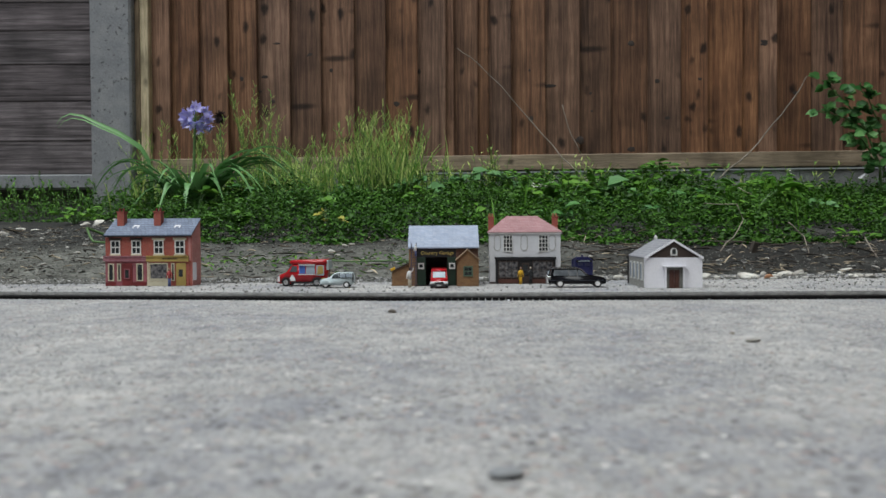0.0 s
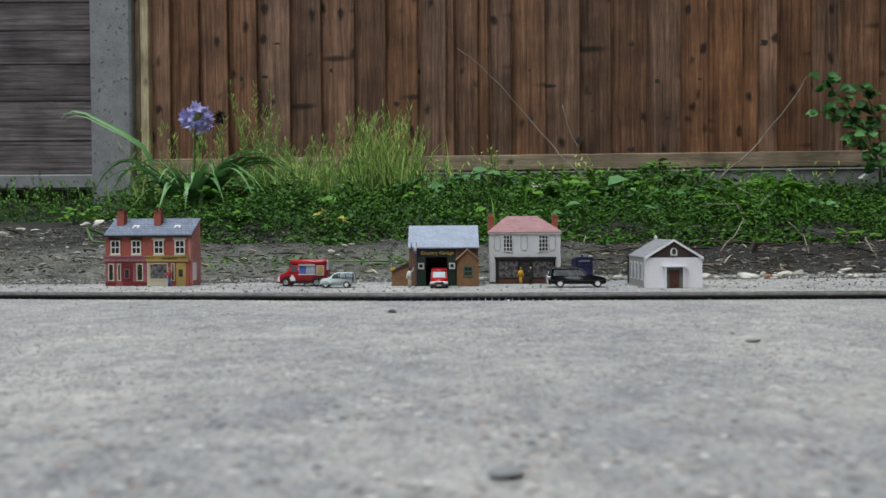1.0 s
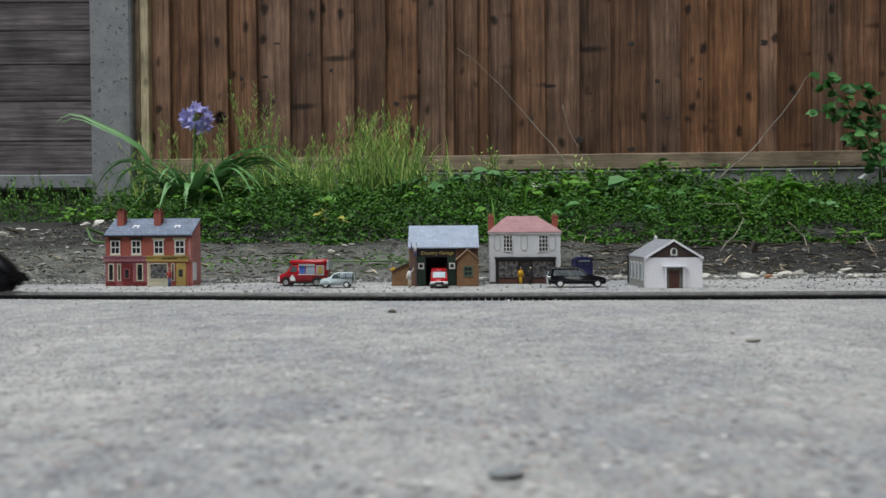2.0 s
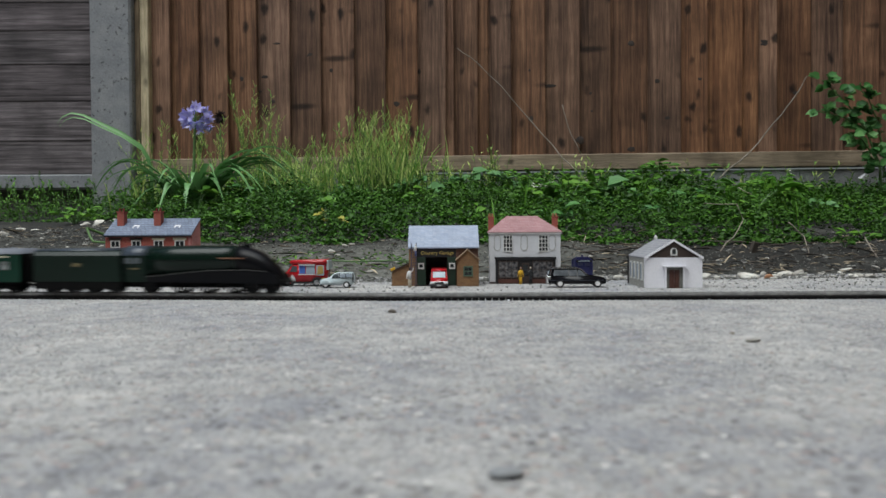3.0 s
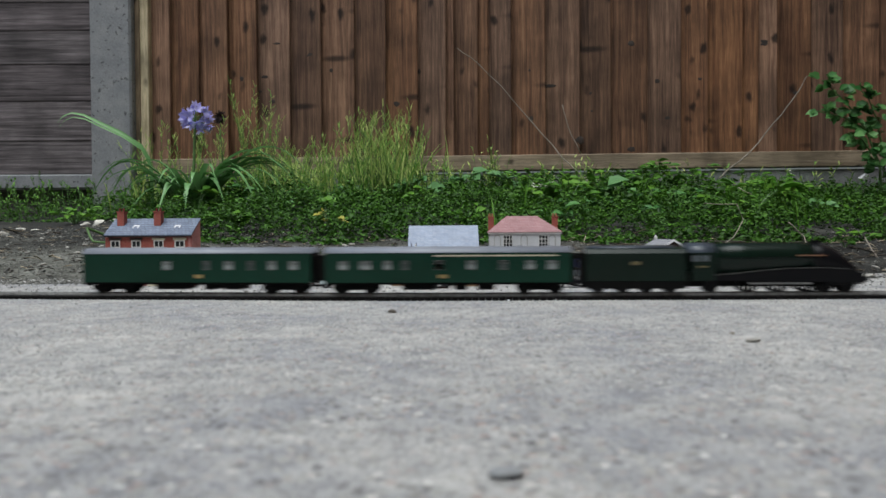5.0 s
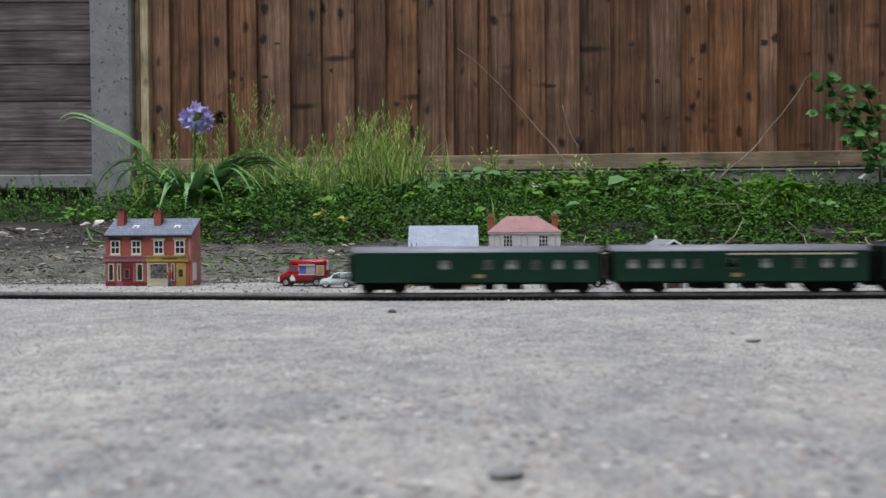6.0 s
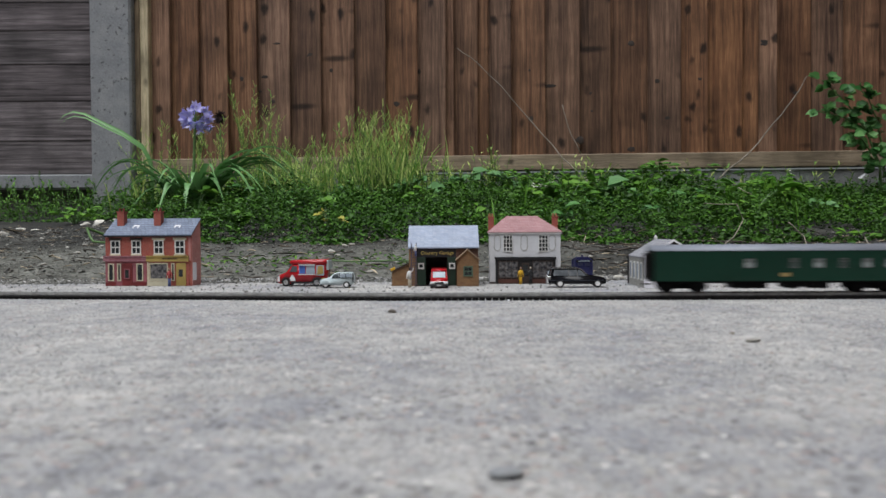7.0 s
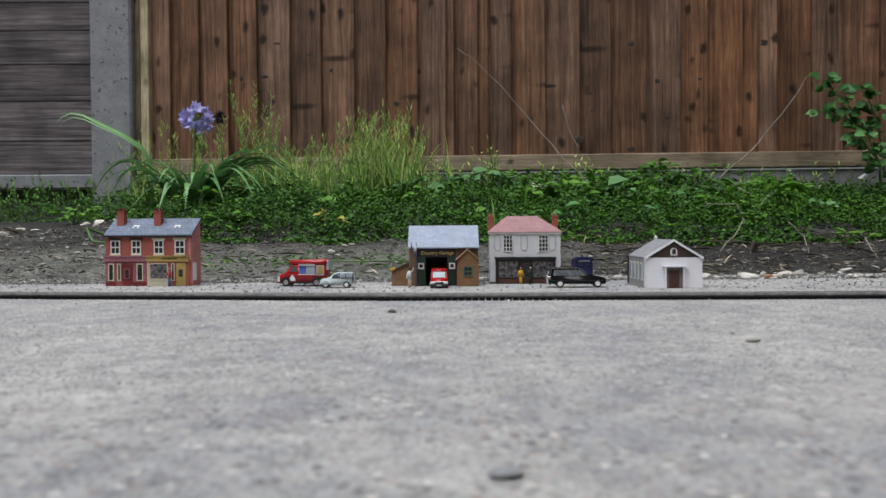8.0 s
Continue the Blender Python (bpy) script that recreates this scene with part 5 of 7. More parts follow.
def ice_cream_van():
    g = thing("ice_cream_van", "glossy red model ice cream van with serving window", "model van", pose(-0.1795, 1.0340, 0, 0, 0, 174))
    # local x: forwards
    hw = 0.0120
    low = [(-0.0310, 0.0035), (0.0310, 0.0035), (0.0335, 0.0060), (0.0325, 0.0110), (0.0290, 0.0150), (0.0200, 0.0172), (0.0145, 0.0260), (0.0120, 0.0285), (-0.0310, 0.0285)]
    b = car_body(low, hw, "red_gloss", g, "body", "glossy red van body", 0.0010)
    top = [(-0.0325, 0.0280), (0.0150, 0.0280), (0.0165, 0.0300), (0.0150, 0.0335), (-0.0310, 0.0345), (-0.0330, 0.0325)]
    car_body(top, hw + 0.0006, "red_gloss", g, "roof", "overhanging red roof box", 0.0009)
    for side in (-1, 1):
        y = side * (hw + 0.0001)
        pane_on(b, [(0.0065, 0.0185), (0.0165, 0.0185), (0.0125, 0.0260), (0.0065, 0.0260)], y, "car_glass")
        pane_on(b, [(-0.0045, 0.0165), (0.0035, 0.0165), (0.0035, 0.0270), (-0.0045, 0.0270)], y, "sky_blue", "menu_panel")
        pane_on(b, [(-0.0170, 0.0160), (-0.0055, 0.0160), (-0.0055, 0.0272), (-0.0170, 0.0272)], y, "pale_glass", "serving_window")
        pane_on(b, [(-0.0290, 0.0140), (-0.0190, 0.0140), (-0.0190, 0.0270), (-0.0290, 0.0270)], y, "pale_glass", "rear_panel")
        pane_on(b, [(-0.0282, 0.0165), (-0.0200, 0.0150), (-0.0212, 0.0262), (-0.0275, 0.0262)], y + side * 0.0004, "mustard", "printed_cone")
        pane_on(b, [(0.0085, 0.0070), (0.0150, 0.0070), (0.0160, 0.0105), (0.0125, 0.0155), (0.0095, 0.0110)], y, "white_gloss", "cone_decal")
        pane_on(b, [(-0.0305, 0.0045), (-0.0250, 0.0045), (-0.0255, 0.0105), (-0.0305, 0.0110)], y, "mustard", "corner_decal")
    bm = bmesh.new()
    prism(bm, [(0.0203, 0.0180), (0.0150, 0.0262), (0.0156, 0.0266), (0.0210, 0.0182)], -0.0098, 0.0098, "y")
    part("windscreen", bm, "car_glass", b)
    for y in (-0.0085, 0.0085):
        bm = bmesh.new()
        tube(bm, [(0.0300, y, 0.0120), (0.0330, y, 0.0118)], 0.0018, n=10)
        part("headlight", bm, "chrome", b)
    part("bumper", boxes((0.0310, 0.0345, -0.0115, 0.0115, 0.0040, 0.0062), bev=0.0006), "black", b)
    for side in (-1, 1):
        for x in (-0.0190, 0.0210):
            bm = bmesh.new()
            pts = [(x + 0.0062 * math.cos(math.pi * k / 10), side * (hw + 0.0002), 0.0050 + 0.0062 * math.sin(math.pi * k / 10)) for k in range(11)]
            tube(bm, pts, 0.0006, n=5)
            part("wheel_arch", bm, "black", b)
        part("awning", boxes((-0.0175, 0.0040, min(side * hw, side * (hw + 0.0022)), max(side * hw, side * (hw + 0.0022)), 0.0270, 0.0280)), "white_gloss", b)
        part("sill_strip", boxes((-0.0130, 0.0140, min(side * hw, side * (hw + 0.0004)), max(side * hw, side * (hw + 0.0004)), 0.0036, 0.0060)), "black", b)
    for side in (-1, 1):
        pane_on(b, [(-0.0300, 0.0040), (-0.0120, 0.0040), (-0.0200, 0.0125), (-0.0240, 0.0118)], side * (hw + 0.0003), "black", "lower_flash")
        pane_on(b, [(0.0290, 0.0062), (0.0322, 0.0062), (0.0318, 0.0112), (0.0292, 0.0138)], side * (hw + 0.0003), "white_gloss", "front_flash")
        part("window_surround", boxes((-0.0182, 0.0046, min(side * hw, side * (hw + 0.0005)), max(side * hw, side * (hw + 0.0005)), 0.0148, 0.0158)), "white_gloss", b)
    part("rear_board", boxes((-0.0340, -0.0318, -0.0110, 0.0110, 0.0210, 0.0335), bev=0.0004), "minor_blue", b, "pale blue board at the back")
    part("rear_step", boxes((-0.0345, -0.0310, -0.0100, 0.0100, 0.0040, 0.0060), bev=0.0005), "silver", b)
    wheels(g, (-0.0190, 0.0210), 0.0052, 0.0110)


def pale_estate_car():
    g = thing("estate_car", "pale blue model estate car with rounded bonnet", "model car", pose(-0.1320, 0.9980, 0, 0, 0, 178))
    hw = 0.0088
    prof = [(-0.0205, 0.0040), (0.0200, 0.0036), (0.0212, 0.0060), (0.0200, 0.0098), (0.0150, 0.0118), (0.0080, 0.0125), (0.0040, 0.0180), (0.0010, 0.0190), (-0.0195, 0.0192), (-0.0212, 0.0170), (-0.0215, 0.0060)]
    b = car_body(prof, hw, "minor_blue", g, "body", "pale blue-grey enamel body", 0.0010, 0.18, 0.012)
    for side in (-1, 1):
        y = side * hw * 0.93
        pane_on(b, [(-0.0025, 0.0128), (0.0058, 0.0128), (0.0030, 0.0172), (-0.0025, 0.0174)], y, "car_glass")
        pane_on(b, [(-0.0190, 0.0128), (-0.0042, 0.0128), (-0.0042, 0.0174), (-0.0190, 0.0174)], y, "pale_glass", "load_window")
        part("pillar", boxes((-0.0122, -0.0114, min(y, y + side * 0.0007), max(y, y + side * 0.0007), 0.0126, 0.0178), (-0.0040, -0.0030, min(y, y + side * 0.0007), max(y, y + side * 0.0007), 0.0126, 0.0178), (-0.0200, 0.0060, min(y, y + side * 0.0007), max(y, y + side * 0.0007), 0.0120, 0.0127)), "black", b)
        part("trim", boxes((-0.0212, -0.0200, min(y, y + side * 0.0009), max(y, y + side * 0.0009), 0.0065, 0.0178), (-0.0205, 0.0010, min(y, y + side * 0.0006), max(y, y + side * 0.0006), 0.0178, 0.0184)), "black", b)
        bm = bmesh.new()
        loft(bm, [[(0.0135 + 0.0072 * math.cos(a) * k, side * (hw + 0.0012 * q), 0.0045 + 0.0062 * math.sin(a) * k) for a in [math.pi * j / 8 for j in range(9)]] for k, q in ((1, 0), (0.95, 0.7), (0.75, 1))])
        part("front_wing", bm, "minor_blue", b, "", True)
        bm = bmesh.new()
        tube(bm, [(0.0180, side * 0.0062, 0.0085), (0.0208, side * 0.0062, 0.0084)], 0.0014, n=10)
        part("headlight", bm, "chrome", b)
    part("windscreen", boxes((0.0046, 0.0056, -0.0064, 0.0064, 0.0130, 0.0172)), "car_glass", b)
    part("bumper", boxes((0.0208, 0.0222, -0.0085, 0.0085, 0.0040, 0.0052), (-0.0228, -0.0212, -0.0085, 0.0085, 0.0040, 0.0052), bev=0.0004), "chrome", b)
    wheels(g, (-0.0125, 0.0135), 0.0041, 0.0078, 0.0028, "white_gloss")


def red_white_van():
    g = thing("red_white_van", "red and white model van with its nose out of the garage", "model van", pose(-0.0050, 0.9950, 0, 0, 0, -90) @ Matrix.Scale(0.95, 4))
    hw = 0.0110
    prof = [(-0.0250, 0.0030), (0.0235, 0.0030), (0.0250, 0.0055), (0.0245, 0.0115), (0.0215, 0.0130), (0.0165, 0.0212), (0.0145, 0.0235), (-0.0250, 0.0235)]
    b = car_body(prof, hw, "red_gloss", g, "body", "red van body", 0.0012, 0.14, 0.012)
    car_body([(-0.0252, 0.0202), (0.0182, 0.0202), (0.0150, 0.0242), (-0.0252, 0.0244)], hw * 0.90, "red_gloss", g, "roof", "red roof", 0.0009)
    bm = bmesh.new()
    prism(bm, [(0.0213, 0.0136), (0.0176, 0.0206), (0.0183, 0.0209), (0.0222, 0.0138)], -0.0080, 0.0080, "y")
    part("windscreen", bm, "pale_glass", b)
    part("stripe", boxes((0.0205, 0.0254, -0.0112, 0.0112, 0.0060, 0.0088), bev=0.0005), "white_gloss", b, "white band round the headlights")
    part("grille", boxes((0.0245, 0.0257, -0.0060, 0.0060, 0.0052, 0.0082)), "dark_glass", b)
    for y in (-0.0085, 0.0085):
        part("headlight", boxes((0.0246, 0.0259, y - 0.0021, y + 0.0021, 0.0060, 0.0086), bev=0.0004), "white_gloss", b)
    part("bumper", boxes((0.0240, 0.0265, -0.0114, 0.0114, 0.0024, 0.0058), bev=0.0005), "black", b)
    part("plate_bar", boxes((0.0264, 0.0268, -0.0030, 0.0030, 0.0030, 0.0044)), "silver", b)
    for side in (-1, 1):
        part("mirror", boxes((0.0165, 0.0180, min(side * 0.0108, side * 0.0128), max(side * 0.0108, side * 0.0128), 0.0140, 0.0165)), "black", b)
    wheels(g, (-0.0165, 0.0160), 0.0043, 0.0098, 0.0030, "silver")


def hearse():
    g = thing("hearse", "glossy black model hearse with long side windows", "model car", pose(0.1630, 0.9780, lift(0.16), 0, 0, -3))
    hw = 0.0110
    prof = [(-0.0345, 0.0045), (0.0335, 0.0040), (0.0350, 0.0065), (0.0345, 0.0112), (0.0300, 0.0128), (0.0130, 0.0142), (0.0050, 0.0222), (0.0010, 0.0240), (-0.0300, 0.0240), (-0.0325, 0.0225), (-0.0352, 0.0130), (-0.0355, 0.0070)]
    b = car_body(prof, hw, "black_gloss", g, "body", "glossy black body", 0.0010, 0.22, 0.0135)
    for side in (-1, 1):
        for pts in ([(-0.0290, 0.0145), (-0.0110, 0.0145), (-0.0110, 0.0212), (-0.0275, 0.0212)], [(-0.0095, 0.0145), (-0.0005, 0.0145), (-0.0005, 0.0212), (-0.0095, 0.0212)],
                    [(0.0008, 0.0145), (0.0105, 0.0145), (0.0042, 0.0210), (0.0008, 0.0210)]):
            bm = bmesh.new()
            y = lambda z: side * (hw * (1 - 0.22 * (z - 0.0135) / 0.0105) + 0.0002)
            a = [bm.verts.new((x, y(z), z)) for x, z in pts]
            c = [bm.verts.new((x, y(z) - side * 0.0006, z)) for x, z in pts]
            bm.faces.new(a)
            bm.faces.new(c[::-1])
            for k in range(4):
                bm.faces.new((a[k], c[k], c[(k + 1) % 4], a[(k + 1) % 4]))
            part("side_window", bm, "hearse_glass", b)
        bm = bmesh.new()
        tube(bm, [(-0.0325, side * 0.0108, 0.0140), (-0.0310, side * 0.0092, 0.0226), (-0.0285, side * 0.0090, 0.0236), (0.0005, side * 0.0089, 0.0236), (0.0050, side * 0.0092, 0.0222), (0.0128, side * 0.0108, 0.0145)], 0.00055, n=5)
        part("chrome_strip", bm, "chrome", b)
        part("side_trim", boxes((-0.0340, 0.0330, min(side * 0.0109, side * 0.0114), max(side * 0.0109, side * 0.0114), 0.0086, 0.0090)), "loco_top", b)
        bm = bmesh.new()
        tube(bm, [(0.0330, side * 0.0080, 0.0092), (0.0354, side * 0.0080, 0.0092)], 0.0019, n=10)
        part("headlight", bm, "chrome", b)
    part("rear_window", boxes((-0.0350, -0.0330, -0.0080, 0.0080, 0.0140, 0.0200)), "pale_glass", b)
    part("bumper", boxes((0.0340, 0.0365, -0.0110, 0.0110, 0.0048, 0.0064), (-0.0372, -0.0345, -0.0110, 0.0110, 0.0048, 0.0066), bev=0.0005), "chrome", b)
    part("tail_panel", boxes((-0.0362, -0.0350, -0.0105, 0.0105, 0.0070, 0.0120)), "white_gloss", b, "pale tailgate")
    for side in (-1, 1):
        part("tail_fin", boxes((-0.0362, -0.0318, min(side * 0.0104, side * 0.0115), max(side * 0.0104, side * 0.0115), 0.0100, 0.0138), bev=0.0003), "chrome", b)
    wheels(g, (-0.0205, 0.0245), 0.0047, 0.0096, 0.0030, "white_gloss")


def police_box():
    g = thing("police_box", "dark blue model police telephone box with stepped roof", "model kiosk", pose(0.2035, 1.1700, lift(0.2), 0, 0, 3) @ Matrix.Scale(0.95, 4))
    h = 0.0122
    part("body", boxes((-h, h, -h, h, 0, 0.0270)), "box_blue", g)
    for sx, sy in ((-1, -1), (-1, 1), (1, -1), (1, 1)):
        part("post", boxes((sx * h - 0.0012, sx * h + 0.0012, sy * h - 0.0012, sy * h + 0.0012, 0, 0.0282)), "box_blue", g)
    part("sign_board", boxes((-h, h, -h - 0.0014, -h, 0.0245, 0.0275)), "black", g, "black sign strip")
    part("sign_bar", boxes((-0.0085, 0.0085, -h - 0.0016, -h - 0.0013, 0.0254, 0.0266)), "pale_glass", g)
    part("roof", boxes((-h, h, -h, h, 0.0275, 0.0292), (-h * 0.85, h * 0.85, -h * 0.85, h * 0.85, 0.0292, 0.0308), (-h * 0.7, h * 0.7, -h * 0.7, h * 0.7, 0.0308, 0.0318)), "box_blue", g)
    bm = bmesh.new()
    tube(bm, [(0, 0, 0.0318), (0, 0, 0.0348)], 0.0016, n=8)
    part("lamp", bm, "box_blue", g)
    for x in (-0.0055, 0.0055):
        window(g, x - 0.0042, x + 0.0042, 0.0182, 0.0236, 3, 2, -h, "box_blue", 0.0009, pane="hearse_glass")
        for i in range(3):
            part("door_panel", boxes((x - 0.0042, x + 0.0042, -h - 0.0006, -h, 0.0012 + i * 0.0055, 0.0058 + i * 0.0055), bev=0.0002), "box_blue", g)


def figure(m, top, legs, height=0.0225, arm=0.0, hat=None, label="small painted model figure standing"):
    """A plain toy figure in one mesh."""
    bm = bmesh.new()
    k = height / 0.0225
    for s in (-1, 1):
        tube(bm, [(s * 0.0012 * k, 0, 0), (s * 0.0011 * k, 0, 0.0102 * k)], 0.0012 * k, 0.0014 * k, mi=1)
        a = arm if s > 0 else 0
        tube(bm, [(s * 0.0026 * k, 0, 0.0172 * k), (s * 0.0040 * k, -0.002 * a, (0.0125 + 0.006 * a) * k), (s * 0.0042 * k, -0.004 * a, (0.0095 + 0.012 * a) * k)], 0.0009 * k, 0.0007 * k, mi=0)
    tube(bm, [(0, 0, 0.0098 * k), (0, 0, 0.0140 * k), (0, 0, 0.0182 * k)], 0.0024 * k, 0.0026 * k, 8, mi=0)
    bmesh.ops.create_icosphere(bm, subdivisions=1, radius=0.0018 * k, matrix=pose(0, 0, 0.0205 * k))
    for f in bm.faces:
        if f.calc_center_median().z > 0.0186 * k and abs(f.calc_center_median().x) < 0.002 * k:
            f.material_index = 2
    ob = part("model_figure", bm, [top, legs, hat or "skin"], None, "", True)
    ob.matrix_world = m @ Matrix.Diagonal((0.78, 0.8, 1.0, 1.0))
    return tagged(ob, label, "figurine", "model figures")


def ladder():
    g = thing("ladder", "thin dark violet-grey model ladder leaning on the garage wall", "ladder", pose(-0.0372, 1.0020, 0.0, -13, 0, 0))
    for x in (-0.0030, 0.0030):
        part("rail", boxes((x - 0.0006, x + 0.0006, -0.0006, 0.0006, 0.0, 0.056)), "ladder_paint", g)
    for i in range(14):
        part("rung", boxes((-0.0030, 0.0030, -0.0003, 0.0003, 0.003 + i * 0.0034, 0.0038 + i * 0.0034)), "ladder_paint", g)


def street_things():
    ice_cream_van()
    pale_estate_car()
    red_white_van()
    hearse()
    police_box()
    ladder()
    figure(pose(-0.3560, 1.0380, 0), "red_cloth", "blue_cloth", 0.0245, label="model figure in red top and blue trousers")
    figure(pose(-0.0415, 0.9900, 0, 0, 0, 20), "white", "cream_cloth", 0.0255, 1.0, "dark_brown", label="model workman in cream overalls with raised arm")
    figure(pose(-0.0345, 1.0060, 0.0385, 0, 0, -10), "white", "blue_cloth", 0.0150, 0.6, "white", label="small model workman at the top of the ladder")
    figure(pose(0.1005, 1.0360, lift(0.1)), "yellow", "yellow", 0.0228, 0, label="model figure in bright yellow oilskins")
    figure(pose(0.1135, 1.0380, lift(0.11)), "dark_glass", "black", 0.0228, 0, "cream_cloth", label="model figure in a dark coat")


# ---- plants ----
RNG = np.random.default_rng(11)


class Leaves:
    """Collects folded leaves in one mesh."""

    def __init__(self):
        self.v, self.f, self.n = [], [], 0

    def add(self, p, d, up, length, width, fold=0.25, bend=0.2):
        """Many leaves: base p, direction d, rough normal up, length and width."""
        p, d, up = (np.atleast_2d(np.asarray(a, float)) for a in (p, d, up))
        k = max(len(p), len(d))
        p, d, up = (np.broadcast_to(a, (k, 3)) for a in (p, d, up))
        d = d / np.linalg.norm(d, axis=1, keepdims=True)
        s = np.cross(d, up)
        s = s / np.maximum(np.linalg.norm(s, axis=1, keepdims=True), 1e-6)
        n = np.cross(s, d)
        L = np.broadcast_to(np.asarray(length, float), (k,))[:, None]
        W = np.broadcast_to(np.asarray(width, float), (k,))[:, None] / 2
        v = np.stack([p, p + d * L * 0.32 + s * W + n * W * fold, p + d * L * 0.68 + s * W * 0.85 + n * (W * fold - L * bend * 0.3),
                      p + d * L - n * L * bend, p + d * L * 0.68 - s * W * 0.85 + n * (W * fold - L * bend * 0.3), p + d * L * 0.32 - s * W + n * W * fold], 1)
        i = self.n + 6 * np.arange(k)[:, None]
        f = np.concatenate([i + np.array([[0, 1, 2, 3]]), i + np.array([[0, 3, 4, 5]])], 0)
        self.v.append(v.reshape(-1, 3))
        self.f.append(f)
        self.n += 6 * k

    def blade(self, pts, width, up=(0, 0, 1)):
        """A long strap leaf along points, tapering to its tip, folded along the middle."""
        pts = np.asarray(pts, float)
        k = len(pts)
        t = np.gradient(pts, axis=0)
        t /= np.linalg.norm(t, axis=1, keepdims=True)
        s = np.cross(t, np.asarray(up, float))
        ln = np.linalg.norm(s, axis=1, keepdims=True)
        s = np.where(ln > 0.05, s / np.maximum(ln, 1e-6), np.array([[1.0, 0, 0]]))
        n = np.cross(s, t)
        u = np.linspace(0, 1, k)[:, None]
        w = width / 2 * np.minimum(1, (1.02 - u) * 2.2) * (0.6 + 0.4 * np.minimum(1, u * 4))
        v = np.stack([pts - s * w + n * w * 0.4, pts, pts + s * w + n * w * 0.4], 1).reshape(-1, 3)
        b = self.n
        f = [(b + 3 * i + j, b + 3 * i + j + 1, b + 3 * i + j + 4, b + 3 * i + j + 3) for i in range(k - 1) for j in (0, 1)]
        self.v.append(v)
        self.f.append(np.array(f))
        self.n += 3 * k

    def make(self, name, material, parent=None, smooth=True):
        v, f = np.concatenate(self.v), np.concatenate(self.f)
        me = bpy.data.meshes.new(name)
        me.vertices.add(len(v))
        me.vertices.foreach_set("co", v.ravel())
        me.loops.add(len(f) * 4)
        me.loops.foreach_set("vertex_index", f.ravel())
        me.polygons.add(len(f))
        me.polygons.foreach_set("loop_start", np.arange(len(f)) * 4)
        me.update(calc_edges=True)
        me.materials.append(M[material])
        ob = new(name, me)
        ob.parent = parent
        return ob


def smooth_noise(x, y, s, z=0.0):
    return np.array([noise.noise(Vector((a * s, b * s, z))) for a, b in zip(x, y)])


def bank_arr(x, y):
    return np.array([bank(a, b) for a, b in zip(x, y)])


def edge_y(x):
    """Where the planted part of the bank begins."""
    xs = [-1.9, -1.05, -0.85, -0.62, -0.50, -0.2, 0.1, 0.45, 0.62, 0.8, 1.2, 1.9]
    ys = [2.22, 2.22, 2.05, 1.72, 1.60, 1.55, 1.53, 1.50, 1.49, 1.52, 1.55, 1.58]
    return np.interp(x, xs, ys)


def cover_height(x, y):
    d = y - edge_y(x)
    h = np.clip(d / 0.10, 0.0, 1.0) * (0.042 + 0.036 * smooth_noise(x, y, 6.0) + 0.052 * smooth_noise(x, y, 15.0, 5.0) + 0.034 * smooth_noise(x, y, 33.0, 8.0))
    return np.maximum(h, 0.004)


def unit(v):
    return v / np.linalg.norm(v, axis=1, keepdims=True)


def ground_cover():
    k = 185000
    x = RNG.uniform(-1.75, 1.72, k)
    y = RNG.uniform(1.44, 2.45, k)
    keep = (y > edge_y(x) + 0.04 * smooth_noise(x, y, 9.0, 2.0) - 0.02) & ((x > -1.0) | (RNG.random(k) < 0.35))
    gap = smooth_noise(x, y, 7.0, 9.0)
    gap += 0.6 * smooth_noise(x, y, 19.0, 3.0)
    keep &= (gap > -0.30) | (RNG.random(k) < 0.10)
    x, y = x[keep], y[keep]
    k = len(x)
    h = cover_height(x, y) * RNG.random(k) ** 0.45
    z = bank_arr(x, y) + h
    a = RNG.uniform(0, 6.2832, k)
    d = np.stack([np.cos(a), np.sin(a) - 0.35, RNG.uniform(-0.3, 0.9, k)], 1)
    up = unit(np.stack([RNG.normal(0, 0.7, k), RNG.normal(-0.3, 0.6, k), np.ones(k)], 1))
    size = RNG.uniform(0.0045, 0.0095, k) * np.where(RNG.random(k) < 0.06, 1.7, 1.0)
    tone = smooth_noise(x, y, 3.0, 4.0) + RNG.normal(0, 0.25, k)
    for sel, mt in ((tone < 0.12, "leaf"), (tone >= 0.12, "leaf_mid")):
        lv = Leaves()
        lv.add(np.stack([x, y, z], 1)[sel], d[sel], up[sel], size[sel], size[sel] * RNG.uniform(0.5, 0.8, sel.sum()), 0.3, 0.2)
        ob = lv.make("ground_cover", mt)
        tagged(ob, "dense low mat of small green leaves on the bank", "ground cover", kind="stuff")


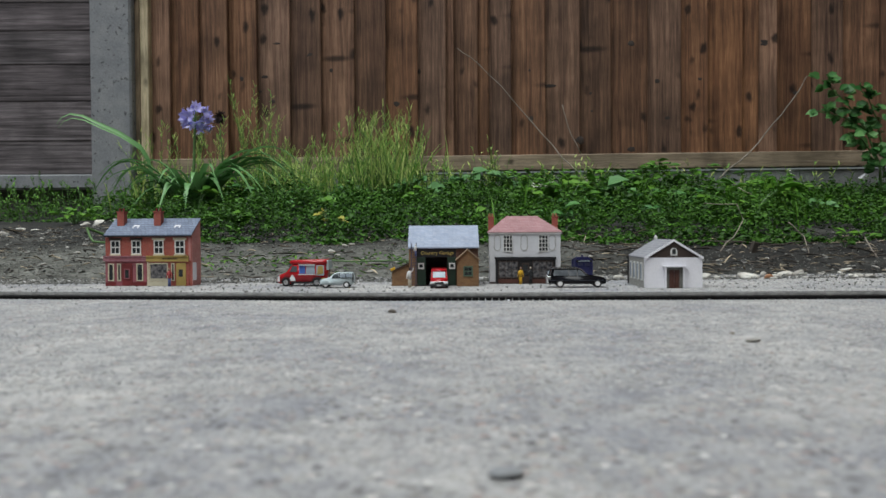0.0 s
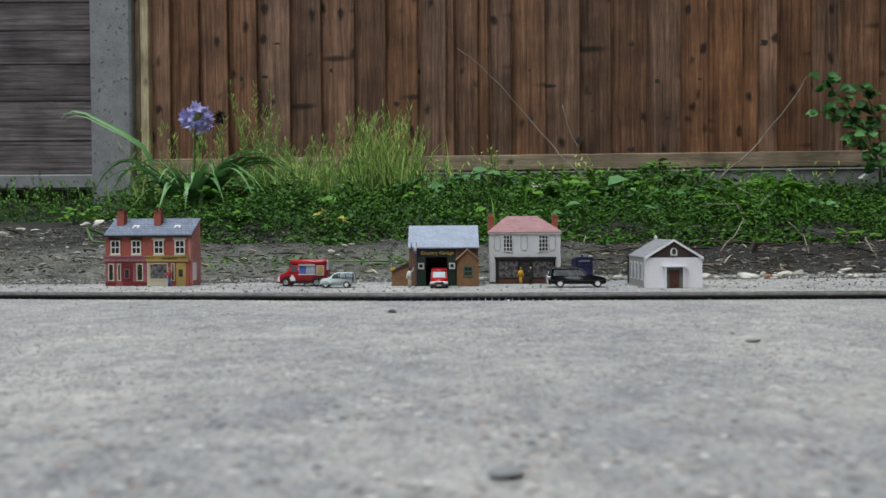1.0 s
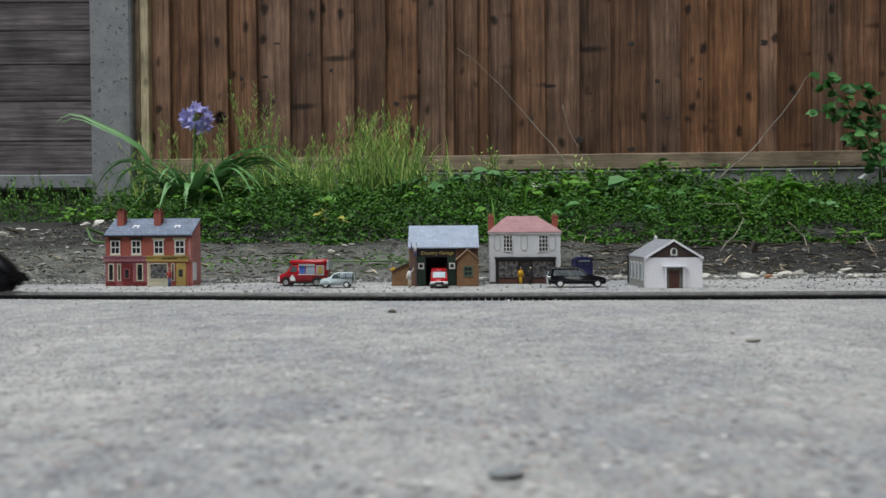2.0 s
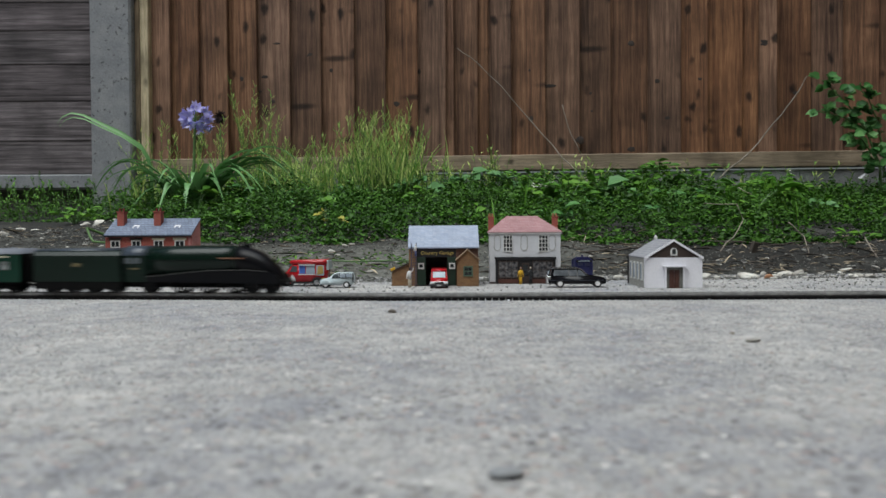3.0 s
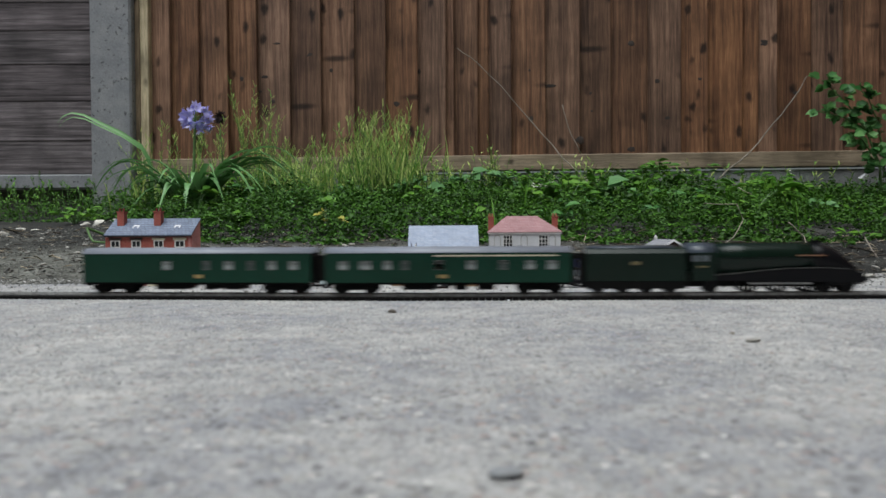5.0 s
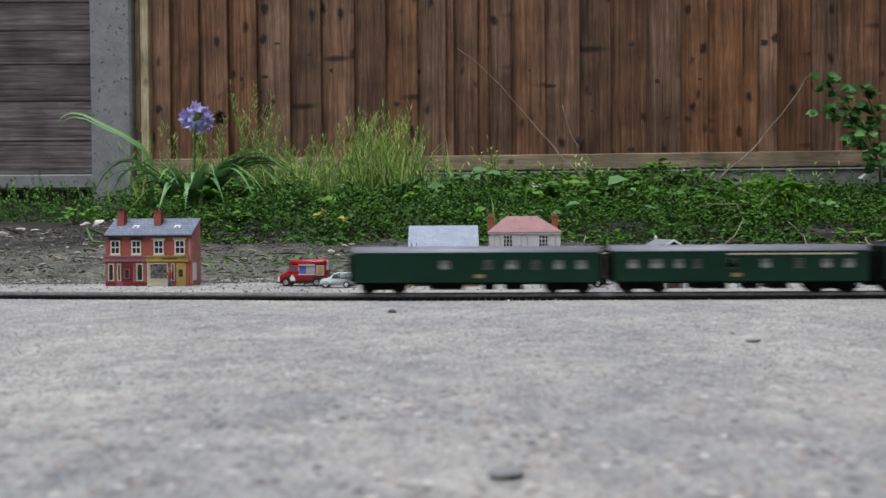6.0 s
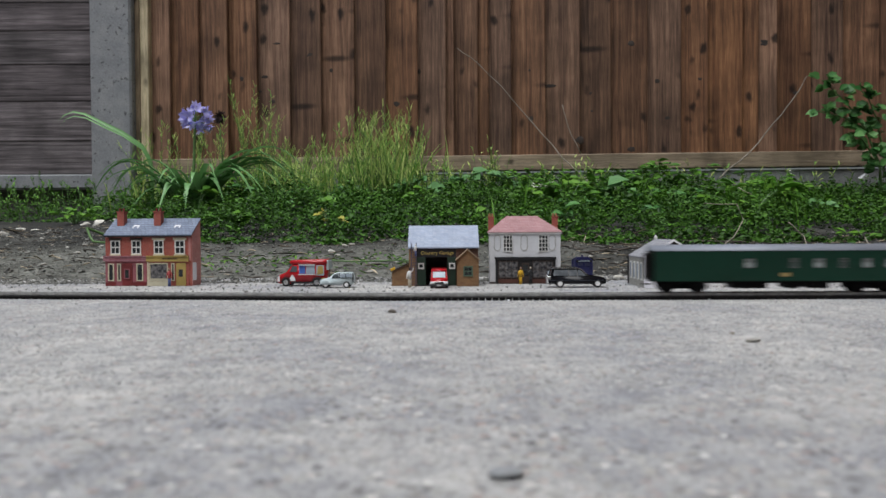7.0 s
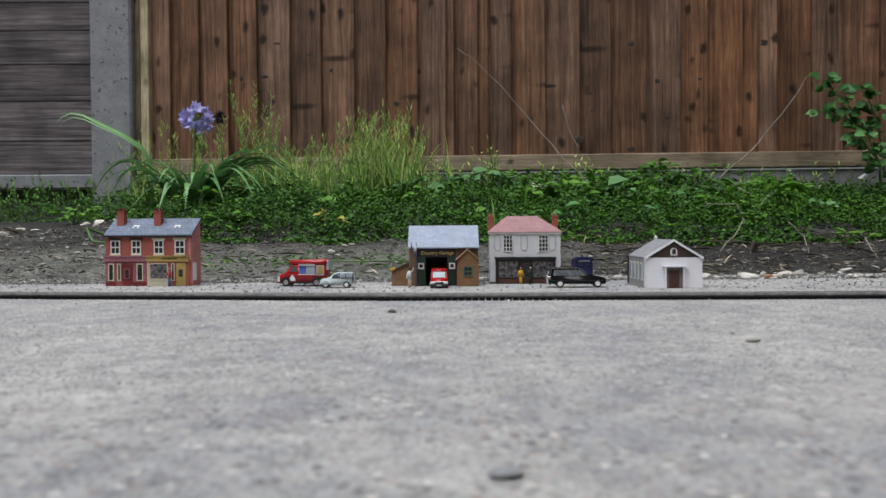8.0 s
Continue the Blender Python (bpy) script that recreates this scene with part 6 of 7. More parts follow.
def weed_stalks(name, spots, label, leaf="grass", leaf_n=16, leaf_len=0.02, width=0.0042, lean=0.15, rise=(0.6, 2.2)):
    """Upright stalks with many narrow leaves: spots are (x, y, height)."""
    g = thing(name, label, "weeds", kind="stuff")
    bm = bmesh.new()
    lv = Leaves()
    for x, y, h in spots:
        z = bank(x, y)
        lx, ly = RNG.normal(0, lean), RNG.normal(-0.05, lean)
        pts = [Vector((x + lx * h * u * u, y + ly * h * u * u, z + h * u)) for u in (0, 0.35, 0.7, 1.0)]
        tube(bm, pts, 0.0013, 0.0005, 4)
        m = max(4, int(leaf_n * h / 0.15))
        u = RNG.uniform(0.15, 1.0, m)
        p = np.stack([x + lx * h * u * u, y + ly * h * u * u, z + h * u], 1)
        a = RNG.uniform(0, 6.2832, m)
        e = RNG.uniform(*rise, m)
        lv.add(p, np.stack([np.cos(a), np.sin(a), e], 1), (0, -0.3, 1), leaf_len * RNG.uniform(0.5, 1.4, m), width * RNG.uniform(0.6, 1.3, m), 0.3, 0.1)
    part("stalk", bm, "stem", g)["kind"] = "stuff"
    lv.make("foliage", leaf, g)["kind"] = "stuff"


def grass_tuft(name, cx, cy, n, spread, h, label, mt="grass"):
    lv = Leaves()
    for _ in range(n):
        x, y = cx + RNG.normal(0, spread), cy + RNG.normal(0, spread * 0.5)
        z = bank(x, y)
        a, L, b = RNG.uniform(0, 6.2832), h * RNG.uniform(0.5, 1.1), RNG.uniform(0.1, 0.6)
        u = np.linspace(0, 1, 6)
        lv.blade(np.stack([x + math.cos(a) * L * b * u ** 2, y + math.sin(a) * L * b * u ** 2, z + L * u * (1 - 0.3 * b * u)], 1), RNG.uniform(0.002, 0.004), (0.3, -1, 0.2))
    tagged(lv.make(name, mt), label, "grass", kind="stuff")


def arch_leaf(base, tip, rise, width, lv, droop=0.3):
    base, tip = Vector(base), Vector(tip)
    pts = []
    for i in range(12):
        u = i / 11
        p = base.lerp(tip, u)
        p.z += rise * 4 * u * (1 - u) * (1 + droop * (u - 0.5))
        pts.append(tuple(p))
    lv.blade(pts, width)


def agapanthus():
    bx, by = -0.655, 2.08
    bz = bank(bx, by)
    g = thing("agapanthus", "lilac agapanthus in flower with long arching strap leaves", "flowering plant", pose(bx, by, bz))
    rnd = random.Random(3)
    tips = [(-0.15, -0.05, 0.02), (-0.11, -0.10, -0.015), (0.24, -0.02, 0.10), (0.20, 0.05, 0.115), (0.17, -0.06, 0.05), (0.10, -0.1, 0.02), (-0.04, -0.12, -0.02), (0.05, 0.02, 0.15),
            (0.25, 0.06, 0.07), (-0.09, 0.04, 0.09), (0.13, 0.1, 0.12), (0.02, -0.12, 0.0), (-0.19, 0.02, 0.05), (0.20, -0.10, 0.02), (0.08, -0.06, 0.085), (-0.06, -0.05, 0.06),
            (0.28, 0.0, 0.05), (0.15, 0.02, 0.14), (-0.13, -0.09, 0.03), (0.18, -0.13, -0.01)]
    for _ in range(26):
        q = rnd.uniform(-0.7, 3.7)
        w = rnd.uniform(0.10, 0.27)
        tips.append((w * math.cos(q) + 0.04, -abs(w * math.sin(q)) * 0.5, rnd.uniform(0.02, 0.12)))
    for i, (x, y, z) in enumerate(tips):
        lv = Leaves()
        arch_leaf((rnd.uniform(-0.03, 0.03), rnd.uniform(-0.02, 0.02), -0.01), (x * 1.15, y, z * 0.8), 0.035 + 0.34 * math.hypot(x, y) * rnd.uniform(0.6, 1.15), rnd.uniform(0.014, 0.022), lv)
        lv.make("leaf", "strap", g)
    head = Vector((0.008, 0.02, 0.371 - bz))
    bm = bmesh.new()
    tube(bm, [(0.0, 0.01, -0.01), (0.004, 0.02, 0.14), tuple(head)], 0.0042, 0.0034, 8)
    part("flower_stalk", bm, "stem", g)
    fh = Leaves()
    bm = bmesh.new()
    for i in range(38):
        u, a = rnd.uniform(-0.85, 1), rnd.uniform(0, 6.2832)
        r = math.sqrt(1 - u * u)
        d = Vector((r * math.cos(a), r * math.sin(a), u))
        L = rnd.uniform(0.016, 0.042)
        c = head + d * L
        tube(bm, [tuple(head), tuple(c)], 0.0006, n=3)
        s = d.orthogonal().normalized()
        t = d.cross(s)
        for q in range(6):
            b = 6.2832 * q / 6 + rnd.random()
            w = d * 0.75 + (s * math.cos(b) + t * math.sin(b)) * 0.9
            fh.add([tuple(c)], [tuple(w)], [tuple(-d)], rnd.uniform(0.015, 0.021), 0.0082, 0.2, -0.1)
    f = fh.make("flower_head", "petal", g)
    f["label"] = "round head of lilac-blue florets"
    part("floret_stalks", bm, "stem", f)
    dead = thing("withered_flower", "dark brown withered flower head on a thin stalk", "dead flower", pose(-0.638, 2.30, bank(-0.638, 2.30)))
    bm, wl = bmesh.new(), Leaves()
    top = Vector((0, 0, 0.398 - bank(-0.638, 2.30)))
    tube(bm, [(0.01, 0, -0.01), (0.006, 0, 0.12), tuple(top)], 0.0022, 0.0016, 6)
    part("stalk", bm, "stem", dead)
    for _ in range(110):
        d = Vector((rnd.gauss(0, 1), rnd.gauss(0, 1), rnd.gauss(0, 1.2))).normalized()
        wl.add([tuple(top + d * rnd.uniform(0, 0.012))], [tuple(d + Vector((0, 0, -0.4)))], [(rnd.uniform(-1, 1), -1, 0.3)], rnd.uniform(0.008, 0.016), 0.005, 0.3, 0.3)
    wl.make("seed_head", "withered", dead)
    return g


def long_leaf():
    """The long arching blade that sways in front of the post."""
    bx, by = -0.765, 2.12
    bz = bank(bx, by)
    g = thing("arching_leaf", "single long green leaf arching beside the concrete post", "leaf", pose(bx, by, bz))
    lv = Leaves()
    path = ((-0.765, 0.0), (-0.768, 0.16), (-0.7705, 0.237), (-0.779, 0.267), (-0.797, 0.297), (-0.848, 0.331), (-0.900, 0.355), (-0.945, 0.377), (-0.975, 0.382), (-0.997, 0.373), (-1.011, 0.355))
    pts = [(x - bx, -0.002 * i, max(z - bz, 0)) for i, (x, z) in enumerate(path)]
    lv.blade(pts, 0.011, (0, -0.8, 0.6))
    lv.blade([(x * 0.985 + 0.004, y - 0.006, z * 0.955) for x, y, z in pts], 0.006, (0, -0.8, 0.6))
    lv.make("blade", "strap", g)
    return g


def broadleaf_weed(name, x, y, h, n, size, label, mt="leaf_light", spread=0.05, wide=0.55, dark=False):
    z = bank(x, y)
    g = thing(name, label, "weed", pose(x, y, z), "broad-leaved weeds")
    bm, lv = bmesh.new(), Leaves()
    for i in range(n):
        a = RNG.uniform(0, 6.2832)
        r, q = spread * math.sqrt(RNG.random()), RNG.uniform(0.3, 1.0)
        e = Vector((r * math.cos(a), r * math.sin(a) * 0.6, h * q))
        tube(bm, [(0, 0, -0.005), (e.x * 0.4, e.y * 0.4, e.z * 0.6), tuple(e)], 0.0015, 0.0007, 4)
        for j in range(3):
            b = a + RNG.normal(0, 0.9)
            s = size * RNG.uniform(0.6, 1.2)
            lv.add([tuple(e - Vector((0, 0, 0.25 * h * q * j / 3)))], [(math.cos(b), math.sin(b) - 0.3, RNG.uniform(-0.1, 0.5))], [(RNG.normal(0, 0.3), -0.4, 1)], s, s * wide, 0.25, 0.25)
    part("stalk", bm, "stem", g)["kind"] = "stuff"
    lv.make("foliage", mt, g)["kind"] = "stuff"


def rose_bush():
    bx, by = 1.205, 2.28
    bz = bank(bx, by)
    g = thing("rose_bush", "dark green leafy shrub shoot against the fence", "shrub", pose(bx, by, bz))
    rnd = random.Random(8)
    shoots = [[(0.05, 0, 0), (0.04, 0, 0.12), (0.0, 0, 0.22), (-0.05, 0, 0.29), (-0.105, 0, 0.345), (-0.13, -0.01, 0.36)],
              [(0.05, 0.01, 0), (0.06, 0.01, 0.14), (0.03, 0, 0.25), (0.0, -0.01, 0.31), (-0.03, -0.01, 0.34)],
              [(0.04, 0, 0), (0.03, -0.02, 0.12), (-0.02, -0.02, 0.19), (-0.06, -0.02, 0.21)],
              [(0.06, 0.02, 0), (0.08, 0.02, 0.13), (0.10, 0.02, 0.24)], [(0.08, 0, 0), (0.14, 0, 0.1), (0.17, 0, 0.2)],
              [(0.0, 0, 0.22), (-0.06, 0, 0.255), (-0.14, 0, 0.275)]]
    for pts in shoots:
        bm = bmesh.new()
        tube(bm, pts, 0.0035, 0.0015, 6)
        s = part("shoot", bm, "stem", g)
        lv = Leaves()
        P = [Vector(p) for p in pts]
        for i in range(len(P) - 1):
            for q in range(9):
                if i == 0 and q < 3:
                    continue
                c = P[i].lerp(P[i + 1], rnd.random())
                a = rnd.uniform(0, 6.2832)
                d = Vector((math.cos(a), math.sin(a) - 0.2, rnd.uniform(-0.3, 0.6))).normalized()
                for k in range(3):
                    b = d + Vector((rnd.uniform(-0.7, 0.7), rnd.uniform(-0.7, 0.7), rnd.uniform(-0.5, 0.4))) * (k > 0)
                    L = rnd.uniform(0.022, 0.034)
                    lv.add([tuple(c + d * 0.015)], [tuple(b)], [(rnd.uniform(-0.5, 0.5), -1.0, 0.6)], L, L * 0.75, 0.2, 0.25)
        lv.make("foliage", "leaf_dark", s)


def twig(name, pts, r0, r1, label, mt="twig"):
    bm = bmesh.new()
    P = [Vector(p) for p in pts]
    out = [P[0]]
    for a, b in zip(P, P[1:]):
        for u in (0.33, 0.66, 1.0):
            p = a.lerp(b, u)
            if u < 1:
                p += Vector((random.uniform(-1, 1), random.uniform(-1, 1), random.uniform(-1, 1))) * (b - a).length * 0.025
            out.append(p)
    tube(bm, out, r0, r1, 5)
    return tagged(part(name, bm, mt, None, "", True), label, "twig", "dry stems")


def rough_stone(rnd, size):
    bm = bmesh.new()
    bmesh.ops.create_icosphere(bm, subdivisions=2, radius=0.5)
    o = Vector((rnd.uniform(0, 99), rnd.uniform(0, 99), 0))
    sx, sy, sz = rnd.uniform(0.8, 1.5), rnd.uniform(0.6, 1.0), rnd.uniform(0.22, 0.5)
    for v in bm.verts:
        k = 1 + 0.45 * noise.noise(v.co * 1.8 + o)
        v.co = Vector((v.co.x * sx * k, v.co.y * sy * k, v.co.z * sz * k)) * size
    return bm


def stones():
    rnd = random.Random(21)
    meshes = []
    for i in range(6):
        o = part("stone", rough_stone(rnd, 0.02), "stone", None, "", i % 2 == 0)
        meshes.append(o)
    spots = []
    for i in range(90):
        spots.append((rnd.uniform(0.30, 0.95), rnd.uniform(1.10, 1.36), rnd.uniform(0.2, 0.75)))
    for i in range(26):
        spots.append((rnd.uniform(-1.2, -0.78), rnd.uniform(1.62, 2.0), rnd.uniform(0.5, 1.5)))
    for i in range(40):
        spots.append((rnd.uniform(-0.9, 0.3), rnd.uniform(1.25, 1.6), rnd.uniform(0.25, 0.7)))
    for i in range(14):
        spots.append((rnd.uniform(-0.7, 0.7), rnd.uniform(0.9, 1.25), rnd.uniform(0.12, 0.22)))
    for i in range(16):
        spots.append((rnd.uniform(0.36, 0.80), rnd.uniform(1.09, 1.20), rnd.uniform(0.7, 1.3)))
    for i in range(3):
        spots.append((rnd.uniform(0.215, 0.25), rnd.uniform(1.10, 1.15), rnd.uniform(0.7, 1.1)))
    for i, (x, y, s) in enumerate(spots):
        o = meshes[i] if i < 6 else new("stone", meshes[i % 6].data)
        z = bank(x, y) if y > 1.24 else lift(x)
        o.matrix_world = pose(x, y, z + 0.002 * s, rnd.uniform(-15, 15), rnd.uniform(-15, 15), rnd.uniform(0, 360)) @ Matrix.Scale(s, 4)
        tagged(o, "small pale stone chip lying on the ground", "stone", "loose stones")
    # gravel and crumbs on the soil and slab
    k = 24000
    x, y = 1.3 - 2.6 * RNG.random(k) ** 0.55, 1.10 + RNG.random(k) ** 1.5 * 0.75
    s = RNG.uniform(0.0008, 0.0030, k) * (1 + (RNG.random(k) < 0.06) * 1.2)
    x, y, s = x.tolist(), y.tolist(), s.tolist()
    kf = 2400
    x += (0.95 - 1.6 * RNG.random(kf) ** 1.8).tolist()
    y += (1.18 - 0.26 * RNG.random(kf) ** 1.6).tolist()
    s += RNG.uniform(0.0006, 0.0022, kf).tolist()
    V, F = [], []
    base = np.array([(1, 0, 0), (-1, 0, 0), (0, 1, 0), (0, -1, 0), (0, 0, 0.7), (0, 0, -0.7)], float)
    for a, b, c in zip(x, y, s):
        q = Euler((rnd.uniform(0, 6), rnd.uniform(0, 6), rnd.uniform(0, 6))).to_matrix()
        z = (bank(a, b) if b > 1.24 else lift(a)) + c * 0.2
        n = len(V)
        for p in base:
            w = q @ Vector(p * (c * rnd.uniform(0.6, 1.2)))
            V.append((a + w.x, b + w.y, z + w.z * 0.7))
        F += [(n, n + 2, n + 4), (n + 2, n + 1, n + 4), (n + 1, n + 3, n + 4), (n + 3, n, n + 4), (n + 2, n, n + 5), (n + 1, n + 2, n + 5), (n + 3, n + 1, n + 5), (n, n + 3, n + 5)]
    tagged(mesh_from("gravel", V, F, "gravel"), "scattered grey and pale gravel crumbs on soil and slab", "gravel", kind="stuff")


def plants():
    ground_cover()
    r = RNG
    # tall weeds against the fence
    spots = []
    for _ in range(230):
        x = r.uniform(-0.48, -0.07)
        top = 0.165 + 0.10 * math.exp(-((x + 0.16) / 0.12) ** 2)
        spots.append((x, r.uniform(2.22, 2.41), top * (0.3 + 0.75 * r.random() ** 1.4)))
    weed_stalks("tall_weeds", spots, "tall yellow-green weeds with narrow leaves against the fence", leaf="grass", leaf_n=22, leaf_len=0.025, width=0.0021, rise=(1.0, 4.5))
    spots = [(r.uniform(-0.88, -0.42), r.uniform(2.2, 2.42), 0.06 + 0.21 * r.random() ** 1.9) for _ in range(95)]
    spots += [(-0.585 + r.normal(0, 0.008), 2.40, r.uniform(0.2, 0.37)) for _ in range(7)] + [(-0.515 + r.normal(0, 0.012), 2.38, r.uniform(0.15, 0.33)) for _ in range(10)]
    weed_stalks("thin_weeds", spots, "thin upright green weeds beside the flower", leaf="grass", leaf_n=19, leaf_len=0.020, width=0.0022, rise=(0.8, 3.5))
    spots = [(0.145 + r.normal(0, 0.018), r.uniform(2.36, 2.42), r.uniform(0.06, 0.17)) for _ in range(16)]
    spots += [(r.uniform(-0.05, 0.14), r.uniform(2.3, 2.42), r.uniform(0.05, 0.14)) for _ in range(22)]
    spots += [(r.uniform(0.15, 1.2), r.uniform(2.3, 2.42), r.uniform(0.04, 0.12)) for _ in range(60)]
    weed_stalks("low_weeds", spots, "short thin weeds along the gravel board", leaf="grass", leaf_n=14)
    spots = [(r.uniform(-1.5, -0.9), r.uniform(2.22, 2.41), r.uniform(0.03, 0.13)) for _ in range(110)]
    weed_stalks("fine_weeds", spots, "fine green weeds under the weathered fence panel", leaf="leaf_light", leaf_n=22, leaf_len=0.012)
    for x, y, n, s, h in ((-0.30, 2.28, 40, 0.11, 0.20), (-0.13, 2.30, 50, 0.07, 0.25), (0.25, 2.1, 14, 0.05, 0.12), (0.38, 2.2, 14, 0.04, 0.14), (0.52, 2.05, 16, 0.05, 0.11), (0.62, 2.2, 14, 0.05, 0.13), (0.88, 2.1, 14, 0.05, 0.12), (0.98, 2.25, 16, 0.06, 0.12), (0.17, 1.95, 12, 0.04, 0.12), (0.20, 1.68, 10, 0.03, 0.10), (-0.5, 2.3, 30, 0.10, 0.16), (0.0, 2.35, 20, 0.08, 0.12), (0.75, 1.75, 14, 0.05, 0.09), (0.78, 1.95, 20, 0.03, 0.15), (-0.78, 2.2, 30, 0.08, 0.15)):
        grass_tuft("grass_tuft", x, y, n, s, h, "tuft of thin green grass blades on the bank", "leaf_light" if x > 0.1 else "grass")
    # broad-leaved weeds along the top of the bank
    for i in range(52):
        x, y = r.uniform(0.20, 0.98), r.uniform(1.98, 2.38)
        broadleaf_weed("nettle_weed", x, y, r.uniform(0.05, 0.115), 9, r.uniform(0.022, 0.040), "leafy green weed with pointed leaves on the bank", "leaf_light" if i % 2 else "leaf_mid", 0.06)
    for i in range(26):
        x, y = r.uniform(-0.7, 0.9), r.uniform(1.65, 2.3)
        broadleaf_weed("broad_weed", x, y, r.uniform(0.035, 0.07), 5, r.uniform(0.02, 0.035), "low leafy weed growing through the ground cover", "leaf_light" if i % 2 else "leaf_dark", 0.04, 0.7)
    for x, y, s in ((-0.145, 2.31, 0.062), (-0.11, 2.33, 0.05), (0.03, 2.30, 0.065), (0.075, 2.31, 0.05), (0.19, 2.28, 0.055), (-0.08, 2.25, 0.04), (0.40, 2.0, 0.05), (0.93, 1.95, 0.04)):
        broadleaf_weed("mallow", x, y, 0.075, 3, s, "mallow plant with large round pale green leaves", "leaf_round", 0.03, 0.95)
    broadleaf_weed("yellow_weed", -0.235, 1.66, 0.055, 5, 0.02, "small yellowing weed at the foot of the bank", "leaf_yellow", 0.02, 0.6)
    for x, y, n in ((0.236, 2.04, 2), (0.250, 2.02, 2), (0.292, 2.03, 3)):
        broadleaf_weed("daisy_weed", x, y, 0.080, n, 0.017, "weed with white flowers", "white_petal", 0.035, 0.8)
    for x in (0.98, 1.0, 1.03, 1.09, 0.88):
        broadleaf_weed("small_flower", x, 2.32, r.uniform(0.085, 0.12), 1, 0.008, "thin weed with a tiny white flower", "white_petal", 0.004, 0.9)
    broadleaf_weed("fern_weed", 0.705, 1.82, 0.10, 14, 0.060, "arching leafy weed at the foot of the bank", "leaf_light", 0.10, 0.34)
    broadleaf_weed("soil_weed", 0.80, 1.52, 0.03, 5, 0.022, "small weed on bare soil", "leaf_light", 0.04, 0.5)
    broadleaf_weed("soil_weed", 0.73, 1.45, 0.02, 5, 0.016, "small weed on bare soil", "leaf", 0.05, 0.6)
    broadleaf_weed("soil_weed", -0.93, 2.02, 0.04, 8, 0.03, "small weed at the foot of the post", "leaf_light", 0.06, 0.5)
    # dry stems
    twig("bramble", [(0.047, 2.42, 0.62), (0.105, 2.43, 0.58), (0.209, 2.43, 0.471), (0.303, 2.42, 0.358), (0.382, 2.38, 0.262), (0.434, 2.30, 0.197)], 0.0011, 0.0019, "long thin dry bramble stem against the fence")
    twig("dry_stem", [(0.364, 2.43, 0.450), (0.381, 2.43, 0.384), (0.418, 2.42, 0.302)], 0.0010, 0.0016, "thin pale dry stem against the fence")
    twig("dry_stem", [(1.10, 2.42, 0.53), (1.076, 2.42, 0.486), (1.022, 2.42, 0.412), (0.945, 2.40, 0.326), (0.825, 2.30, 0.245), (0.778, 2.25, 0.213)], 0.0014, 0.0024, "long pale dry stem leaning on the fence")
    twig("dry_stem", [(0.5405, 1.470, 0.1157), (0.553, 1.472, 0.0884), (0.537, 1.451, 0.070), (0.472, 1.360, 0.032)], 0.0008, 0.0013, "bent pale dry stem on the bank")
    twig("dry_stem", [(0.490, 1.500, 0.119), (0.5405, 1.470, 0.1157)], 0.0007, 0.0008, "pale dry stem lying on the leaves")
    twig("dry_stem", [(0.630, 1.460, 0.083), (0.655, 1.450, 0.056), (0.632, 1.380, 0.028)], 0.0010, 0.0011, "thin arched dry stem on the soil")
    twig("dry_stem", [(0.760, 1.440, 0.054), (0.749, 1.400, 0.037), (0.739, 1.360, 0.020)], 0.0013, 0.0015, "short pale stick standing in soil")
    twig("dry_stem", [(0.695, 1.950, 0.188), (0.714, 1.850, 0.149)], 0.0010, 0.0010, "thin dry stem lying on leaves")
    o = part("wood_chip", boxes((-0.006, 0.006, -0.004, 0.004, 0.0, 0.022), bev=0.001), "dark_twig")
    o.matrix_world = pose(0.545, 1.41, bank(0.545, 1.41) - 0.002, 12, 14, 20)
    tagged(o, "grey broken piece of wood in the soil", "wood chip")
    for x0, y0, x1, y1, s in ((0.45, 1.50, 0.60, 1.46, 0.004), (0.58, 1.44, 0.70, 1.50, 0.003), (0.85, 1.42, 1.1, 1.46, 0.003), (0.36, 1.46, 0.50, 1.55, 0.003), (0.70, 1.36, 0.86, 1.40, 0.0022), (0.24, 1.40, 0.40, 1.45, 0.0026), (-0.62, 1.50, -0.42, 1.46, 0.002)):
        twig("fallen_stick", [(x0, y0, bank(x0, y0) + s), ((x0 + x1) / 2, (y0 + y1) / 2, bank((x0 + x1) / 2, (y0 + y1) / 2) + s * 1.2), (x1, y1, bank(x1, y1) + s)], s * 0.6, s * 0.35, "dark fallen stick lying on the soil", "dark_twig")
    twig("runner_stem", [(-0.66, 1.60, bank(-0.66, 1.6) + 0.01), (-0.69, 1.55, bank(-0.69, 1.55) + 0.035), (-0.665, 1.52, bank(-0.66, 1.52) + 0.012), (-0.55, 1.50, bank(-0.55, 1.5) + 0.006)], 0.003, 0.002, "curled green runner stem on the soil", "stem")
    twig("runner_stem", [(-0.26, 1.33, bank(-0.26, 1.33) + 0.003), (-0.15, 1.32, bank(-0.15, 1.32) + 0.006), (-0.02, 1.34, bank(-0.02, 1.34) + 0.003)], 0.0015, 0.0012, "thin green runner lying on the soil", "stem")
    lv = Leaves()
    k = 260
    x = RNG.uniform(-0.42, 0.0, k)
    y = 1.35 + RNG.normal(0, 0.05, k)
    a = RNG.uniform(0, 6.28, k)
    lv.add(np.stack([x, y, bank_arr(x, y) + 0.002], 1), np.stack([np.cos(a), np.sin(a), RNG.uniform(0.1, 0.8, k)], 1), (0, 0, 1), RNG.uniform(0.006, 0.016, k), 0.004, 0.3, 0.2)
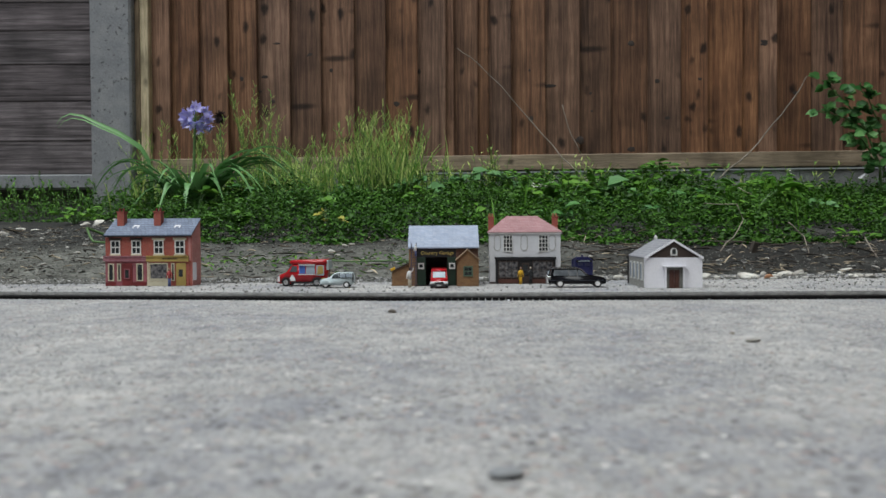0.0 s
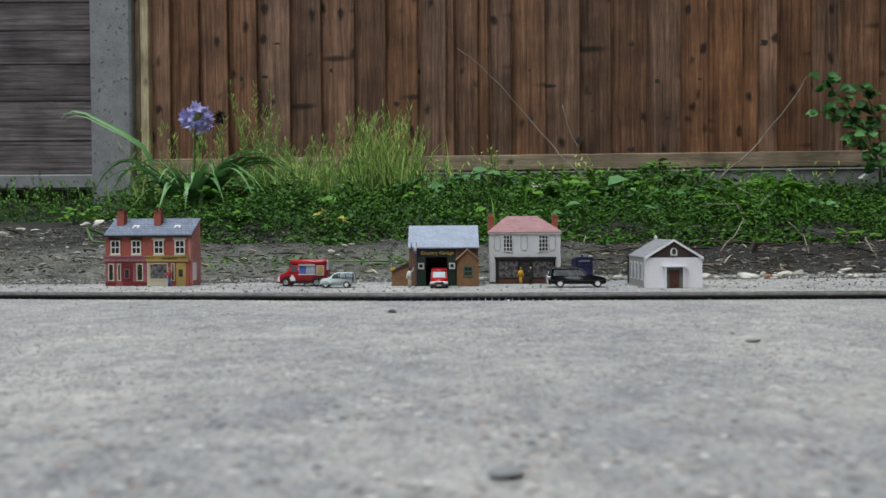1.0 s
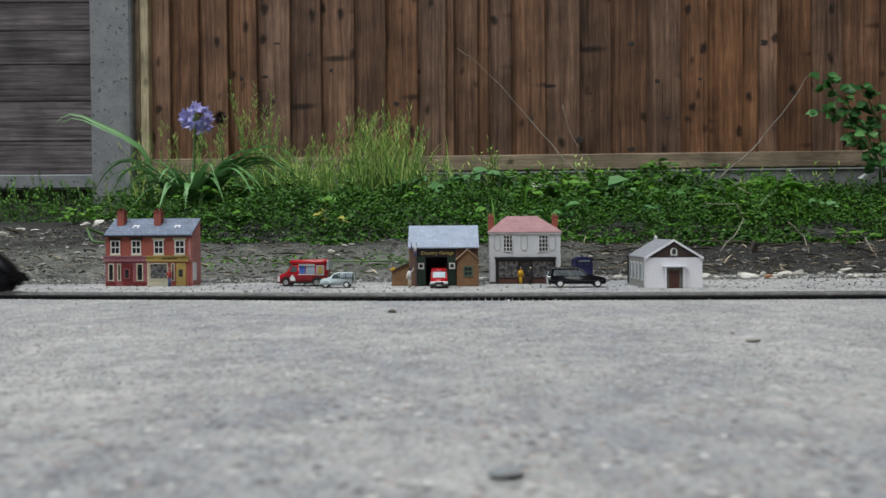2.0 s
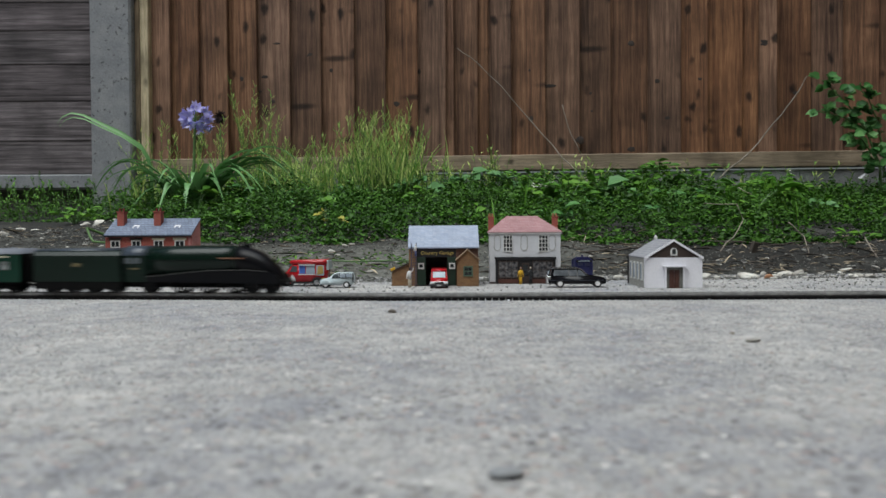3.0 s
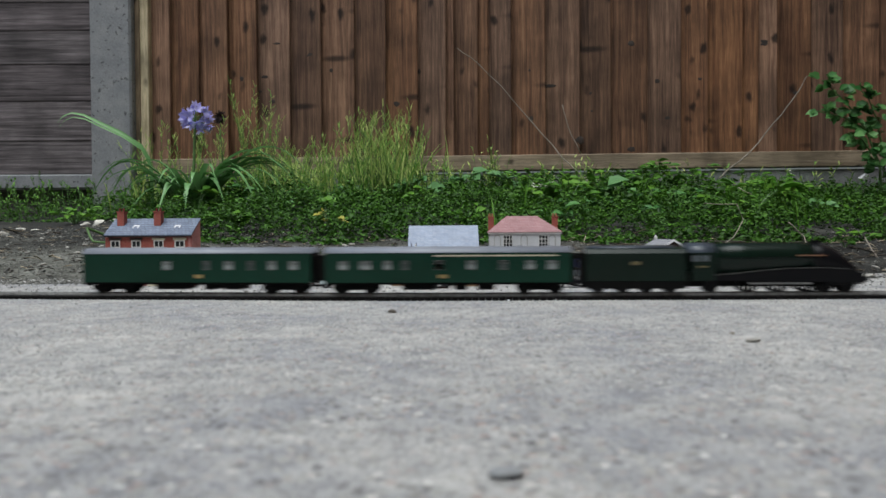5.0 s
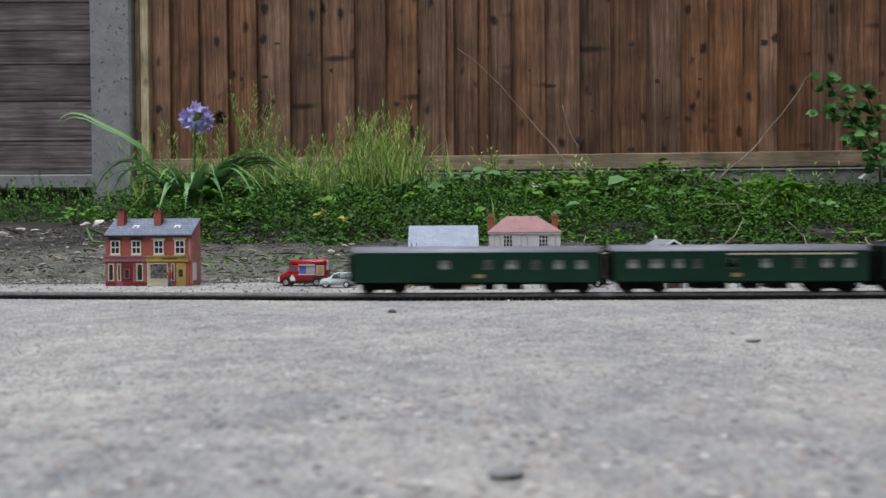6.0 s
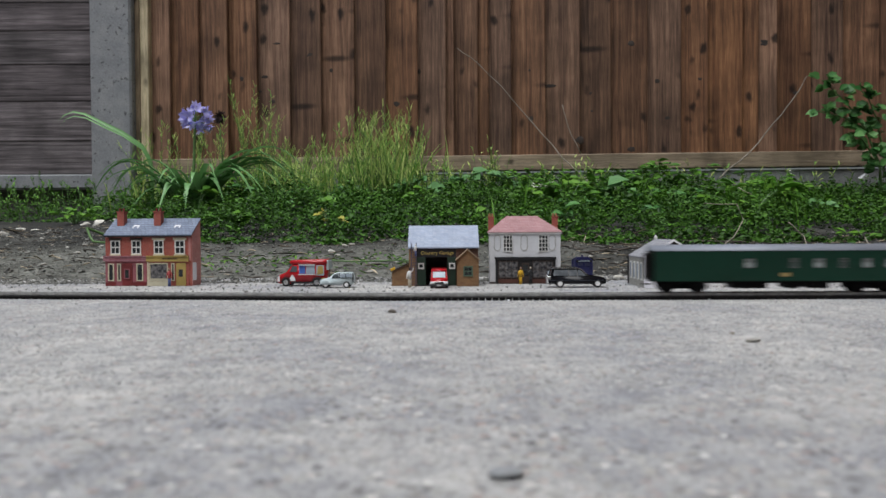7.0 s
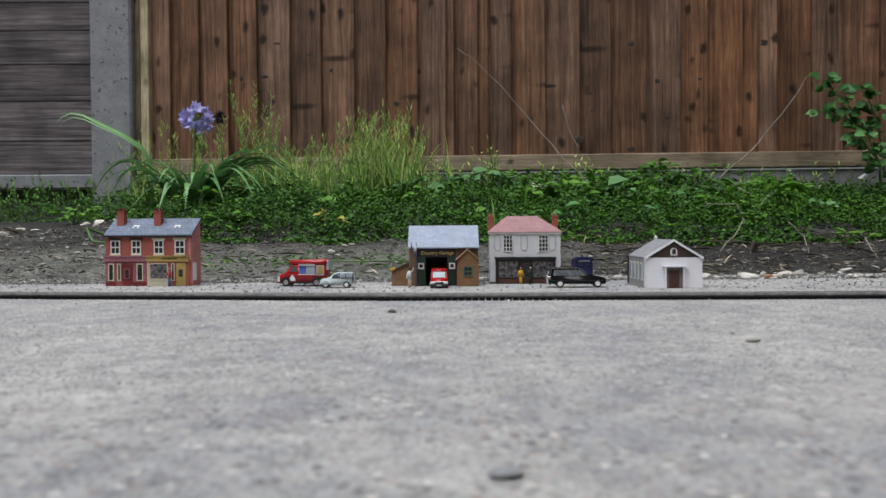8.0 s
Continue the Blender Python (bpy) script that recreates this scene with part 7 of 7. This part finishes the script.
    tagged(lv.make("sprouts", "leaf_light"), "sparse green sprouts on the soil", "sprouts", kind="stuff")


def soil_litter():
    """Dead stalks, bark and leaf scraps strewn over the bare soil."""
    k = 5200
    x = RNG.uniform(-1.25, 1.25, k)
    y = 1.21 + RNG.random(k) * 0.75
    keep = (y < edge_y(x) + 0.12) & (RNG.random(k) < np.where(x > 0.2, 1.0, 0.45))
    x, y = x[keep], y[keep]
    k = len(x)
    a = RNG.uniform(0, 6.2832, k)
    L = RNG.uniform(0.006, 0.030, k) * np.where(RNG.random(k) < 0.1, 2.0, 1.0)
    d = np.stack([np.cos(a), 0.5 * np.sin(a), RNG.normal(0.05, 0.15, k)], 1)
    p = np.stack([x, y, bank_arr(x, y) + 0.002], 1)
    pale = RNG.random(k) < 0.3
    for sel, mt, nm in ((pale, "straw", "straw_litter"), (~pale, "bark", "bark_litter")):
        lv = Leaves()
        lv.add(p[sel], d[sel], (0, -0.3, 1), L[sel], RNG.uniform(0.0012, 0.004, sel.sum()), 0.5, 0.1)
        tagged(lv.make(nm, mt), "scattered dry plant scraps on the bare soil", "plant litter", kind="stuff")


def grit():
    """Grains of aggregate standing proud of the worn slab."""
    k = 34000
    y = 0.34 + 0.78 * RNG.random(k) ** 0.85
    x = RNG.uniform(-0.62, 0.62, k) * (y + 0.12)
    s = RNG.uniform(0.0004, 0.0010, k) * np.where(RNG.random(k) < 0.08, 1.6, 1.0)
    keep = np.abs(y - np.array([track_y(a) for a in x])) > 0.017
    x, y, s = x[keep], y[keep], s[keep]
    k = len(x)
    base = np.array([(1, 0, 0), (0, 1, 0), (-1, 0, 0), (0, -1, 0), (0.2, 0.1, 0.8)])
    a = RNG.uniform(0, 6.2832, k)
    ca, sa = np.cos(a)[:, None], np.sin(a)[:, None]
    jig = RNG.uniform(0.6, 1.3, (k, 5))
    bx, by, bz = (base[:, i][None] * jig * s[:, None] for i in range(3))
    g0 = 0.002 * np.clip(x, 0, 1.5)
    V = np.stack([x[:, None] + bx * ca - by * sa, y[:, None] + bx * sa + by * ca, g0[:, None] - 0.0004 + bz * 1.3], 2).reshape(-1, 3)
    f = np.array([(0, 1, 4), (1, 2, 4), (2, 3, 4), (3, 0, 4)])
    F = (5 * np.arange(k)[:, None, None] + f[None]).reshape(-1, 3)
    tagged(mesh_from("grit", V.tolist(), F.tolist(), "grit"), "pale and dark grains standing out of worn concrete", "grit", kind="stuff")


def scraps():
    bm = bmesh.new()
    loft(bm, [[(0.02 * math.cos(a) * k + 0.004 * k * math.sin(3 * a), 0.012 * math.sin(a) * k, z) for a in [6.2832 * j / 12 for j in range(12)]] for k, z in ((1, 0), (0.8, 0.012), (0.45, 0.022))])
    o = part("paper_scrap", bm, "white_card", None, "", False)
    o.matrix_world = pose(1.195, 2.28, 0.205, 30, 20, 40)
    tagged(o, "crumpled white scrap caught at the gravel board", "litter")
    # The lump at 0.0175, 0.226 is a stone standing in for a dark pit.
    for nm, x, y, s, mt in (("clod", -0.0445, 0.690, 0.007, "bark"), ("clod", 0.0175, 0.226, 0.009, "gravel_board"), ("pebble", 0.191, 0.493, 0.009, "stone"), ("pebble", 0.192, 0.53, 0.004, "twig"), ("brick_fragment", 0.455, 1.115, 0.016, "terracotta"), ("track_pin", 0.065, 0.796, 0.0035, "white_card")):
        rnd = random.Random(int(x * 1e4))
        o = part(nm, rough_stone(rnd, s), mt, None, "", True)
        o.matrix_world = pose(x, y, lift(x) + s * 0.12, 0, 0, rnd.uniform(0, 180))
        tagged(o, {"clod": "small lump on the slab, dark earth crumb or stand-in for a pit", "pebble": "small flat pebble on the slab", "brick_fragment": "broken reddish brick chip at the soil's edge", "track_pin": "tiny white chip beside the rail"}[nm], "debris")


def more_motions():
    """The long leaf stirs in the wind."""
    base = LEAF.matrix_world.copy()
    rows = [(0.0, 0.0), (0.5, -1.6), (1.0, -2.6), (1.5, 0.6), (2.2, 0.0), (3.0, -0.8), (3.5, -0.6), (4.0, -1.0), (4.5, -1.4), (5.3, -0.8), (6.0, -1.2), (6.5, -1.8), (7.0, -1.9), (7.5, -1.0), (8.0, -0.6)]
    walk(LEAF, [(t, base @ pose(0, 0, 0, 0, -a * 0.8, 0)) for t, a in rows])


build_ground()
build_fence()
build_unseen_screens()
build_track()
terraced_shops()
garage()
yellow_crate()
white_shop()
chapel()
street_things()
plants()
agapanthus()
LEAF = long_leaf()
rose_bush()
stones()
soil_litter()
grit()
scraps()
LOCO = locomotive()
TENDER = tender()
PALE, DIM, CLEAR = "coach_pane", "dark_pane", "glass"
COACH_A = coach([(-0.1045, 0.012, PALE), (-0.0820, 0.014, PALE), (-0.0600, 0.010, PALE), (-0.0420, 0.010, DIM), (-0.008, 0.012, CLEAR), (0.0245, 0.011, PALE), (0.0565, 0.011, DIM),
                 (0.0830, 0.011, PALE), (0.1045, 0.012, PALE)], (-0.0125, 0.1100), -0.004, "green model passenger coach with grey roof and cream stripe")
COACH_B = coach([(-0.0305, 0.012, PALE), (0.0125, 0.011, DIM), (0.0365, 0.012, PALE), (0.0600, 0.010, DIM), (0.0825, 0.011, PALE), (0.1050, 0.012, PALE)],
                None, 0.004, "green model brake coach with grey roof and few windows")
motions()
